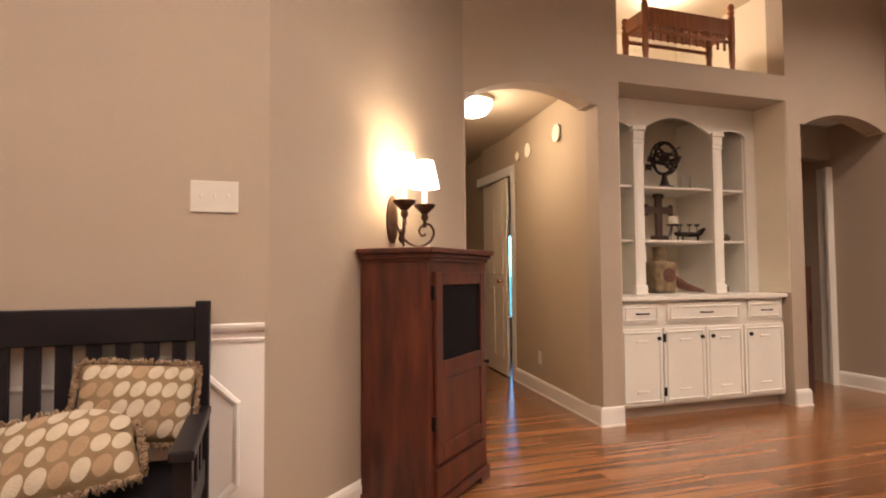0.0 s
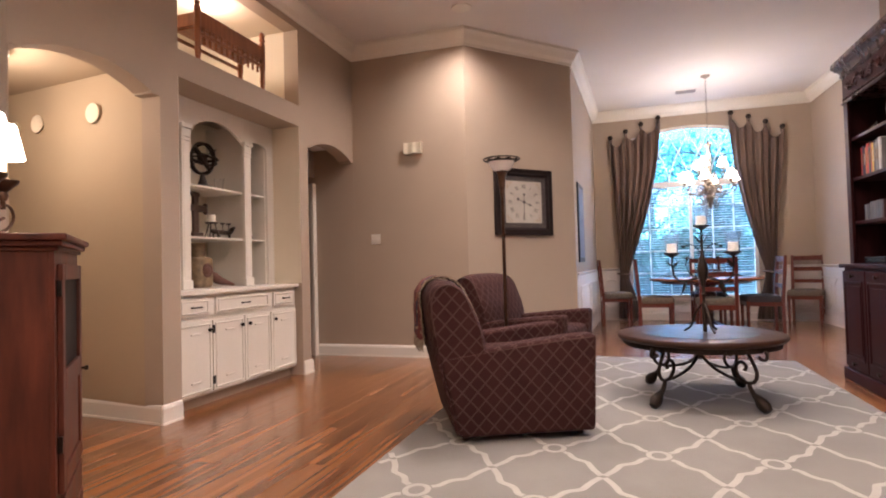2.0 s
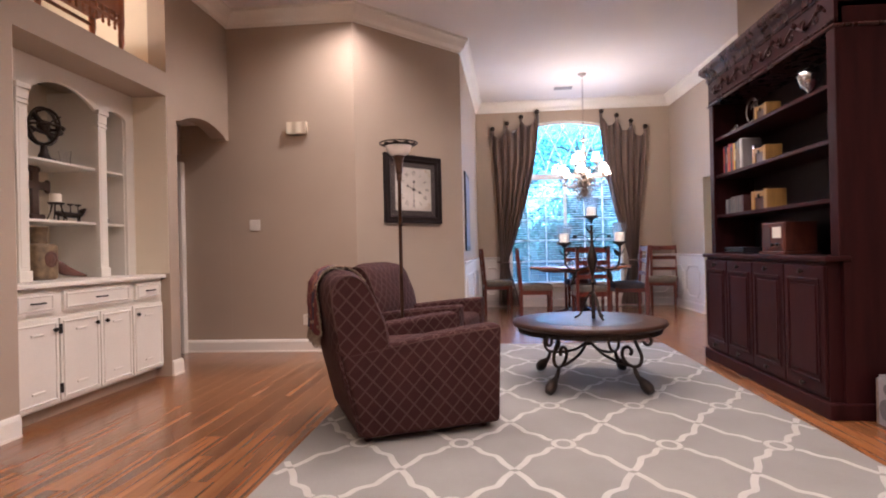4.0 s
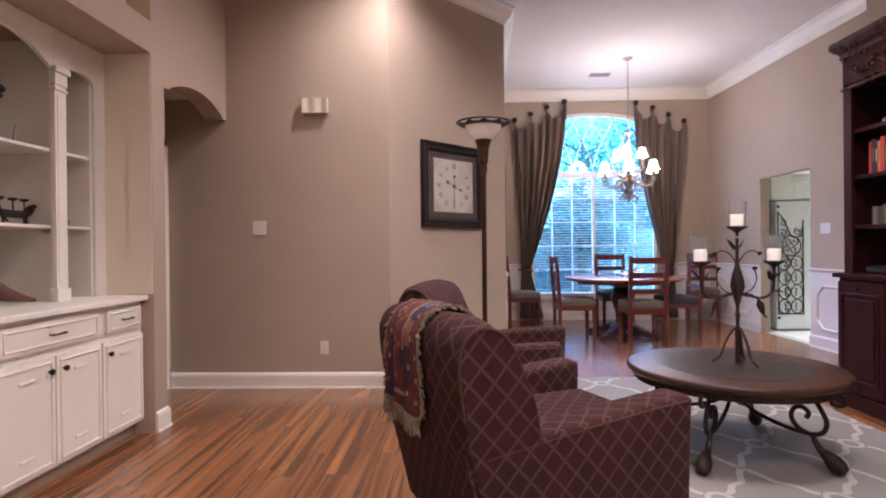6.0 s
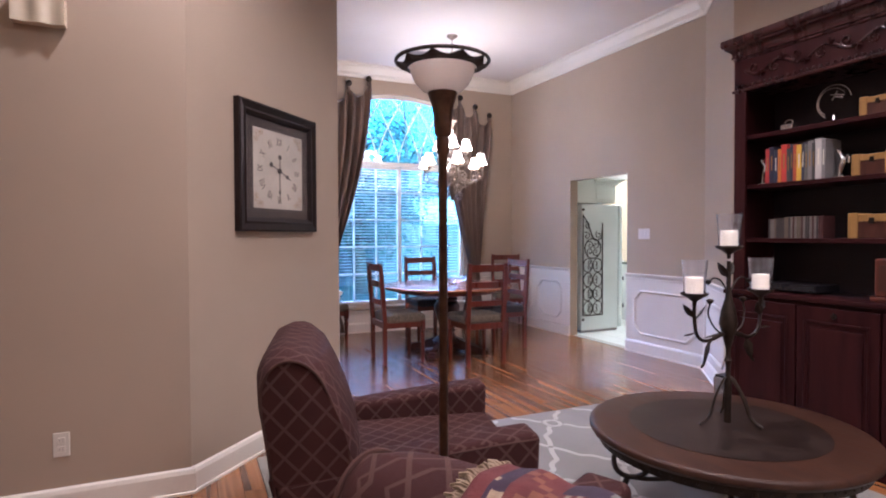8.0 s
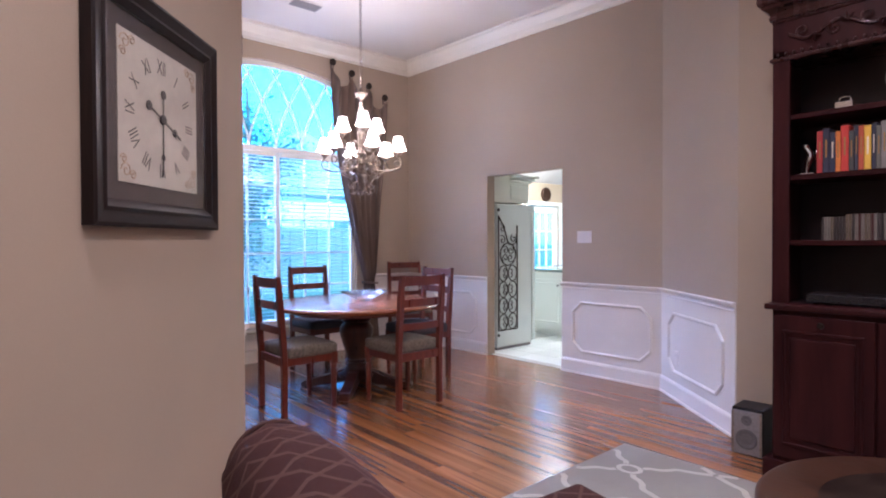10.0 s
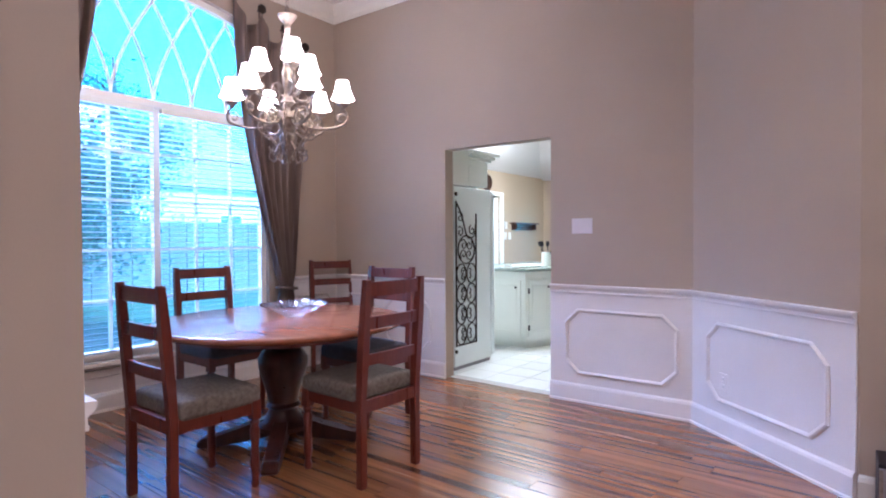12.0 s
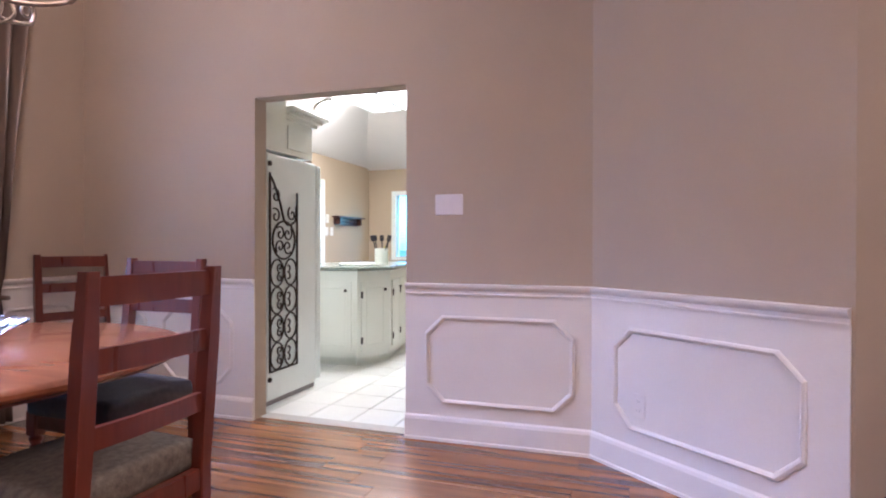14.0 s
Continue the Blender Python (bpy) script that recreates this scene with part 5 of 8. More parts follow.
def throw_blanket():
    """A woven throw over the chair's back: cloth laid along the back's outline, striped in blocks, with a fringe."""
    NAVY = mat("navy_weave", (0.026, 0.015, 0.032), (0.044, 0.026, 0.052), 0.95, 0, 30, 0.5, fine=400)
    RED = mat("maroon_weave", (0.090, 0.018, 0.020), (0.14, 0.032, 0.032), 0.95, 0, 30, 0.5, fine=400)
    TAN = mat("straw_weave", (0.17, 0.115, 0.075), (0.36, 0.28, 0.19), 0.95, 0, 30, 0.5, fine=400)
    RUST = mat("rust_weave", (0.16, 0.058, 0.036), (0.22, 0.085, 0.05), 0.95, 0, 30, 0.5, fine=400)
    SLATE = mat("slate_weave", (0.12, 0.12, 0.12), (0.18, 0.18, 0.17), 0.95, 0, 30, 0.5, fine=400)
    path = smooth_line([(0.235, 0.66), (0.27, 0.77), (0.32, 0.87), (0.385, 0.925), (0.45, 0.945), (0.52, 0.92), (0.552, 0.86), (0.556, 0.78), (0.545, 0.70), (0.54, 0.62), (0.54, 0.565)], 4)
    th = thing("throw_blanket", M1, "navy and maroon woven fringed throw over the chair back", "blanket")
    x0, x1, n = -0.165, 0.175, 32
    mats = [NAVY, RED, TAN, RUST, SLATE]
    bm = bmesh.new()
    L = len(path)
    grid = []
    for i in range(n + 1):
        u = i / n
        row = []
        for j, q in enumerate(path):
            w = j / (L - 1)
            fold = (0.006 + 0.016 * max(0.0, w - 0.45)) * math.sin(u * 19 + w * 4) * (0.3 + w)
            x = x0 + (x1 - x0) * u - 0.10 * (1 - w) * (u - 0.4) + 0.02 * math.sin(7 * w)
            row.append(bm.verts.new((x, q.x + 0.010 + 0.03 * max(0.0, w - 0.4) + abs(fold) + (0.02 * math.sin(u * 26) if w > 0.7 else 0) * (w - 0.7), q.y + 0.010 + fold * 0.5)))
        grid.append(row)
    # lay the cloth on the back cushion
    bpy.context.view_layer.update()
    back = [o for o in ac.children if o.name.startswith("backrest")][0]
    for i, row in enumerate(grid):
        for j, v in enumerate(row):
            c = Vector((max(-0.34, min(0.34, v.co.x)), 0.41, min(v.co.z, 0.82)))
            d = (c - v.co).normalized()
            hit, at, nor, _ = back.ray_cast(v.co - d * 0.2, d)
            if hit:
                w = j / (L - 1)
                lift = 0.010 + (0.004 + 0.024 * max(0.0, w - 0.5)) * (1 + math.sin(i / n * 17 + w * 5)) + 0.05 * max(0.0, w - 0.68)
                v.co = at - d * lift
    for i in range(n):
        for j in range(L - 1):
            f = bm.faces.new((grid[i][j], grid[i + 1][j], grid[i + 1][j + 1], grid[i][j + 1]))
            k, zig = 0, abs((j % 6) - 3)
            if i <= 4 or i >= n - 3:
                k = 2 if j > 24 and j % 4 == 0 and i in (1, 2, n - 2) else 1
            elif i in (5, n - 4):
                k = 0 if j % 5 else 2
            elif 6 <= i <= 10:
                k = (4 if i in (7, 9) and j % 7 < 5 else 0) if j < 18 else (3 if 22 <= j <= 26 else 0)
            elif 11 <= i <= 16:
                k = (2 if i % 2 else 1) if 14 <= j <= 27 else (2 if j > 32 and j % 4 == 0 else 1 if j > 30 else 0)
            elif 17 <= i <= 24:
                k = (3 if i - 17 == zig * 2 or i - 18 == zig * 2 else 1) if 8 <= j <= 34 else (2 if j % 3 == 0 else 0)
            elif 25 <= i <= 27:
                k = 2 if 16 <= j <= 22 and j % 2 else 0
            f.material_index = k
    ob = new("cloth", finish(bm, "cloth", True))
    for m in mats:
        ob.data.materials.append(m)
    ob.parent = th
    sol = ob.modifiers.new("thickness", "SOLIDIFY")
    sol.thickness, sol.offset = 0.007, 1
    r = random.Random(3)
    bm = bmesh.new()
    me = ob.data
    co = [v.co.copy() for v in me.vertices]
    for side, sg in ((n, 1), (0, -1)):
        for j in range(L - 1):
            for k in range(6):
                a = co[side * L + j].lerp(co[side * L + j + 1], k / 6)
                d = Vector((sg * (0.018 + 0.014 * r.random()), r.uniform(-0.008, 0.012), r.uniform(-0.012, 0.008)))
                tube(bm, [a, a + d * 0.5 + Vector((0, 0, 0.004)), a + d], [0.003, 0.0036, 0.0022], 4)
    for i in range(n):
        for k in range(4):
            a = co[i * L + L - 1].lerp(co[(i + 1) * L + L - 1], k / 4)
            tube(bm, [a, a + Vector((r.uniform(-0.006, 0.006), r.uniform(0, 0.01), -0.03)), a + Vector((r.uniform(-0.01, 0.01), r.uniform(0, 0.01), -0.06 - 0.02 * r.random()))], [0.003, 0.0034, 0.002], 4)
    tagged(part("fringe", bm, TAN, th, "straw-coloured knotted fringe"), kind="stuff")


throw_blanket()

fl = thing("floor_lamp", pose(4.316, 2.418, RUGZ), "bronze torchiere floor lamp with an alabaster bowl", "floor lamp")
part("base", turned([(0.14, 0), (0.14, 0.012), (0.11, 0.022), (0.05, 0.035), (0.022, 0.06), (0.018, 0.07)], 28), BRONZE, fl, smooth=True)
part("pole", turned([(0.014, 0.06), (0.014, 1.57), (0.02, 1.58), (0.022, 1.62), (0.017, 1.63)], 14), BRONZE, fl, smooth=True)
part("socket_cup", turned([(0.018, 1.625), (0.026, 1.635), (0.028, 1.67), (0.030, 1.70), (0.036, 1.73), (0.044, 1.752), (0.046, 1.764), (0.0, 1.762)], 20), BRONZE, fl, smooth=True)
part("bowl", turned([(0.042, 1.762), (0.064, 1.772), (0.086, 1.795), (0.099, 1.826), (0.103, 1.848), (0.099, 1.849), (0.094, 1.828), (0.080, 1.800), (0.056, 1.778), (0.0, 1.768)], 28), FROST, fl, "frosted alabaster glass bowl", True)
part("rim", bar([(0.144 * math.cos(a), 0.144 * math.sin(a), 1.860) for a in [k * math.pi / 18 for k in range(37)]], 0.006, 6), IRON, fl)
bm = bmesh.new()
nn = 96
r0, r1 = [], []
for k in range(nn):
    a = 2 * math.pi * k / nn
    s = abs(math.sin(a * 5))
    r0.append(bm.verts.new((0.106 * math.cos(a), 0.106 * math.sin(a), 1.840)))
    rr, zz = 0.142 - 0.014 * s, 1.858 - 0.012 * s
    r1.append(bm.verts.new((rr * math.cos(a), rr * math.sin(a), zz)))
for k in range(nn):
    j = (k + 1) % nn
    bm.faces.new((r0[k], r0[j], r1[j], r1[k]))
g = part("scalloped_collar", bm, IRON, fl)
sol = g.modifiers.new("thickness", "SOLIDIFY")
sol.thickness = 0.003
part("switch_key", bar([(0.03, 0, 1.67), (0.065, 0, 1.67)], 0.004, 6), IRON, fl)

# rug with a raised ivory trellis
RX0, RX1, RY0, RY1 = 1.55, 6.22, -0.06, 2.79
rug = thing("area_rug", pose(0, 0, 0), "grey area rug with an ivory trellis pattern on the plank floor", "rug")
part("ground_cloth", bx(RX0, RX1, RY0, RY1, 0.0005, 0.011, bev=0.004), RUGG, rug)


def ribbon(bm, pts, w, z0=0.0115, h=0.0016):
    L, R = [], []
    for i, p in enumerate(pts):
        d = (Vector(pts[min(i + 1, len(pts) - 1)]) - Vector(pts[max(i - 1, 0)])).normalized()
        nrm = Vector((-d.y, d.x))
        L.append(bm.verts.new((*(Vector(p) + nrm * w), z0 + h)))
        R.append(bm.verts.new((*(Vector(p) - nrm * w), z0 + h)))
    for i in range(len(pts) - 1):
        bm.faces.new((L[i], R[i], R[i + 1], L[i + 1]))


bm = bmesh.new()
PX, PY = 0.73, 0.54
gx0, gy0 = 3.06, 1.368
half = [(0.055, 0.055), (0.075, 0.085), (0.12, 0.105), (0.155, 0.135), (0.185, 0.185), (0.235, 0.205), (0.285, 0.225), (0.3525, 0.262)]
for i in range(-4, 6):
    for j in range(-4, 5):
        cx, cy = gx0 + i * PX, gy0 + j * PY
        for sx in (1, -1):
            for sy in (1, -1):
                pts = [(cx + sx * p.x, cy + sy * p.y) for p in smooth_line([(a, b, 0) for a, b in half], 3)]
                seg = []
                for p in pts:
                    if RX0 + 0.02 < p[0] < RX1 - 0.02 and RY0 + 0.02 < p[1] < RY1 - 0.02:
                        seg.append(p)
                if len(seg) > 1:
                    ribbon(bm, seg, 0.0165)
        ringp = [(cx + 0.062 * math.cos(a), cy + 0.052 * math.sin(a)) for a in [k * math.pi / 10 for k in range(21)]]
        ringp = [p for p in ringp if RX0 + 0.02 < p[0] < RX1 - 0.02 and RY0 + 0.02 < p[1] < RY1 - 0.02]
        if len(ringp) > 1:
            ribbon(bm, ringp, 0.014, 0.0119)
tagged(part("trellis", bm, RUGW, rug, "ivory trellis lines"), kind="stuff")

# coffee table
ctb = thing("coffee_table", pose(4.45, 1.0, RUGZ), "round dark wood coffee table on scrolled iron legs", "coffee table")
RT = 0.575
part("tabletop", turned([(0.0, 0.43), (RT - 0.035, 0.43), (RT - 0.012, 0.438), (RT, 0.452), (RT, 0.466), (RT - 0.006, 0.474), (RT - 0.02, 0.478), (0.0, 0.479)], 64), COFW, ctb, smooth=True)
part("inlay", turned([(0, 0.4785), (0.395, 0.4785), (0.40, 0.4805), (0, 0.4812)], 64), COFIN, ctb, "dark slate inlay")
part("apron", turned([(RT - 0.05, 0.395), (RT - 0.04, 0.395), (RT - 0.04, 0.43), (RT - 0.05, 0.43)], 64), IRON, ctb)
for k in range(72):
    a = 2 * math.pi * k / 72
    part("stud", turned([(0.007, 0), (0.005, 0.004), (0, 0.005)], 6, m=pose((RT - 0.041) * math.cos(a), (RT - 0.041) * math.sin(a), 0.412, 0, 90, math.degrees(a))), IRON, ctb)
for k in range(4):
    a = math.atan2((0.33, 0.33, -0.33, -0.33)[k], (0.39, -0.39, -0.39, 0.39)[k])
    u, r_ = Vector((math.cos(a), math.sin(a), 0)), 0.44
    Z = Vector((0, 0, 1))
    ess = [(0.41, 0.425), (0.412, 0.375), (0.445, 0.315), (0.470, 0.255), (0.455, 0.200), (0.405, 0.178), (0.345, 0.195), (0.308, 0.245), (0.318, 0.295), (0.358, 0.312), (0.388, 0.288), (0.378, 0.258)]
    leg = part("leg", bar(smooth_line([u * x + Z * z for x, z in ess], 5), 0.0125, 8), IRON, ctb, smooth=True)
    hook = [(0.40, 0.418), (0.46, 0.425), (0.525, 0.412), (0.552, 0.378), (0.535, 0.350), (0.500, 0.350), (0.488, 0.368)]
    part("scroll", bar(smooth_line([u * x + Z * z for x, z in hook], 5), 0.011, 8), IRON, leg, smooth=True)
    part("shank", bar(smooth_line([u * x + Z * z for x, z in ((0.405, 0.18), (0.425, 0.13), (0.46, 0.085))], 5), [0.012 + 0.0008 * q for q in range(11)], 8), IRON, leg, smooth=True)
    part("foot", turned([(0.0, -0.062), (0.036, -0.054), (0.054, -0.022), (0.052, 0.012), (0.032, 0.055), (0.016, 0.085), (0, 0.09)], 16, m=Matrix.Translation(u * 0.505 + Z * 0.055) @ pose(0, 0, 0, 0, 0, math.degrees(a)) @ pose(0, 0, 0, 0, -48, 0) @ Matrix.Diagonal((0.8, 0.75, 1, 1))), IRON, leg, smooth=True)
    part("stretcher", bar(smooth_line([u * 0.405 + Z * 0.178, u * 0.30 + Z * 0.185, u * 0.15 + Z * 0.225, u * 0.06 + Z * 0.275, u * 0.02 + Z * 0.32]), 0.011, 8), IRON, ctb, smooth=True)
part("finial", turned([(0.0, 0.275), (0.026, 0.285), (0.036, 0.305), (0.028, 0.325), (0.038, 0.345), (0.026, 0.37), (0.012, 0.385), (0, 0.388)], 14), IRON, ctb, smooth=True)

cd = thing("candelabra", pose(4.47, 0.955, RUGZ + 0.482) @ Matrix.Diagonal((0.95, 0.95, 0.975, 1)), "dark iron three-light candelabra with leaves and glass cups", "candelabra")
for k in range(3):
    a = radians(200 + 120 * k)
    u = Vector((math.cos(a), math.sin(a), 0))
    part("leg", bar(smooth_line([u * 0.006 + Vector((0, 0, 0.21)), u * 0.03 + Vector((0, 0, 0.19)), u * 0.07 + Vector((0, 0, 0.12)), u * 0.10 + Vector((0, 0, 0.04)), u * 0.15 + Vector((0, 0, 0.004))]), 0.006, 6, 1.6), IRON, cd)
part("stem", turned([(0.016, 0.0), (0.017, 0.20), (0.011, 0.22), (0.011, 0.27), (0.019, 0.285), (0.011, 0.30), (0.011, 0.34), (0.022, 0.38), (0.042, 0.455), (0.034, 0.51), (0.016, 0.57), (0.010, 0.62), (0.010, 0.74)], 14), IRON, cd, smooth=True)


def candle_cup(parent, x, y, z):
    cup = part("cup", turned([(0.008, -0.05), (0.010, -0.03), (0.030, -0.015), (0.058, 0.0), (0.060, 0.010), (0.052, 0.004), (0, 0.002)], 16, (x, y, z)), IRON, parent, smooth=True)
    part("candle", turned([(0.037, 0.003), (0.037, 0.075), (0.033, 0.079), (0, 0.076)], 18, (x, y, z)), WAX, cup, "ivory pillar candle", True)
    gg = part("glass_cup", turned([(0.046, 0.004), (0.047, 0.05), (0.056, 0.155), (0.0545, 0.155), (0.0455, 0.05), (0.0445, 0.004)], 24, (x, y, z)), CUPG, cup, "clear flared glass cup", True)
    gg.visible_shadow = False


def leaf_blade(bm, base_, tip, width):
    b, t = Vector(base_), Vector(tip)
    d = t - b
    s = d.cross(Vector((0.3, 0.2, 1))).normalized() * width
    n = d.cross(s).normalized() * width * 0.3
    pts = [b, b + d * 0.35 + s, b + d * 0.7 + s * 0.7, t, b + d * 0.7 - s * 0.7, b + d * 0.35 - s, b + d * 0.5 + n]
    v = [bm.verts.new(p) for p in pts]
    for i in range(6):
        bm.faces.new((v[i], v[(i + 1) % 6], v[6]))


candle_cup(cd, 0, 0, 0.80)
for s in (-1, 1):
    part("arm", bar(smooth_line([(0, 0, 0.42), (0.0, s * 0.06, 0.40), (0.0, s * 0.15, 0.385), (0, s * 0.205, 0.42), (0, s * 0.22, 0.50), (0, s * 0.22, 0.56)]), 0.008, 8), IRON, cd, smooth=True)
    candle_cup(cd, 0, s * 0.22, 0.595)
    part("tendril", bar(smooth_line([(0, s * 0.02, 0.40), (0.0, s * 0.09, 0.44), (0.01, s * 0.12, 0.50), (0.01, s * 0.11, 0.545)]), 0.004, 6), IRON, cd)
    part("tendril", bar(smooth_line([(0, s * 0.01, 0.60), (0.0, s * 0.05, 0.65), (0.0, s * 0.10, 0.665), (0.0, s * 0.13, 0.645)]), 0.004, 6), IRON, cd)
    part("bud", turned([(0, -0.012), (0.014, 0.0), (0.018, 0.01), (0.008, 0.016), (0, 0.016)], 8, (0.01, s * 0.11, 0.555)), IRON, cd)
    part("bud", turned([(0, -0.012), (0.014, 0.0), (0.016, 0.01), (0, 0.016)], 8, (0, s * 0.135, 0.645)), IRON, cd)
    part("drooping_leaf_stem", bar(smooth_line([(0, s * 0.03, 0.41), (0.0, s * 0.09, 0.40), (0.0, s * 0.14, 0.355), (0, s * 0.155, 0.29), (0, s * 0.175, 0.27)]), 0.006, 6), IRON, cd)
    bm = bmesh.new()
    for a, b, w in (((0, s * 0.12, 0.385), (0, s * 0.16, 0.275), 0.022), ((0, s * 0.22, 0.49), (0.02, s * 0.27, 0.555), 0.022), ((0, s * 0.22, 0.48), (-0.02, s * 0.17, 0.55), 0.02), ((0, s * 0.205, 0.43), (0, s * 0.285, 0.42), 0.02), ((0, s * 0.0, 0.66), (0.02, s * 0.05, 0.735), 0.022), ((0, s * 0.03, 0.42), (0.06, s * 0.09, 0.385), 0.02)):
        leaf_blade(bm, a, b, w)
    lf = part("leaves", bm, IRON, cd)
    so = lf.modifiers.new("thickness", "SOLIDIFY")
    so.thickness = 0.002

# ---- bookcase ----
bc = thing("bookcase", pose(4.485, -0.245, 0), "dark mahogany bookcase with carved frieze and panelled doors", "bookcase")
BX, BD = 0.96, 0.445
part("plinth", bx(-BX - 0.02, BX + 0.02, -BD, 0.022, 0.0, 0.10, bev=0.008), BOOKW, bc)
for s in (-1, 1):
    part("side", bx(min(s * BX, s * (BX - 0.03)), max(s * BX, s * (BX - 0.03)), -BD, -0.075, 0.10, 2.45), BOOKW, bc)
    part("stile", bx(min(s * BX, s * (BX - 0.085)), max(s * BX, s * (BX - 0.085)), -0.076, -0.054, 0.962, 2.36, bev=0.004), BOOKW, bc)
# the back and the desk shelf use the darker copy, as if shaded
part("back", bx(-BX + 0.03, BX - 0.03, -BD, -BD + 0.015, 0.10, 2.40), BOOKSHADE, bc)
part("lower_case", bx(-BX + 0.03, BX - 0.03, -BD + 0.015, 0.0, 0.10, 0.93), BOOKW, bc)
part("waist_ledge", bx(-BX - 0.012, BX + 0.012, -0.12, 0.030, 0.93, 0.962, bev=0.008), BOOKW, bc)
part("desk_shelf", bx(-BX + 0.03, BX - 0.03, -BD + 0.015, -0.12, 0.93, 0.958), BOOKSHADE, bc)
for i in range(4):
    a = -BX + 0.03 + i * (2 * BX - 0.06) / 4
    b = a + (2 * BX - 0.06) / 4
    d = part("door", bx(a + 0.006, b - 0.006, 0.0, 0.018, 0.125, 0.905, bev=0.003, seg=1), BOOKW, bc)
    for f in ((a + 0.05, b - 0.05, 0.20, 0.215), (a + 0.05, b - 0.05, 0.81, 0.825), (a + 0.05, a + 0.065, 0.215, 0.81), (b - 0.065, b - 0.05, 0.215, 0.81)):
        part("bead_moulding", bx(f[0], f[1], 0.0175, 0.026, f[2], f[3], bev=0.003, seg=1), BOOKW, d)
    part("raised_panel", bx(a + 0.085, b - 0.085, 0.0175, 0.024, 0.24, 0.785, bev=0.006), BOOKW, d)
    for z in (0.865, 0.165):
        knob(d, ((a + b) / 2, 0.018, z), 0.017, (0, 1, 0))
for z in (1.31, 1.67, 2.005):
    part("shelf", bx(-BX + 0.03, BX - 0.03, -BD + 0.015, -0.082, z - 0.028, z, bev=0.003, seg=1), BOOKW, bc)
part("frieze", bx(-BX, BX, -0.10, -0.054, 2.32, 2.54), BOOKW, bc)
part("case_top", bx(-BX, BX, -BD, -0.10, 2.42, 2.54), BOOKW, bc)
CARVEW = wood("polished_carved_mahogany", (0.022, 0.006, 0.006), (0.046, 0.012, 0.011), 0.28, (9, 9, 1.0))
CARVEW.node_tree.nodes["Principled BSDF"].inputs["Specular IOR Level"].default_value = 0.45
CORN = [(0.0, 2.535), (0.014, 2.535), (0.016, 2.552), (0.010, 2.556), (0.014, 2.572), (0.026, 2.588), (0.044, 2.598), (0.048, 2.612), (0.058, 2.616), (0.064, 2.632), (0.062, 2.665), (0.0, 2.665)]


def cornice_run(prof, front):
    """A moulding profile of (out, up) run round the case's front and both ends, mitred."""
    bm = bmesh.new()
    rings = []
    for px, py, dx, dy in ((-BX, -BD, -1, 0), (-BX, front, -1, 1), (BX, front, 1, 1), (BX, -BD, 1, 0)):
        rings.append([bm.verts.new((px + dx * o, py + dy * o, z)) for o, z in prof])
    for p_, q_ in zip(rings, rings[1:]):
        for i in range(len(prof) - 1):
            bm.faces.new((p_[i], q_[i], q_[i + 1], p_[i + 1]))
    bm.faces.new([rings[0][-1], rings[1][-1], rings[2][-1], rings[3][-1]])
    return bm


part("cornice", cornice_run(CORN, -0.054), CARVEW, bc)
part("lower_moulding", cornice_run([(0.0, 2.300), (0.008, 2.302), (0.013, 2.312), (0.008, 2.322), (0.0, 2.325)], -0.054), CARVEW, bc)
part("upper_bead", bar([(-BX, -0.053, 2.522), (BX, -0.053, 2.522)], 0.009, 8), CARVEW, bc)
for k in range(48):
    x = -0.93 + k * 0.0396
    part("bead", turned([(0, -0.009), (0.010, -0.004), (0.010, 0.004), (0, 0.009)], 8, (x, -0.050, 2.338)), CARVEW, bc)
vine = part("carved_vine", bar([(-0.88 + 0.011 * k, -0.050, 2.428 + 0.030 * math.sin(k * 0.011 * math.pi / 0.145)) for k in range(161)], 0.009, 6), CARVEW, bc, smooth=True)
for k in range(12):
    x, s = -0.805 + k * 0.145, (1 if k % 2 == 0 else -1)
    part("carved_scroll", bar(spiral((x + 0.022, -0.050, 2.428 - s * 0.014), 0.034, 0.008, 90 * s, 90 * s - 430 * s, 18), 0.007, 6), CARVEW, vine, smooth=True)
    bm = bmesh.new()
    for t in (-1, 0, 1):
        leaf_blade(bm, (x - 0.035, -0.046, 2.428 + s * 0.012), (x - 0.035 + 0.034 * t, -0.034, 2.428 + s * (0.062 if t == 0 else 0.040)), 0.015)
    part("carved_leaf", bm, CARVEW, vine)

BOOKC = [(0.30, 0.03, 0.03), (0.02, 0.022, 0.045), (0.025, 0.03, 0.06), (0.5, 0.16, 0.03), (0.42, 0.04, 0.03), (0.03, 0.03, 0.05), (0.35, 0.07, 0.03), (0.55, 0.35, 0.04), (0.05, 0.05, 0.05), (0.10, 0.10, 0.09), (0.17, 0.16, 0.16), (0.42, 0.40, 0.38)]
BOOKM = [mat("book_cover", c, tuple(min(1, v * 1.25) for v in c), 0.5, 0, 9, 0.03) for c in BOOKC]
PAGE = mat("paper_pages", (0.62, 0.57, 0.47), (0.70, 0.65, 0.55), 0.8, 0, 60, 0.1)
rb = random.Random(11)


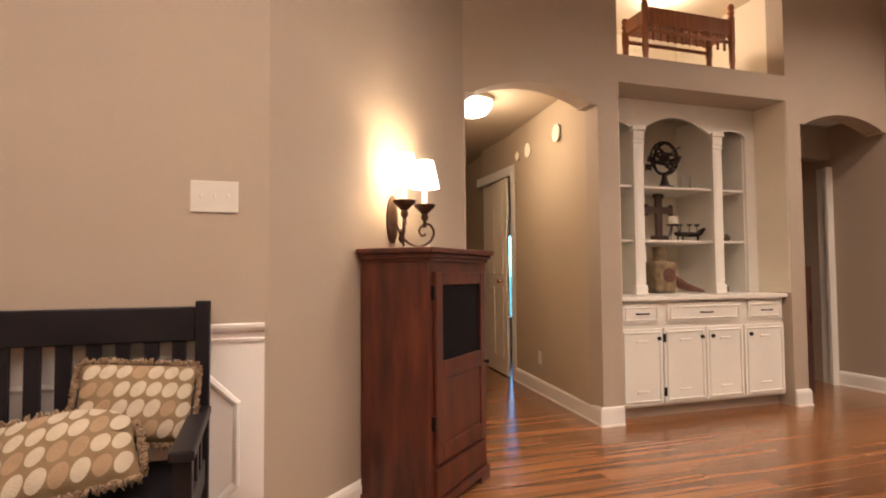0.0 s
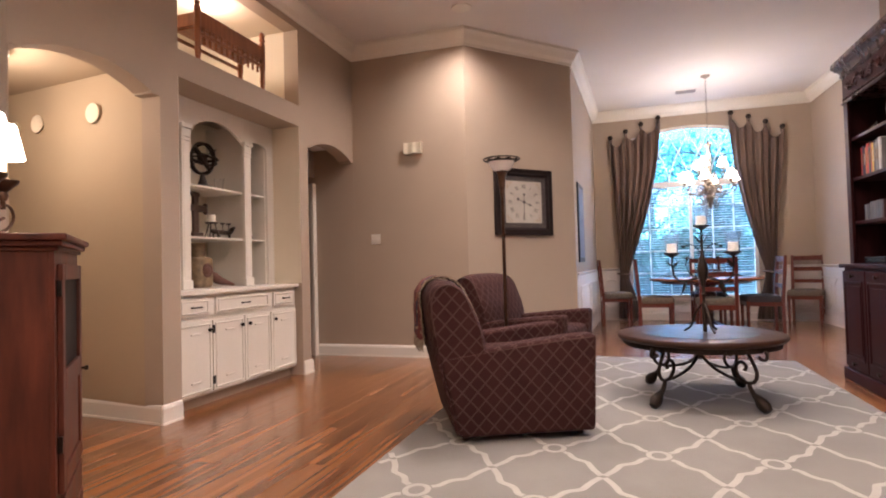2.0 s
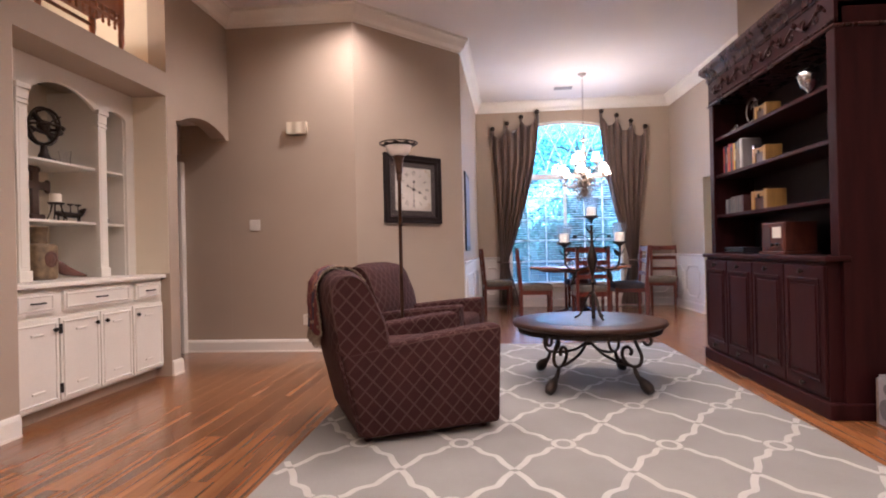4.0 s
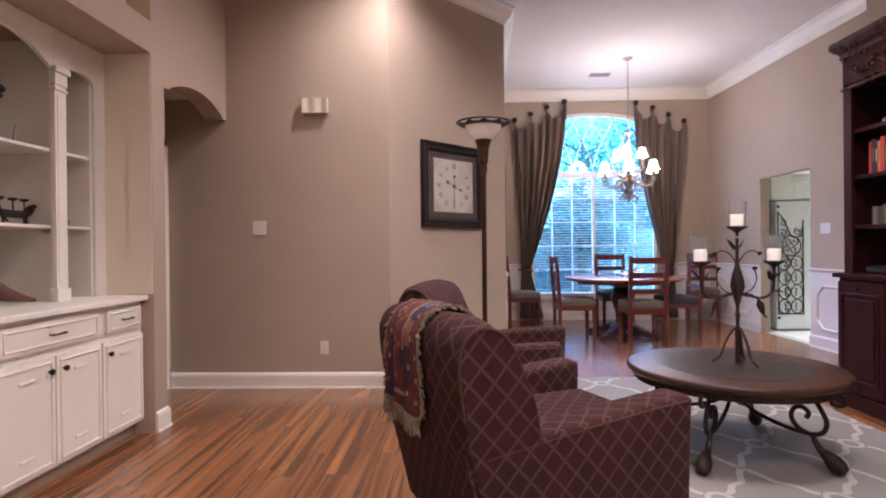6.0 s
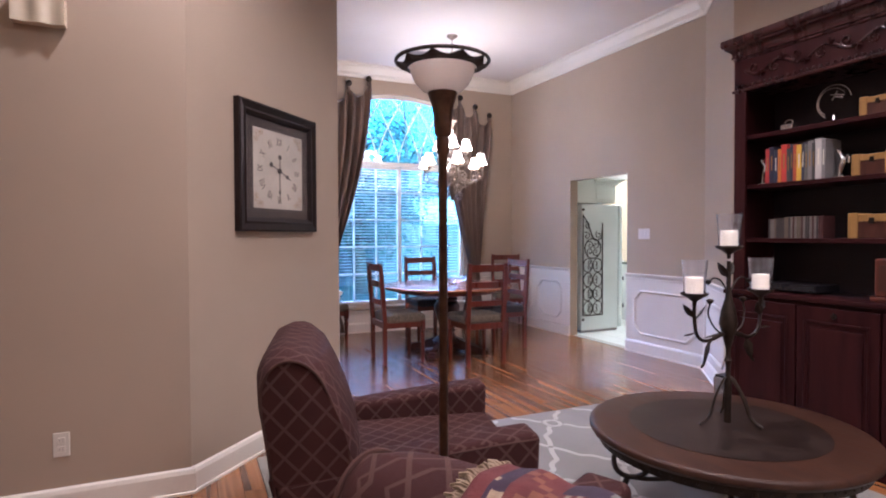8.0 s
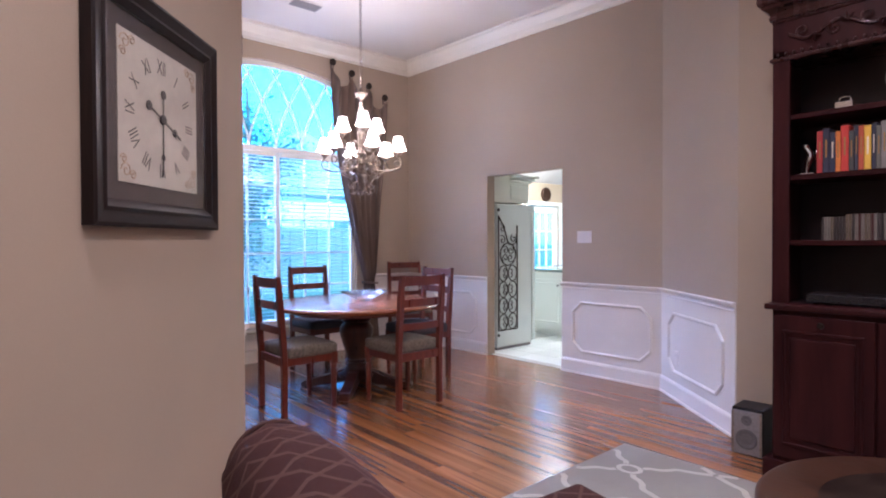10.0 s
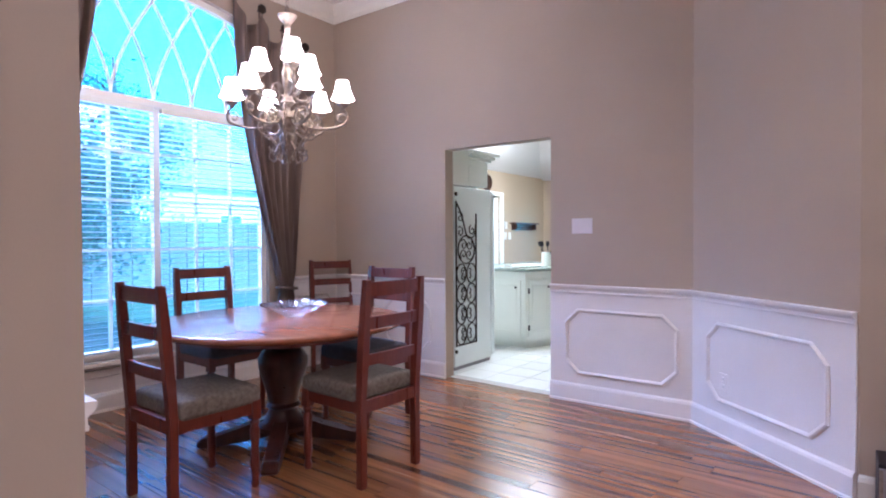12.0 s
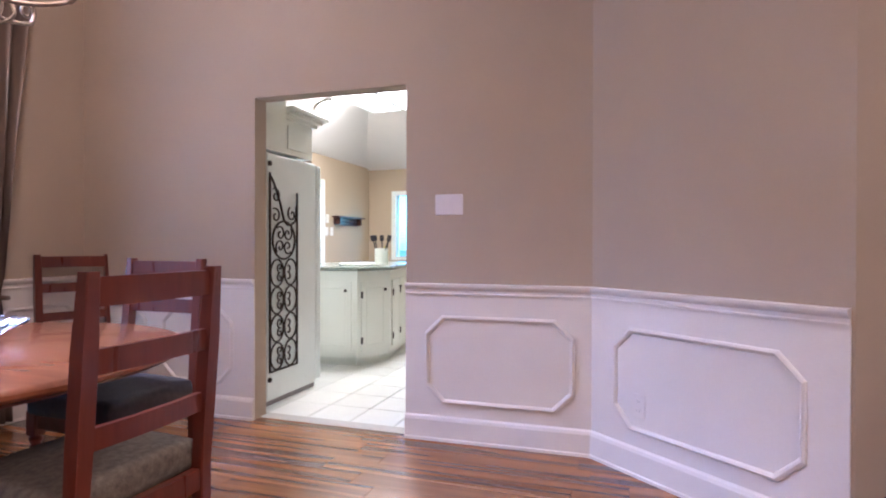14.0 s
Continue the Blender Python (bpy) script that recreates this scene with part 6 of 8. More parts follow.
def book(x, y, z, w, d, hgt, material, label, tilt=0.0):
    b = thing("book", pose(x, y, z, 0, tilt, 0), label, "book", "books on the shelf")
    bm = bmesh.new()
    box(bm, -w / 2, w / 2, d - 0.006, d, 0, hgt, bev=0.003, seg=1)
    for s in (-1, 1):
        box(bm, s * w / 2 - 0.0015, s * w / 2 + 0.0015, 0, d, 0, hgt)
    part("cover", bm, material, b)
    part("pages", bx(-w / 2 + 0.002, w / 2 - 0.002, 0.004, d - 0.006, 0.003, hgt - 0.005), PAGE, b)
    part("title_bar", bx(-w * 0.12, w * 0.12, d - 0.0004, d + 0.0012, hgt * 0.35, hgt * 0.75), BRASSW if rb.random() < 0.6 else PAGE, b)


x = 5.24
names = ["red", "navy", "dark blue", "orange", "red", "black", "rust", "yellow", "black", "grey-brown", "dark grey", "pale grey"]
for i, w, hgt in ((0, 0.026, 0.225), (1, 0.030, 0.235), (2, 0.026, 0.215), (3, 0.022, 0.215), (4, 0.034, 0.24), (8, 0.022, 0.21), (5, 0.018, 0.235), (6, 0.022, 0.23), (7, 0.030, 0.225), (5, 0.018, 0.235), (9, 0.020, 0.22), (10, 0.024, 0.24), (8, 0.018, 0.225), (11, 0.038, 0.245), (10, 0.020, 0.235)):
    x -= w / 2 + 0.001
    book(x, -0.49, 1.67, w, 0.15, hgt, BOOKM[i], "%s hardback book standing on the shelf" % names[i])
    x -= w / 2
for sx, lab in ((5.30, "silver figurine bookend"), (x - 0.05, "silver horse-shaped bookend")):
    be = thing("bookend", pose(sx, -0.41, 1.67), lab + " beside the books", "bookend", "bookends")
    part("base", bx(-0.035, 0.035, -0.04, 0.04, 0, 0.012, bev=0.003), CHROME, be)
    bm = bmesh.new()
    tube(bm, smooth_line([(0.01, 0, 0.012), (0.0, 0, 0.07), (-0.012, 0, 0.11), (0.01, 0, 0.15), (0.012, 0, 0.175)]), [0.012, 0.013, 0.014, 0.015, 0.016, 0.018, 0.02, 0.021, 0.022, 0.022, 0.022, 0.021, 0.02, 0.019, 0.018, 0.017, 0.016, 0.016, 0.017, 0.018, 0.019, 0.019, 0.017, 0.013, 0.006], 10)
    tube(bm, smooth_line([(-0.015, 0, 0.11), (-0.04, 0, 0.13), (-0.045, 0, 0.085)]), 0.008, 8)
    part("figure", bm, CHROME, be, smooth=True)
CASES = [mat("disc_case", c, tuple(v * 1.4 for v in c), 0.3, 0, 20, 0.02) for c in ((0.035, 0.03, 0.03), (0.10, 0.08, 0.06), (0.05, 0.02, 0.02), (0.13, 0.12, 0.11))]
for i in range(26):
    cx = 5.21 - i * 0.0135
    o = tagged(part("disc_case", bx(-0.006, 0.006, 0, 0.12, 0, 0.124 + (0.012 if i > 7 else 0), bev=0.001, seg=1), CASES[rb.randrange(4)], m=pose(cx, -0.46, 1.31)), "thin plastic disc case standing on the shelf", "disc case", "disc cases")
for bxx, z, sc_ in ((4.66, 1.31, 1.0), (4.67, 1.67, 0.85), (4.65, 2.005, 0.75)):
    tb = thing("wooden_box", pose(bxx - 0.06, -0.42, z) @ Matrix.Diagonal((sc_, sc_, sc_, 1)), "golden wooden box with dark panel and clasp", "box", "golden wooden boxes")
    part("panel", bx(-0.12, 0.12, -0.06, 0.072, 0.0, 0.13, bev=0.003), DARKW, tb, "dark front panel")
    for a, b in ((-0.127, -0.075), (0.075, 0.127)):
        part("band", bx(a, b, -0.067, 0.08, 0.0, 0.145, bev=0.004), BRASSW, tb)
    part("lid_rail", bx(-0.075, 0.075, -0.067, 0.078, 0.095, 0.137, bev=0.004), BRASSW, tb)
    part("clasp", bx(-0.014, 0.014, 0.078, 0.086, 0.085, 0.118, bev=0.003), HARDW, tb, "dark clasp")
tl = thing("trinket_box", pose(5.13, -0.41, 2.005), "small silver trinket box with a handle", "box")
part("body", bx(-0.04, 0.04, -0.03, 0.03, 0, 0.04, bev=0.004), CHROME, tl)
part("handle", bar(smooth_line([(-0.025, 0, 0.04), (-0.02, 0, 0.065), (0.02, 0, 0.065), (0.025, 0, 0.04)]), 0.004, 6), CHROME, tl)
cr = thing("orrery", pose(4.86, -0.42, 2.005), "silver crescent ornament with tiny planets", "ornament")
part("foot", turned([(0.035, 0), (0.03, 0.01), (0.01, 0.02), (0.006, 0.05)], 14), CHROME, cr)
part("crescent", bar(spiral((0, 0, 0.13), 0.10, 0.10, -60, 170, 24), 0.0035, 6), PEWTER, cr)
part("crescent", bar(spiral((0.01, 0, 0.13), 0.082, 0.082, -60, 150, 24), 0.003, 6), PEWTER, cr)
for a, b in (((-0.06, 0, 0.16), (0.02, 0, 0.175)), ((-0.02, 0, 0.19), (0.01, 0, 0.14)), ((-0.05, 0, 0.145), (0.0, 0, 0.16))):
    part("rod", bar([a, b], 0.004, 6), PEWTER, cr)
gob = thing("silver_pitcher", pose(4.05, -0.44, 2.005), "silver footed pitcher on the top shelf", "pitcher")
part("body", turned([(0.05, 0), (0.045, 0.01), (0.015, 0.03), (0.02, 0.06), (0.06, 0.10), (0.075, 0.16), (0.06, 0.20), (0.05, 0.21), (0, 0.20)], 18), CHROME, gob, smooth=True)
part("handle", bar(smooth_line([(0.05, 0, 0.20), (0.12, 0, 0.19), (0.11, 0, 0.12), (0.06, 0, 0.10)]), 0.006, 6), CHROME, gob)
dv = thing("disc_player", pose(5.10, -0.47, 0.962), "slim black disc player on the bookcase ledge", "disc player")
part("case", bx(-0.19, 0.19, -0.12, 0.12, 0.008, 0.055, bev=0.004), BLACKW, dv)
part("front_strip", bx(-0.185, 0.185, 0.12, 0.123, 0.015, 0.048), mat("gloss_black", (0.01, 0.01, 0.012), (0.015, 0.015, 0.02), 0.1), dv)
for a in (-0.15, 0.15):
    for b in (-0.09, 0.09):
        part("foot", turned([(0.014, 0), (0.014, 0.009), (0, 0.009)], 8, (a, b, 0)), BLACKW, dv)
rd = thing("radio", pose(4.42, -0.47, 0.962), "reddish wooden table radio with a cloth grille", "radio")
part("case", bx(-0.17, 0.17, -0.11, 0.12, 0.02, 0.235, bev=0.012), HUTCHW, rd)
part("base", bx(-0.185, 0.185, -0.12, 0.132, 0.0, 0.022, bev=0.005), HUTCHW, rd)
part("grille", bx(0.03, 0.145, 0.12, 0.124, 0.055, 0.20), DARKW, rd, "dark cloth grille")
part("dial", bx(-0.13, -0.01, 0.12, 0.125, 0.12, 0.20), WAX, rd, "pale tuning dial")
for x in (-0.11, -0.03):
    knob(rd, (x, 0.12, 0.07), 0.014, (0, 1, 0))
for x_, lab in ((5.635, "small grey loudspeaker on the floor beside the bookcase"), (3.38, "grey loudspeaker on the floor at the bookcase end")):
    sp = thing("loudspeaker", pose(x_, -0.545, 0, 0, 0, 3), lab, "loudspeaker", "loudspeakers")
    part("cabinet", bx(-0.088, 0.088, -0.12, 0.085, 0.0, 0.285, bev=0.006), BLACKW if x_ > 5 else GREYM, sp)
    part("baffle", bx(-0.086, 0.086, 0.085, 0.096, 0.004, 0.27, bev=0.004), GREYM, sp, "grey front baffle")
    part("woofer", turned([(0.062, 0), (0.062, 0.004), (0.052, 0.005), (0.02, -0.004), (0, 0.002)], 22, m=pose(0, 0.097, 0.10, -90, 0, 0)), CONE, sp)
    part("tweeter", turned([(0.03, 0), (0.03, 0.004), (0.012, 0.002), (0, 0.006)], 16, m=pose(0, 0.097, 0.215, -90, 0, 0)), CONE, sp)
    for s in (-1, 1):
        part("side_trim", bx(min(s * 0.086, s * 0.072), max(s * 0.086, s * 0.072), 0.096, 0.101, 0.01, 0.265, bev=0.002), PEWTER, sp)
sm, _ = frame_of(A0, A1)
outlet(sm @ pose(8.66, 0, 0.40), "ivory wall outlet with a black plug beside the bookcase")
pg = thing("power_cord", sm @ pose(8.66, 0.012, 0.42), "black power cord plugged into the outlet", "cord")
part("plug", bx(-0.014, 0.014, -0.002, 0.04, -0.04, 0.0, bev=0.004), BLACKW, pg)
part("cable", bar(smooth_line([(0, 0.035, -0.02), (0.03, 0.05, 0.06), (-0.02, 0.04, 0.15), (-0.12, 0.02, 0.14)]), 0.005, 6), BLACKW, pg)

# ---- foyer bench with pillows ----
fb = thing("bench", pose(-0.17, 3.0, 0), "black slat-back wooden bench against the wainscot", "bench")
BL = 0.68
for s in (-1, 1):
    part("back_post", bx(s * BL - 0.024, s * BL + 0.024, 0.245, 0.29, 0.0, 0.985, bev=0.005), BLACKW, fb)
    part("front_leg", bx(s * BL - 0.024, s * BL + 0.024, -0.27, -0.225, 0.0, 0.595, bev=0.005), BLACKW, fb)
    part("armrest", bx(s * BL - 0.032, s * BL + 0.032, -0.29, 0.25, 0.595, 0.622, bev=0.006), BLACKW, fb)
    part("side_rail", bx(s * BL - 0.014, s * BL + 0.014, -0.225, 0.245, 0.36, 0.44, bev=0.004), BLACKW, fb)
    for y in (-0.1, 0.05, 0.16):
        part("side_slat", bx(s * BL - 0.009, s * BL + 0.009, y - 0.022, y + 0.022, 0.44, 0.595), BLACKW, fb)
part("top_rail", bx(-BL + 0.024, BL - 0.024, 0.252, 0.282, 0.845, 0.965, bev=0.006), BLACKW, fb)
part("lower_rail", bx(-BL + 0.024, BL - 0.024, 0.252, 0.282, 0.50, 0.56, bev=0.004), BLACKW, fb)
for k in range(15):
    x = -BL + 0.075 + k * (2 * BL - 0.15) / 14
    part("slat", bx(x - 0.023, x + 0.023, 0.259, 0.275, 0.56, 0.845), BLACKW, fb)
part("seat", bx(-BL + 0.024, BL - 0.024, -0.28, 0.25, 0.425, 0.45, bev=0.008), BLACKW, fb)
part("apron", bx(-BL + 0.024, BL - 0.024, -0.262, -0.24, 0.34, 0.425), BLACKW, fb)
OLIVE = mat("tan_pillow_cloth", (0.20, 0.130, 0.065), (0.26, 0.172, 0.092), 0.9, 0, 20, 0.4, fine=300)
DOTA = mat("cream_dot_cloth", (0.44, 0.36, 0.26), (0.52, 0.44, 0.33), 0.9, 0, 20, 0.4, fine=300)
DOTB = mat("ochre_dot_cloth", (0.31, 0.205, 0.115), (0.37, 0.25, 0.145), 0.9, 0, 20, 0.4, fine=300)


def pillow(m, label, seed):
    pw = thing("throw_pillow", m, label, "pillow", "dotted pillows")
    r = random.Random(seed)
    W, H, T = 0.19, 0.135, 0.07

    def bulge(u, v):
        return T * (max(0.0, 1 - u * u) * max(0.0, 1 - v * v)) ** 0.42
    bm = bmesh.new()
    n = 16
    for s in (1, -1):
        g = [[bm.verts.new((W * (-1 + 2 * i / n) * (1 - 0.05 * (1 - abs(-1 + 2 * j / n))), s * -bulge(-1 + 2 * i / n, -1 + 2 * j / n), H * (-1 + 2 * j / n))) for j in range(n + 1)] for i in range(n + 1)]
        for i in range(n):
            for j in range(n):
                bm.faces.new((g[i][j], g[i + 1][j], g[i + 1][j + 1], g[i][j + 1]))
    bmesh.ops.remove_doubles(bm, verts=bm.verts, dist=0.0005)
    part("cover", bm, OLIVE, pw, smooth=True)
    for i in range(7):
        for j in range(4):
            cx, cz = -0.153 + i * 0.051, -0.097 + j * 0.064
            kk = r.random()
            bm = bmesh.new()
            rx, rz = 0.0215 + 0.003 * r.random(), 0.026 + 0.004 * r.random()
            rings = []
            for t in (1.0, 0.62, 0.55, 0.0) if kk > 0.65 else (1.0, 0.5, 0.0):
                ring = []
                for a in range(18):
                    x, z = cx + rx * t * math.cos(a * math.pi / 9) + 0.35 * rz * t * math.sin(a * math.pi / 9), cz + rz * t * math.sin(a * math.pi / 9)
                    ring.append(bm.verts.new((x, -bulge(min(1, abs(x / W)), min(1, abs(z / H))) - 0.0012, z)))
                rings.append(ring)
            for a, b in zip(rings, rings[1:]):
                for q in range(18):
                    try:
                        bm.faces.new((a[q], a[(q + 1) % 18], b[(q + 1) % 18], b[q]))
                    except ValueError:
                        pass
            bmesh.ops.remove_doubles(bm, verts=bm.verts, dist=0.0004)
            part("dot", bm, DOTB if kk > 0.65 else DOTA, pw, smooth=True)
    bm = bmesh.new()
    for k in range(900):
        t = r.random() * 4
        e, f = int(t), t - int(t)
        q = [(-1 + 2 * f, -1), (1, -1 + 2 * f), (1 - 2 * f, 1), (-1, 1 - 2 * f)][e]
        o = [(0, -1), (1, 0), (0, 1), (-1, 0)][e]
        b0 = Vector((q[0] * W, r.uniform(-0.012, 0.012), q[1] * H))
        d = Vector((o[0] + r.uniform(-0.5, 0.5), r.uniform(-0.9, 0.7), o[1] + r.uniform(-0.5, 0.5))).normalized() * r.uniform(0.014, 0.026)
        tube(bm, [b0, b0 + d * 0.6 + Vector((0, r.uniform(-0.006, 0.006), 0)), b0 + d], [0.0035, 0.004, 0.002], 4)
    tagged(part("fringe", bm, FRINGE, pw, "shaggy tan fringe"), kind="stuff")


pillow(pose(0.33, 3.13, 0.67, -26, 6, 8) @ Matrix.Diagonal((0.88, 0.9, 0.92, 1)), "tan pillow with cream dots leaning on the bench back", 1)
pillow(pose(0.165, 3.0, 0.565, -50, -8, 10), "tan pillow with cream dots lying on the bench seat", 2)

# ---- dining area ----


def ladder_chair():
    """A ladder-back dining chair that faces -y, with turned front legs and a stuffed seat."""
    c = thing("dining_chair", Matrix.Identity(4), "cherry-stained ladder-back dining chair with a tweed seat", "chair", "dining chairs")
    W, D = 0.205, 0.21

    def leg_back(s):
        bm = bmesh.new()
        pts = [(0.0, 0.0), (0.0, 0.45), (0.012, 0.62), (0.030, 0.85), (0.045, 1.05)]
        rings = []
        for i, (dy, z) in enumerate(pts):
            h = 0.021 if z < 0.9 else 0.018
            rings.append([bm.verts.new((s * W + a * h, D + dy + b * h, z)) for a, b in ((-1, -1), (1, -1), (1, 1), (-1, 1))])
        for a, b in zip(rings, rings[1:]):
            for k in range(4):
                bm.faces.new((a[k], a[(k + 1) % 4], b[(k + 1) % 4], b[k]))
        bm.faces.new(rings[0][::-1])
        bm.faces.new(rings[-1])
        bmesh.ops.bevel(bm, geom=[e for e in bm.edges if abs(e.verts[0].co.z - e.verts[1].co.z) > 0.05], offset=0.004, segments=1, affect="EDGES")
        return bm
    for s in (-1, 1):
        part("back_leg", leg_back(s), CHAIRW, c)
        part("front_leg", turned([(0.016, 0.0), (0.022, 0.02), (0.016, 0.05), (0.024, 0.10), (0.020, 0.20), (0.026, 0.29), (0.018, 0.31), (0.027, 0.33), (0.018, 0.345)], 14, (s * W, -D, 0)), CHAIRW, c, smooth=True)
        part("leg_block", bx(s * W - 0.024, s * W + 0.024, -D - 0.024, -D + 0.024, 0.345, 0.445, bev=0.003), CHAIRW, c)
        part("side_rail", bx(s * W - 0.014, s * W + 0.014, -D + 0.024, D - 0.021, 0.375, 0.44, bev=0.003), CHAIRW, c)
    part("front_rail", bx(-W + 0.024, W - 0.024, -D - 0.014, -D + 0.014, 0.375, 0.44, bev=0.003), CHAIRW, c)
    part("back_rail", bx(-W + 0.021, W - 0.021, D - 0.014, D + 0.014, 0.375, 0.44, bev=0.003), CHAIRW, c)
    for z, hgt, dy in ((0.965, 0.072, 0.036), (0.80, 0.062, 0.024), (0.615, 0.055, 0.008)):
        bm = bmesh.new()
        n = 10
        cutsx = [-W + 0.018 + (2 * W - 0.036) * i / n for i in range(n + 1)]
        rings = []
        for x in cutsx:
            bow = 0.012 * (1 - (x / W) ** 2)
            rings.append([bm.verts.new((x, D + dy + bow + a, z + b)) for a, b in ((-0.009, 0), (0.009, 0), (0.009, hgt), (-0.009, hgt))])
        for a, b in zip(rings, rings[1:]):
            for k in range(4):
                bm.faces.new((a[k], a[(k + 1) % 4], b[(k + 1) % 4], b[k]))
        bm.faces.new(rings[0][::-1])
        bm.faces.new(rings[-1])
        part("slat", bm, CHAIRW, c)
    bm = bmesh.new()
    vs = box(bm, -W - 0.026, W + 0.026, -D - 0.030, D - 0.022, 0.425, 0.515, bev=0.028, seg=4)
    bmesh.ops.subdivide_edges(bm, edges=[e for e in bm.edges if e.calc_length() > 0.2], cuts=5, use_grid_fill=True)
    for v in bm.verts:
        if v.co.z > 0.50:
            v.co.z += 0.022 * math.cos(v.co.x / (W + 0.03) * 1.5) * math.cos(v.co.y / (D + 0.03) * 1.5)
    part("seat", bm, SEATF, c, "olive-grey tweed stuffed seat", True)
    return c


dc = ladder_chair()
for m in (pose(9.56, 0.285, 0, 0, 0, -90), pose(9.86, -1.14, 0, 0, 0, -112), pose(8.60, -0.27, 0, 0, 0, 180), pose(7.975, 0.385, 0, 0, 0, 90), pose(9.52, 1.66, 0, 0, 0, 6)):
    seated = copy_thing(dc, m)
    # two backlit chairs take the darker cloth in place of real shade
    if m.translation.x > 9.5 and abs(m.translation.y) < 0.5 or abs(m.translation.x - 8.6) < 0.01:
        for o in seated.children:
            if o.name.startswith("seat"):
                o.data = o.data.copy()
                o.data.materials[0] = SEAT_SHADED
                tagged(o, "stuffed seat in a darker, shaded copy of the tweed")
dc.matrix_world = pose(8.42, 1.11, 0)

tb_ = thing("dining_table", pose(8.62, 0.43, 0), "round cherry dining table on a heavy turned pedestal", "dining table")
part("tabletop", turned([(0.0, 0.725), (0.70, 0.725), (0.735, 0.735), (0.752, 0.748), (0.752, 0.758), (0.742, 0.768), (0.728, 0.772), (0.0, 0.7725)], 72), TABLEW, tb_, smooth=True)
part("apron", turned([(0.56, 0.69), (0.58, 0.69), (0.58, 0.726), (0.56, 0.726)], 72), CHAIRW, tb_, smooth=True)
part("pedestal", turned([(0.16, 0.10), (0.17, 0.13), (0.12, 0.155), (0.095, 0.19), (0.085, 0.22), (0.105, 0.24), (0.09, 0.26), (0.10, 0.32), (0.125, 0.40), (0.148, 0.48), (0.15, 0.53), (0.125, 0.57), (0.105, 0.585), (0.135, 0.605), (0.11, 0.625), (0.15, 0.65), (0.15, 0.70), (0, 0.726)], 28), DARKW, tb_, smooth=True)
part("cross_brace", bx(-0.5, 0.5, -0.04, 0.04, 0.68, 0.724, m=pose(0, 0, 0, 0, 0, 45)), CHAIRW, tb_)
for k in range(4):
    a = 45 + 90 * k
    bm = bmesh.new()
    prism(bm, [(0.08, 0.05), (0.20, 0.035), (0.36, 0.012), (0.44, 0.0), (0.50, 0.0), (0.51, 0.03), (0.47, 0.06), (0.42, 0.055), (0.36, 0.08), (0.26, 0.11), (0.16, 0.15), (0.08, 0.17)], 0.09, pose(0, 0, 0, 0, 0, a) @ pose(0, 0.045, 0, 90, 0, 0))
    bmesh.ops.bevel(bm, geom=list(bm.edges), offset=0.008, segments=1, affect="EDGES")
    part("foot", bm, DARKW, tb_)
bw = bmesh.new()
nn = 144
prof = [(0.055, 0.0), (0.06, 0.006), (0.075, 0.02), (0.13, 0.045), (0.18, 0.07), (0.205, 0.078), (0.20, 0.083), (0.17, 0.074), (0.12, 0.05), (0.07, 0.027), (0.0, 0.022)]
rings = []
for r, z in prof:
    rings.append([bw.verts.new(((r * (1 + (0.022 * math.cos(24 * a) if r > 0.1 else 0))) * math.cos(a), (r * (1 + (0.022 * math.cos(24 * a) if r > 0.1 else 0))) * math.sin(a), z + (0.005 * math.cos(24 * a) if r > 0.1 else 0))) for a in [2 * math.pi * k / nn for k in range(nn)]])
for a, b in zip(rings, rings[1:]):
    for k in range(nn):
        bw.faces.new((a[k], a[(k + 1) % nn], b[(k + 1) % nn], b[k]))
bw.faces.new(rings[0])
bw.faces.new(rings[-1])
CUTG = glass("cut_crystal", (0.95, 0.97, 1.0), 0.03)
bo = tagged(part("glass_bowl", bw, CUTG, m=pose(8.60, 0.36, 0.7735)), "wide cut-glass bowl on the dining table", "bowl")
bo.visible_shadow = False


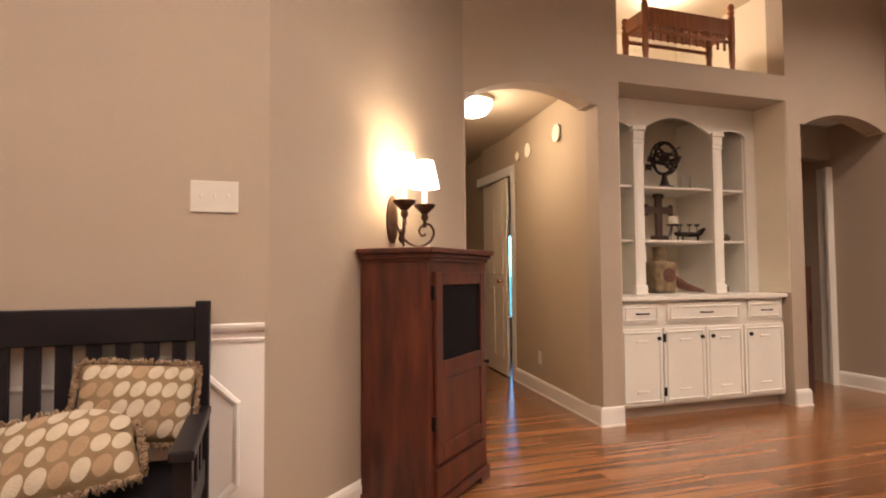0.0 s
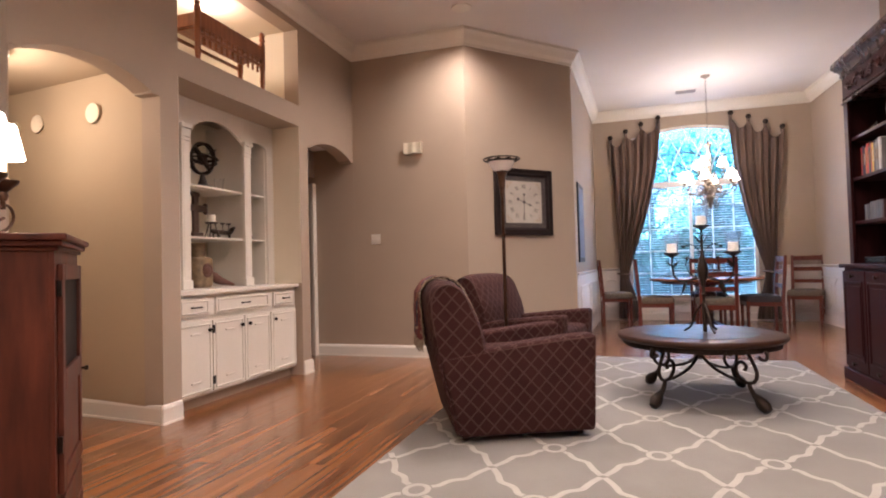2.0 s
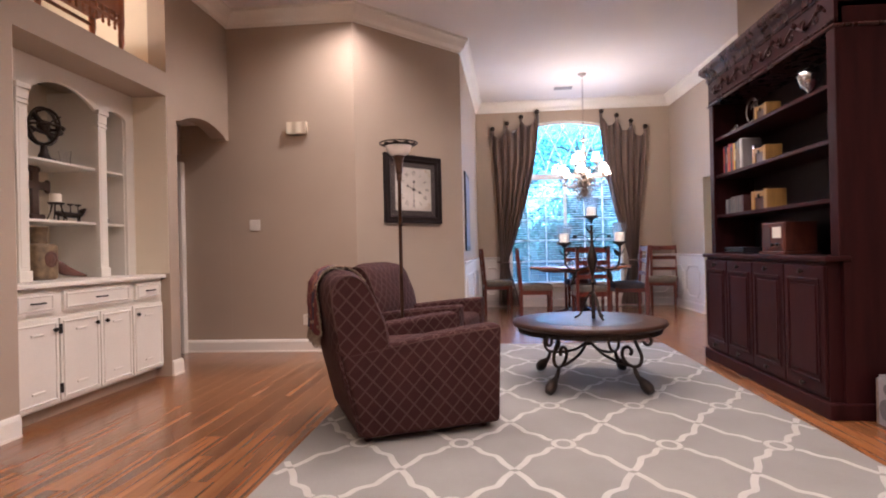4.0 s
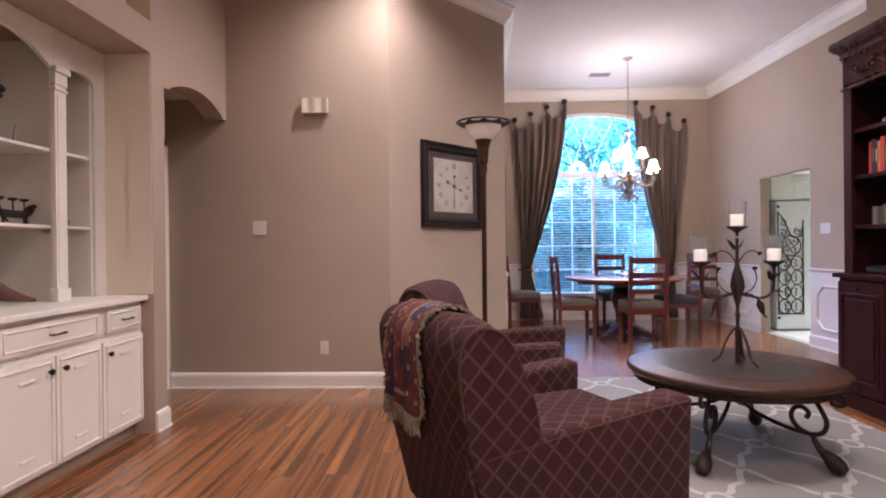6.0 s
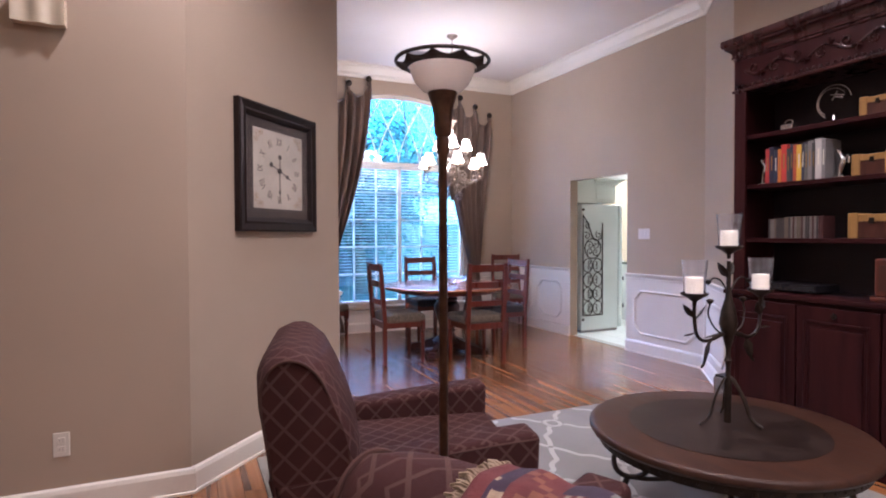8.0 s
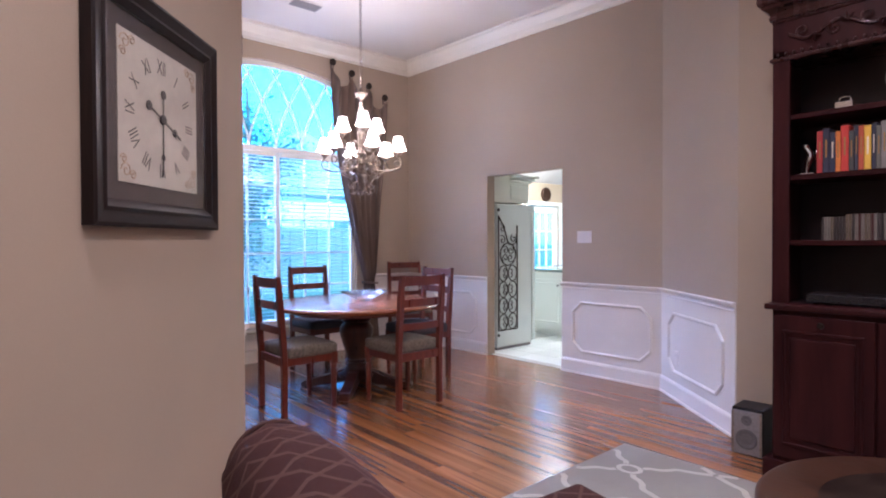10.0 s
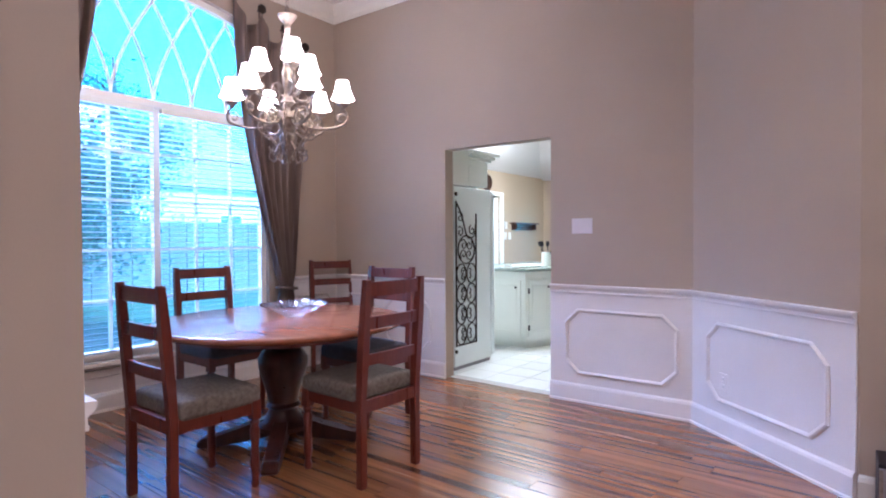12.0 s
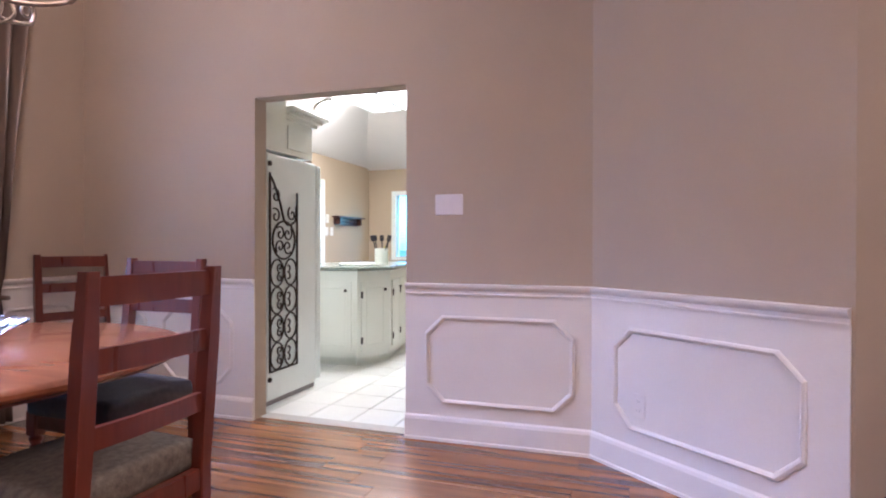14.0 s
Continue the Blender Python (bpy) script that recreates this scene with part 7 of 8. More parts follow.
def chandelier():
    c = thing("chandelier", pose(8.70, 0.315, 0), "antique pewter scrolled chandelier with lit white shades", "chandelier")
    part("canopy", turned([(0.0, CEIL), (0.065, CEIL), (0.062, CEIL - 0.015), (0.03, CEIL - 0.03), (0.012, CEIL - 0.045), (0.0, CEIL - 0.045)], 20), PEWTER, c, smooth=True)
    z = CEIL - 0.05
    n = 0
    while z > 2.72:
        m = pose(0, 0, z, 0, 0, 90 * (n % 2))
        part("chain_link", bar([m @ Vector((0.011 * math.cos(a), 0, -0.02 + 0.024 * math.sin(a))) for a in [k * math.pi / 5 for k in range(11)]], 0.003, 4), PEWTER, c)
        z -= 0.038
        n += 1
    col = [(0.0, 1.735), (0.016, 1.745), (0.012, 1.77), (0.03, 1.80), (0.042, 1.845), (0.055, 1.90), (0.05, 1.915), (0.035, 1.93), (0.05, 1.97), (0.075, 2.02), (0.06, 2.06), (0.035, 2.09), (0.05, 2.12), (0.03, 2.15), (0.018, 2.19), (0.03, 2.24), (0.034, 2.31), (0.024, 2.36), (0.034, 2.42), (0.045, 2.46), (0.03, 2.50), (0.015, 2.56), (0.02, 2.62), (0.055, 2.66), (0.06, 2.675), (0.02, 2.69), (0.012, 2.73)]
    part("column", turned(col, 18), PEWTER, c, smooth=True)
    Z = Vector((0, 0, 1))

    def light(u, r, z, zin, low):
        a = part("arm", bar(smooth_line([u * 0.05 + Z * zin, u * (r * 0.35) + Z * (zin - low), u * (r * 0.7) + Z * (z - 0.14), u * (r * 1.02) + Z * (z - 0.11), u * (r * 1.08) + Z * (z - 0.055), u * r + Z * (z - 0.01)]), 0.0085, 8), PEWTER, c, smooth=True)
        part("scroll", bar(spiral(u * (r * 0.97) + Z * (z - 0.075), 0.045, 0.010, -70, 330, 22, (u, Z)), 0.0065, 6), PEWTER, a)
        part("scroll", bar(spiral(u * (r * 0.45) + Z * (zin - low + 0.055), 0.055, 0.012, -90, -440, 22, (u, Z)), 0.0065, 6), PEWTER, a)
        p = u * r
        part("bobeche", turned([(0.010, -0.02), (0.014, -0.006), (0.030, 0.008), (0.042, 0.02), (0.038, 0.023), (0, 0.016)], 14, (p.x, p.y, z)), PEWTER, a, smooth=True)
        part("candle_tube", turned([(0.012, 0.015), (0.012, 0.075), (0, 0.075)], 10, (p.x, p.y, z)), WAX, a)
        part("shade", turned([(0.076, 0.05), (0.064, 0.075), (0.050, 0.115), (0.038, 0.17), (0.0365, 0.17), (0.0485, 0.115), (0.0625, 0.075), (0.0745, 0.05)], 22, (p.x, p.y, z)), SHADE, a, "lit white fabric shade", True)
    for k in range(6):
        a = radians(60 * k + 44)
        light(Vector((math.cos(a), math.sin(a), 0)), 0.345, 2.10, 2.03, 0.06)
    for k in range(3):
        a = radians(120 * k + 34)
        light(Vector((math.cos(a), math.sin(a), 0)), 0.185, 2.30, 2.20, 0.04)
    for k in range(6):
        a = radians(60 * k + 14)
        u = Vector((math.cos(a), math.sin(a), 0))
        part("lower_scroll", bar(smooth_line([u * 0.04 + Z * 2.05, u * 0.13 + Z * 2.03, u * 0.155 + Z * 1.95, u * 0.10 + Z * 1.87, u * 0.075 + Z * 1.82, u * 0.11 + Z * 1.80, u * 0.125 + Z * 1.835]), 0.007, 6), PEWTER, c, smooth=True)
        part("upper_scroll", bar(spiral(u * 0.10 + Z * 2.05, 0.06, 0.012, -60, 380, 22, (u, Z)), 0.006, 6), PEWTER, c)
        part("outer_scroll", bar(smooth_line([u * 0.06 + Z * 1.93, u * 0.14 + Z * 1.90, u * 0.195 + Z * 1.945, u * 0.175 + Z * 1.995, u * 0.14 + Z * 1.985, u * 0.15 + Z * 1.955], 5), 0.006, 6), PEWTER, c, smooth=True)
        w = Vector((math.cos(a + 0.52), math.sin(a + 0.52), 0))
        part("drop_scroll", bar(smooth_line([w * 0.05 + Z * 1.87, w * 0.10 + Z * 1.83, w * 0.12 + Z * 1.775, w * 0.085 + Z * 1.75, w * 0.07 + Z * 1.78], 5), 0.0055, 6), PEWTER, c, smooth=True)
        for r0_, z0_, r1_, z1_ in ((0.05, 2.06, 0.15, 2.10), (0.04, 2.16, 0.10, 2.24)):
            bm = bmesh.new()
            leaf_blade(bm, w * r0_ + Z * z0_, w * r1_ + Z * z1_, 0.019)
            part("cast_leaf", bm, PEWTER, c).modifiers.new("thickness", "SOLIDIFY").thickness = 0.003


chandelier()
# ceiling register
vt = thing("ceiling_vent", pose(9.39, 0.51, CEIL), "white ceiling air register", "air vent")
part("frame", bx(-0.09, 0.09, -0.17, 0.17, -0.008, -0.001, bev=0.003), CEILP, vt)
for k in range(7):
    part("slat", bx(-0.07 + k * 0.022, -0.058 + k * 0.022, -0.145, 0.145, -0.016, -0.008), GREYM, vt)


def curtain(name, knobs, tie_y, sway, label):
    """A panel hung by loops from stepped knobs, gathered by a tie and falling to the floor."""
    cu = thing(name, pose(10.22, 0, 0), label, "curtain", "window curtains")
    bm = bmesh.new()
    ny, nz = 96, 34
    ys = sorted(k[0] for k in knobs)
    y0, y1 = ys[0] - 0.03, ys[-1] + 0.03
    kk = sorted(knobs)
    tie, g = 0.80, []

    def top(y):
        for (a, za), (b, zb) in zip(kk, kk[1:]):
            if a <= y <= b:
                t = (y - a) / (b - a)
                return za + (zb - za) * t - 0.055 - 0.16 * math.sin(math.pi * t) ** 0.8
        return (kk[0][1] if y < kk[0][0] else kk[-1][1]) - 0.055
    for i in range(ny + 1):
        u = i / ny
        ytop = y0 + (y1 - y0) * u
        zt = top(ytop)
        col = []
        for j in range(nz + 1):
            v = j / nz
            z = zt + (0.03 - zt) * v
            k = min(1.0, max(0.0, (zt - z) / (zt - tie))) if z > tie else 1.0
            pin = k ** 1.45 if z > tie else 1.0 - 0.35 * min(1, (tie - z) / 0.7)
            half = 0.065
            yt = tie_y + (u - 0.5) * 2 * half
            y = ytop * (1 - pin) + yt * pin + (0.03 * sway * math.sin(math.pi * k) if z > tie else 0)
            amp = 0.014 + 0.030 * (1 - abs(2 * k - 1) * 0.4) if z > tie else 0.03
            if abs(z - tie) < 0.06:
                amp *= 0.4
            x = -0.075 - amp * math.sin(u * 2 * math.pi * 7 + 0.7 * math.sin(5 * v + u * 3)) - 0.006 * math.sin(u * 61 + v * 9)
            col.append(bm.verts.new((x, y, z)))
        g.append(col)
    for i in range(ny):
        for j in range(nz):
            bm.faces.new((g[i][j], g[i + 1][j], g[i + 1][j + 1], g[i][j + 1]))
    cl = part("cloth", bm, CURT, cu, "", True)
    sol = cl.modifiers.new("thickness", "SOLIDIFY")
    sol.thickness = 0.004
    part("tie_band", bar([(-0.075 + 0.065 * math.cos(a), tie_y + 0.105 * math.sin(a), tie + 0.01 * math.sin(a)) for a in [k * math.pi / 10 for k in range(21)]], 0.014, 8), CURT, cu)
    for y, z in knobs:
        ft = part("knob", turned([(0.030, 0.055), (0.042, 0.062), (0.040, 0.074), (0.02, 0.086), (0, 0.088)], 18, m=pose(0, y, z, 0, -90, 0)), IRON, cu, "round bronze wall knob", True)
        part("rod", turned([(0.009, 0), (0.009, 0.06), (0, 0.06)], 10, m=pose(0, y, z, 0, -90, 0)), IRON, ft)
        part("loop", bar([(-0.045, y - 0.012, z - 0.09), (-0.045, y - 0.018, z), (-0.045, y, z + 0.018), (-0.045, y + 0.018, z), (-0.045, y + 0.012, z - 0.09)], 0.007, 6, 1.8), CURT, cu)


curtain("curtain", [(-0.24, 3.43), (-0.50, 3.345), (-0.745, 3.235), (-0.985, 3.13)], -0.735, 1.0, "bronze taffeta curtain hung from knobs and tied back")
curtain("curtain", [(0.88, 3.465), (1.16, 3.385), (1.415, 3.28), (1.67, 3.19)], 1.52, -1.0, "bronze taffeta curtain hung from stepped knobs and tied back")

pic = thing("framed_picture", frame_of(B0, B1)[0] @ pose(2.55, 0, 1.55), "tall dark-framed picture on the dining wall", "picture")
part("frame", bx(-0.33, 0.33, 0.0, 0.018, -0.52, 0.52, bev=0.004), BLACKW, pic)
part("canvas", bx(-0.27, 0.27, 0.018, 0.021, -0.46, 0.46), mat("blue_grey_canvas", (0.10, 0.11, 0.17), (0.22, 0.22, 0.28), 0.5, 0, 6, 0.1), pic)

# ---- kitchen ----
fr = thing("refrigerator", pose(9.27, -2.06, 0), "white refrigerator seen from its side", "refrigerator")
part("body", bx(-0.37, 0.37, -0.28, 0.35, 0.03, 1.755, bev=0.012), FRIDGE, fr)
part("door", bx(-0.37, 0.37, -0.355, -0.292, 0.05, 1.745, bev=0.012), FRIDGE, fr)
part("kick_plate", bx(-0.36, 0.36, -0.27, 0.34, 0.0, 0.03), GREYM, fr)
sg = thing("iron_scroll_panel", pose(8.898, -1.89, 0), "black wrought-iron scroll panel hung on the refrigerator side", "wall decor")
AX = ((0, 1, 0), (0, 0, 1))
y0, y1 = -0.165, 0.165
P = lambda y, z: Vector((-0.012, y, z))
for y, zt in ((y0, 1.50), (y1, 1.615)):
    part("upright", bar([P(y, 0.235), P(y, zt)], 0.008, 6), IRON, sg)
part("bottom_bar", bar([P(y0, 0.235), P(y1, 0.235)], 0.008, 6), IRON, sg)
part("top_sweep", bar(smooth_line([P(y1, 1.60), P(y1 - 0.05, 1.54), P(0.05, 1.42), P(0.0, 1.30), P(-0.06, 1.26), P(y0 + 0.02, 1.30), P(y0 + 0.01, 1.40)]), 0.008, 6), IRON, sg)
for k in range(4):
    z = 0.335 + k * 0.195
    for s in (-1, 1):
        part("oval", bar([P(s * 0.082 + 0.076 * math.cos(a), z + 0.094 * math.sin(a)) for a in [q * math.pi / 10 for q in range(21)]], 0.0065, 6), IRON, sg)
        part("scroll", bar(spiral(P(s * 0.05, z + 0.035), 0.035, 0.008, -90, 300 * s, 16, AX), 0.0055, 6), IRON, sg)
        part("scroll", bar(spiral(P(s * 0.05, z - 0.035), 0.035, 0.008, 90, -300 * s, 16, AX), 0.0055, 6), IRON, sg)
part("rosette_ring", bar([P(0.135 * math.cos(a), 1.15 + 0.135 * math.sin(a)) for a in [q * math.pi / 14 for q in range(29)]], 0.0075, 6), IRON, sg)
for a in (45, 135, 225, 315):
    part("rosette_scroll", bar(spiral(P(0.065 * math.cos(radians(a)), 1.15 + 0.065 * math.sin(radians(a))), 0.055, 0.01, a, a + 420, 20, AX), 0.006, 6), IRON, sg)
for s, z in ((1, 1.52), (-1, 1.40), (1, 1.38)):
    part("scroll", bar(spiral(P(s * 0.10, z - 0.06), 0.055, 0.01, 60, 60 + 400 * s, 20, AX), 0.006, 6), IRON, sg)
for z in (0.20, 1.70):
    kb = tagged(part("magnet", turned([(0.018, 0), (0.018, 0.012), (0, 0.016)], 12, m=pose(8.90, -1.735, z - 0.02, 0, -90, 0)), IRON), "round black magnet on the refrigerator", "magnet", "magnets")
uc = thing("wall_cabinet", pose(9.35, -1.98, 1.775), "white kitchen cabinet above the refrigerator", "cabinet")
part("body", bx(-0.45, 0.46, -0.30, 0.07, 0.0, 0.25), KWHITE, uc)
part("end_panel", bx(-0.47, 0.46, 0.071, 0.352, -0.005, 0.62), KWHITE, uc)
part("side_moulding", bx(-0.458, -0.449, -0.26, 0.03, 0.04, 0.21, bev=0.003, seg=1), KWHITE, uc)
for e_, z_ in ((0.02, 0.25), (0.05, 0.28), (0.085, 0.31)):
    part("cornice", bx(-0.45 - e_, 0.50, -0.33 - e_, 0.07, z_, z_ + 0.029, bev=0.006), KWHITE, uc)
for a, b in ((-0.44, -0.01), (0.01, 0.44)):
    bm = bmesh.new()
    raised_panel(bm, a, b, 0.015, 0.235, -0.32, 0.035, 0.006)
    part("door", bm, KWHITE, uc)


def island():
    """An angled kitchen counter block with doors on its faces."""
    it = thing("kitchen_counter", pose(0, 0, 0), "white angled kitchen base cabinet with a green stone top", "cabinet")
    pts = [(8.90, -3.05), (9.85, -3.0), (9.85, -4.9), (9.05, -4.9), (8.74, -3.42)]
    bm = bmesh.new()
    prism(bm, pts, 0.80, pose(0, 0, 0.08))
    part("body", bm, KWHITE, it)
    cen = Vector((9.4, -3.9))
    bm = bmesh.new()
    prism(bm, [tuple(cen + (Vector(p) - cen) * 0.93) for p in pts], 0.081, pose(0, 0, 0))
    part("toe_kick", bm, KWHITE, it)
    bm = bmesh.new()
    prism(bm, [tuple(cen + (Vector(p) - cen) * 1.05) for p in pts], 0.035, pose(0, 0, 0.88))
    bmesh.ops.bevel(bm, geom=list(bm.edges), offset=0.006, segments=1, affect="EDGES")
    part("countertop", bm, mat("grey_green_stone", (0.17, 0.20, 0.17), (0.26, 0.30, 0.26), 0.25, 0, 40, 0.02, fine=120), it, "grey-green stone countertop")
    for p, q, cuts_ in ((pts[1], pts[0], ((0.33, 0.90),)), (pts[0], pts[4], ((0.04, 0.36),)), (pts[4], pts[3], ((0.06, 0.40), (0.42, 0.80)))):
        m, ln = frame_of(q, p)
        m = m @ pose(ln, 0, 0, 0, 0, 180)
        for a, b in cuts_:
            bm = bmesh.new()
            raised_panel(bm, a, min(b, ln - 0.02), 0.14, 0.78, -0.018, 0.05, 0.005)
            bmesh.ops.transform(bm, matrix=m, verts=bm.verts)
            d = part("door", bm, KWHITE, it)
            knob(d, m @ Vector((min(b, ln - 0.02) - 0.05, -0.018, 0.70)), 0.014, (m.to_3x3() @ Vector((0, -1, 0))))
            for z in (0.24, 0.66):
                hb = bmesh.new()
                box(hb, a - 0.012, a + 0.006, -0.028, -0.018, z - 0.03, z + 0.03)
                bmesh.ops.transform(hb, matrix=m, verts=hb.verts)
                part("hinge", hb, HARDW, d)


island()
tw = tagged(part("folded_towel", bx(8.98, 9.22, -3.62, -3.28, 0.916, 0.94, bev=0.01), KWHITE), "folded white towel on the kitchen counter", "towel")
kc = thing("utensil_crock", pose(8.97, -3.72, 0.916), "white crock holding dark kitchen utensils", "crock")
part("crock", turned([(0.065, 0), (0.068, 0.01), (0.068, 0.17), (0.062, 0.17), (0.06, 0.02), (0, 0.02)], 20), KWHITE, kc, smooth=True)
for dx, dy, lean in ((-0.03, 0.0, -14), (0.02, 0.02, 10), (0.0, -0.03, 2), (0.03, -0.01, 18), (-0.01, 0.03, -22)):
    ut = part("utensil", bar([(dx, dy, 0.02), (dx + 0.30 * math.sin(radians(lean)) * 0.7, dy, 0.25)], 0.006, 6), BLACKW, kc)
    part("head", bx(-0.022, 0.022, -0.006, 0.006, 0, 0.06, bev=0.005, m=Matrix.Translation((dx + 0.21 * math.sin(radians(lean)), dy, 0.245)) @ pose(0, 0, 0, 0, lean, 0)), BLACKW, ut)
oil = thing("soap_bottle", pose(9.02, -3.92, 0.916), "yellow-green plastic soap bottle", "bottle")
part("body", turned([(0.035, 0), (0.035, 0.12), (0.015, 0.16), (0.012, 0.19), (0, 0.19)], 14), mat("yellow_green_soap", (0.45, 0.42, 0.05), (0.5, 0.48, 0.08), 0.3), oil, smooth=True)
ks = thing("peg_shelf", pose(10.30, -5.42, 1.43) @ Matrix.Diagonal((1, 1.2, 1, 1)), "small dark wooden wall shelf with pegs", "shelf")
part("board", bx(-0.11, -0.002, -0.32, 0.32, 0.06, 0.08, bev=0.004), DARKW, ks)
part("backboard", bx(-0.02, -0.002, -0.28, 0.28, -0.04, 0.06, bev=0.003), DARKW, ks)
for y in (-0.25, 0.25):
    part("bracket", bx(-0.09, -0.02, y - 0.012, y + 0.012, -0.03, 0.06, bev=0.004), DARKW, ks)
for y in (-0.15, -0.05, 0.05, 0.15):
    part("peg", bar([(-0.02, y, 0.0), (-0.07, y, 0.01)], 0.008, 8), DARKW, ks)
wc = thing("kitchen_clock", pose(10.295, -4.37, 2.085), "small round dark-rimmed wall clock in the kitchen", "clock")
part("rim", turned([(0.10, 0), (0.12, 0.005), (0.12, 0.03), (0.10, 0.04), (0.09, 0.03)], 24, m=pose(0, 0, 0, 0, -90, 0)), BRONZE, wc, smooth=True)
part("dial", turned([(0, 0.02), (0.092, 0.02), (0.092, 0.024), (0, 0.024)], 24, m=pose(0, 0, 0, 0, -90, 0)), CF, wc)
for y, z, nm in ((-4.91, 1.465, "thermostat"), (-4.89, 1.30, "light_switch"), (-5.02, 1.30, "light_switch")):
    w_ = thing(nm, pose(10.298, y, z), "small white wall control in the kitchen", "switch")
    part("plate", bx(-0.012, 0, -0.035, 0.035, -0.055, 0.055, bev=0.003), PLASTIC, w_)
    part("toggle", bx(-0.02, -0.012, -0.006, 0.006, -0.01, 0.01), PLASTIC, w_)
gd = thing("glazed_door", pose(10.34, -4.35, 0) @ Matrix.Diagonal((1, 1.02, 0.945, 1)), "white kitchen door with blue-lit glass panes", "door")
for a in ((-0.37, -0.27, 0, 2.0), (0.27, 0.37, 0, 2.0), (-0.27, 0.27, 1.88, 2.0), (-0.27, 0.27, 0, 0.25)):
    part("rail", bx(-0.02, 0.02, *a, bev=0.003), KWHITE, gd)
for y in (-0.09, 0.09):
    part("muntin", bx(-0.014, 0.014, y - 0.012, y + 0.012, 0.25, 1.88), KWHITE, gd)
for z in (0.58, 0.90, 1.22, 1.55):
    part("muntin", bx(-0.0142, 0.0142, -0.27, 0.27, z - 0.012, z + 0.012), KWHITE, gd)
part("pane", bx(-0.003, 0.003, -0.27, 0.27, 0.25, 1.88), CLEAR, gd).visible_shadow = False
for a in ((-4.82, -4.74, 0, 1.96), (-3.96, -3.88, 0, 1.96), (-4.74, -3.96, 1.90, 1.96)):
    slab("door_casing", 10.275, 10.30, *a, KWHITE, "white kitchen door casing", "door casing")
kb_ = thing("window_blind", pose(9.475, -6.17, 0.95), "blue-lit slat blind in the kitchen window", "blind")
for i in range(13):
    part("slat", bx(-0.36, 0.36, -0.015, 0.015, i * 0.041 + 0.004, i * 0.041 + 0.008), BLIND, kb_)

for a in ((9.03, 9.10, 0.90, 1.92), (9.85, 9.92, 0.90, 1.92), (9.10, 9.85, 1.86, 1.92), (9.10, 9.85, 0.90, 0.95)):
    slab("window_casing", a[0], a[1], -6.15, -6.128, a[2], a[3], KWHITE, "white kitchen window casing", "window casing")

# ---- garden outside the tall window ----
rg = random.Random(21)
for k in range(44):
    y = -9 + k * 0.42
    if k == 0:
        fence = thing("fence", pose(19.0, 0, -0.15), "weathered grey board fence at the end of the lawn", "fence")
    part("board", bx(-0.015, 0.015, y, y + 0.405, 0.0, 1.85 + rg.uniform(-0.02, 0.02)), FENCEW, fence)
for z in (0.4, 1.5):
    part("rail", bx(0.015, 0.06, -9, 9.5, z, z + 0.09), FENCEW, fence)
hs_ = thing("house", pose(27, -9.5, -0.15), "pale sided neighbour house beyond the fence", "house")
part("wall", bx(0, 8, -4, 6.5, 0, 3.6), SIDING, hs_)
for k in range(20):
    part("siding_board", bx(-0.03, 0.0, -4, 6.5, k * 0.18, k * 0.18 + 0.165), SIDING, hs_)
bm = bmesh.new()
prism(bm, [(-4.5, 3.5), (7.0, 3.5), (7.0, 3.7), (1.25, 6.2), (-4.5, 3.7)], 9, pose(-0.5, 0, 0) @ Matrix(((0, 0, 1, 0), (1, 0, 0, 0), (0, 1, 0, 0), (0, 0, 0, 1))))
part("roof", bm, ROOF, hs_)
for y in (-1.5, 2.6):
    wv = part("window", bx(-0.06, 0.0, y, y + 1.1, 1.0, 2.5), WHITE, hs_)
    part("pane", bx(-0.07, -0.06, y + 0.08, y + 1.02, 1.08, 2.42), mat("dark_pane", (0.03, 0.05, 0.06), (0.05, 0.07, 0.09), 0.1), wv)


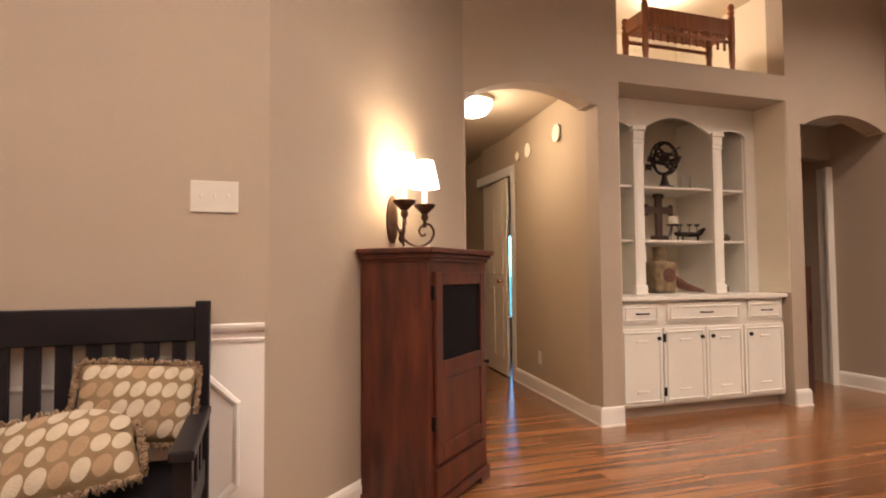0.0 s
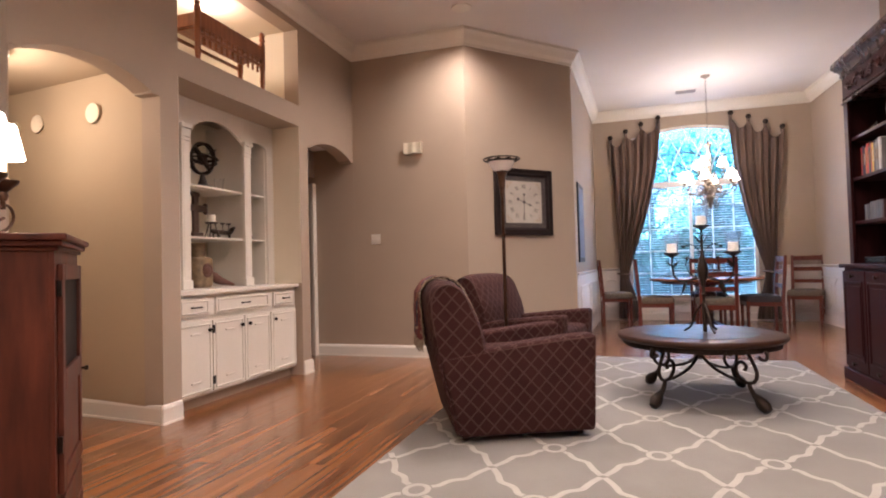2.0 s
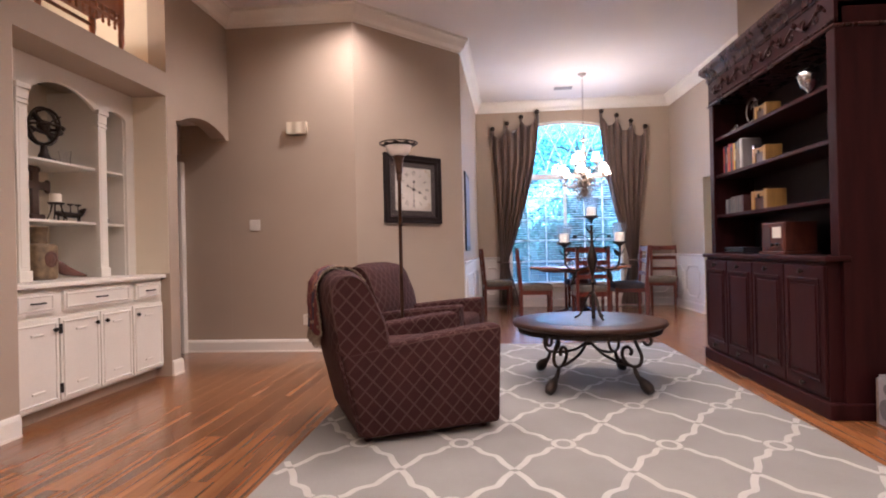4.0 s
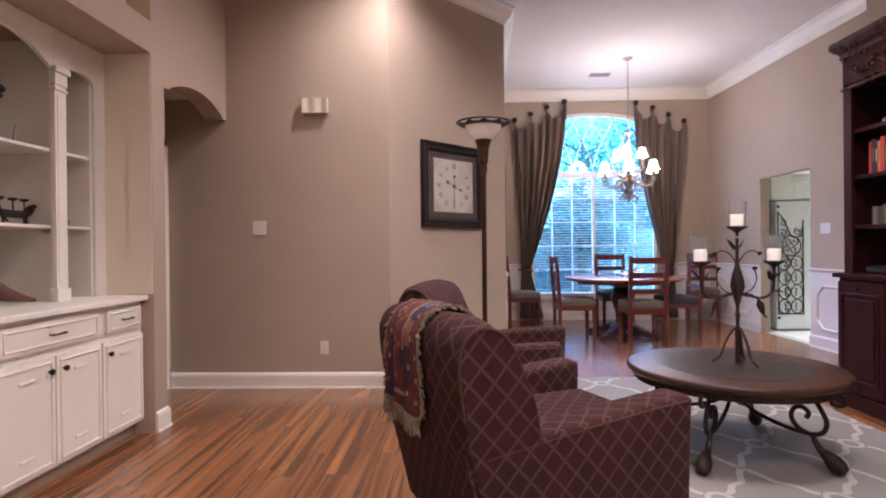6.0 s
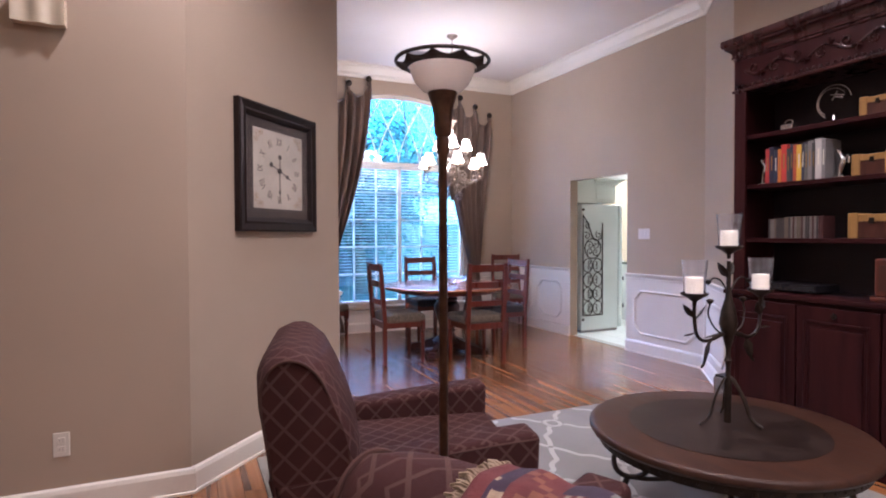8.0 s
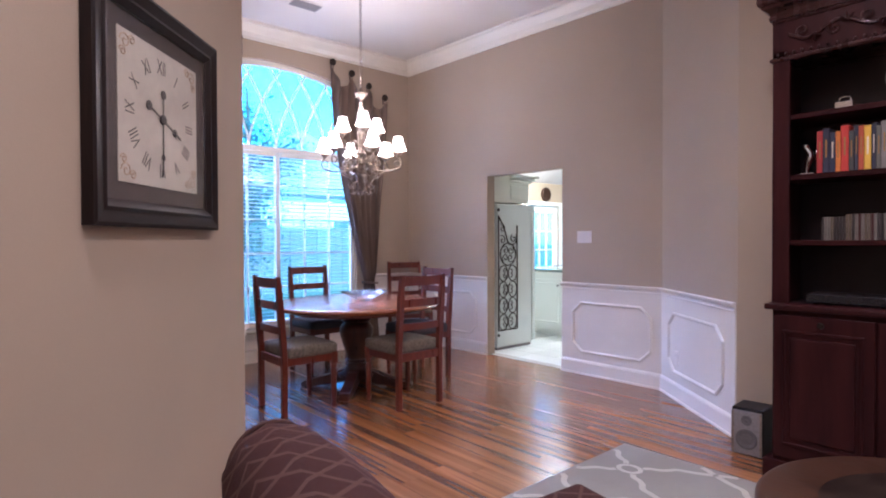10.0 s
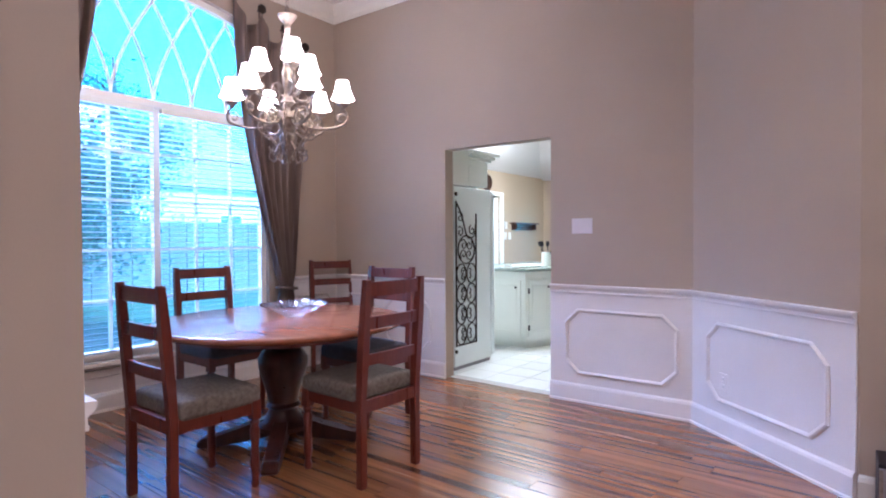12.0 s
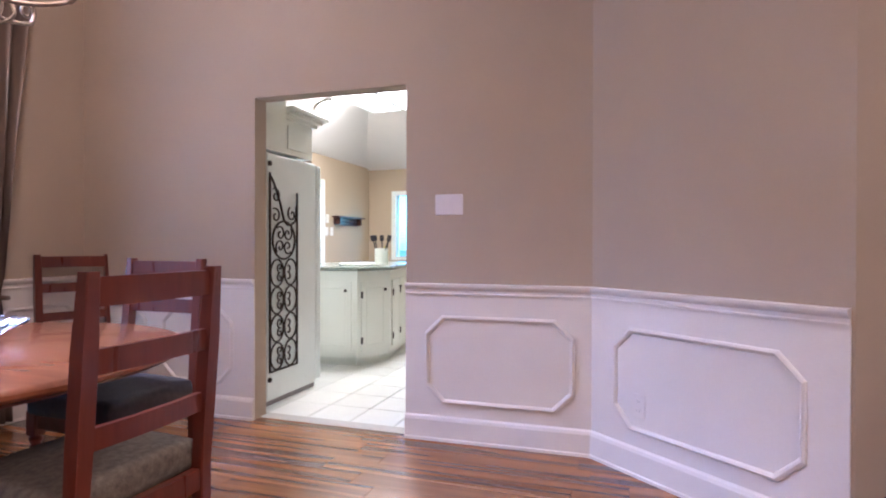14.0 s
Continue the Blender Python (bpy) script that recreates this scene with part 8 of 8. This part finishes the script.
def tree(x, y, hgt, spread, seed, label):
    r = random.Random(seed)
    t = thing("tree", pose(x, y, -0.15), label, "tree", "garden trees")
    bm = bmesh.new()
    tips = []
    trunk = smooth_line([(0, 0, 0), (0.05, 0.05, hgt * 0.2), (-0.05, 0.1, hgt * 0.42), (0.08, 0.0, hgt * 0.7), (0.0, 0.1, hgt * 0.95)], 4)
    tube(bm, trunk, [0.20 * (1 - 0.85 * i / (len(trunk) - 1)) + 0.012 for i in range(len(trunk))], 10)
    for k in range(22):
        h0 = r.uniform(0.28, 0.9)
        b = trunk[int(h0 * (len(trunk) - 1))]
        a = r.uniform(0, 2 * math.pi)
        ln = spread * r.uniform(0.5, 1.0) * (1.15 - h0 * 0.6)
        e = b + Vector((math.cos(a) * ln, math.sin(a) * ln, ln * r.uniform(0.1, 0.6)))
        mid = (b + e) / 2 + Vector((0, 0, ln * 0.1))
        tube(bm, smooth_line([b, mid, e], 3), [0.06 * (1 - 0.12 * q) for q in range(7)], 6)
        for q in range(5):
            f = r.uniform(0.35, 1.05)
            tips.append(b.lerp(e, f) + Vector((r.gauss(0, 0.25), r.gauss(0, 0.25), r.gauss(0, 0.2))))
    part("trunk", bm, BARK, t, smooth=True)
    V, F = [], []
    for p in tips:
        for q in range(52):
            c = p + Vector((r.gauss(0, 0.34), r.gauss(0, 0.34), r.gauss(0, 0.26)))
            d = Vector((r.gauss(0, 1), r.gauss(0, 1), r.gauss(0, 0.6))).normalized() * r.uniform(0.045, 0.085)
            s = d.orthogonal().normalized() * d.length * 0.45
            n = len(V)
            V += [c - d, c + s, c + d, c - s]
            F.append((n, n + 1, n + 2, n + 3))
    me = bpy.data.meshes.new("crown")
    me.from_pydata([tuple(v) for v in V], [], F)
    me.materials.append(LEAF)
    o = new("crown", me)
    o.parent = t


tree(15.6, 1.9, 4.3, 1.7, 1, "leafy green tree in the garden")
tree(16.8, -0.9, 4.6, 1.9, 2, "leafy green tree near the fence")
tree(21.5, 3.6, 8.0, 3.2, 3, "tall leafy tree behind the fence")
tree(22.5, 0.4, 8.5, 3.2, 4, "tall leafy tree behind the fence")
tree(23.0, -4.5, 7.0, 3.0, 5, "leafy tree beside the neighbour house")

# ---- floor planks and kitchen tiles, last ----
PW, PL = 0.127, 1.22
rng = random.Random(5)
plank_mesh = {}


def plank(length):
    if length not in plank_mesh:
        bm = bmesh.new()
        vs = box(bm, 0, length, 0, PW - 0.0012, -0.012, 0.0)
        top = [e for e in bm.edges if all(v.co.z > -0.001 for v in e.verts)]
        bmesh.ops.bevel(bm, geom=top, offset=0.0012, segments=1, affect="EDGES")
        plank_mesh[length] = finish(bm, "plank")
        plank_mesh[length].materials.append(PLANK)
    return plank_mesh[length]


near, rest = [], []
y, row = -1.55, 0
while y < 9.2:
    x = -3.3 - rng.random() * PL
    while x < 10.3:
        cx, cy = x + PL / 2, y
        lo, hi = (-3.3, 10.24) if y < 4.5 else (1.4, 6.1)
        if x < hi and x + PL > lo:
            d = min((cx - 4.0) ** 2 * 0.25 + (cy - 3.6) ** 2, (cx - 7.3) ** 2 * 0.6 + (cy - 0.4) ** 2)
            (near if d < 3.4 and x >= lo and x + PL <= hi else rest).append((x, y))
        x += PL
    y += PW
near.sort(key=lambda p: (p[0] - 5) ** 2 + (p[1] - 2) ** 2)
rest += near[290:]
for x, y in near[:290]:
    o = new("plank", plank(PL - 0.0012))
    o.location = (x, y, 0)
    o.parent = floor
bm_v, bm_f = [], []
for x, y in rest:
    k = len(bm_v)
    lo, hi = (-3.3, 10.24) if y < 4.5 else (1.4, 6.1)
    a, b, c, d = max(x, lo), min(x + PL - 0.0012, hi), y, y + PW - 0.0012
    bm_v += [(a, c, 0), (b, c, 0), (b, d, 0), (a, d, 0), (a, c, -0.012), (b, c, -0.012), (b, d, -0.012), (a, d, -0.012)]
    bm_f += [(k, k + 1, k + 2, k + 3), (k, k + 4, k + 5, k + 1), (k + 1, k + 5, k + 6, k + 2), (k + 2, k + 6, k + 7, k + 3), (k + 3, k + 7, k + 4, k)]
me = bpy.data.meshes.new("planks")
me.from_pydata(bm_v, [], bm_f)
me.materials.append(PLANK)
rest_planks = new("planks", me)
rest_planks.parent = floor
tagged(rest_planks, kind="stuff")

tile_bm = bx(0, 0.298, 0, 0.298, -0.012, 0.0, bev=0.003, seg=1)
tile_me = finish(tile_bm, "tile")
tile_me.materials.append(TILE)
kfloor = bpy.data.objects["kitchen_floor_bed"]
for i in range(10):
    for j in range(13):
        o = new("tile", tile_me)
        o.parent = kfloor
        o.location = (7.3 + i * 0.305, -1.60 - (j + 1) * 0.305, 0)
slab("threshold", 7.77, 8.80, -1.60, -1.50, -0.012, 0.003, GROUT, "pale threshold strip", "threshold")
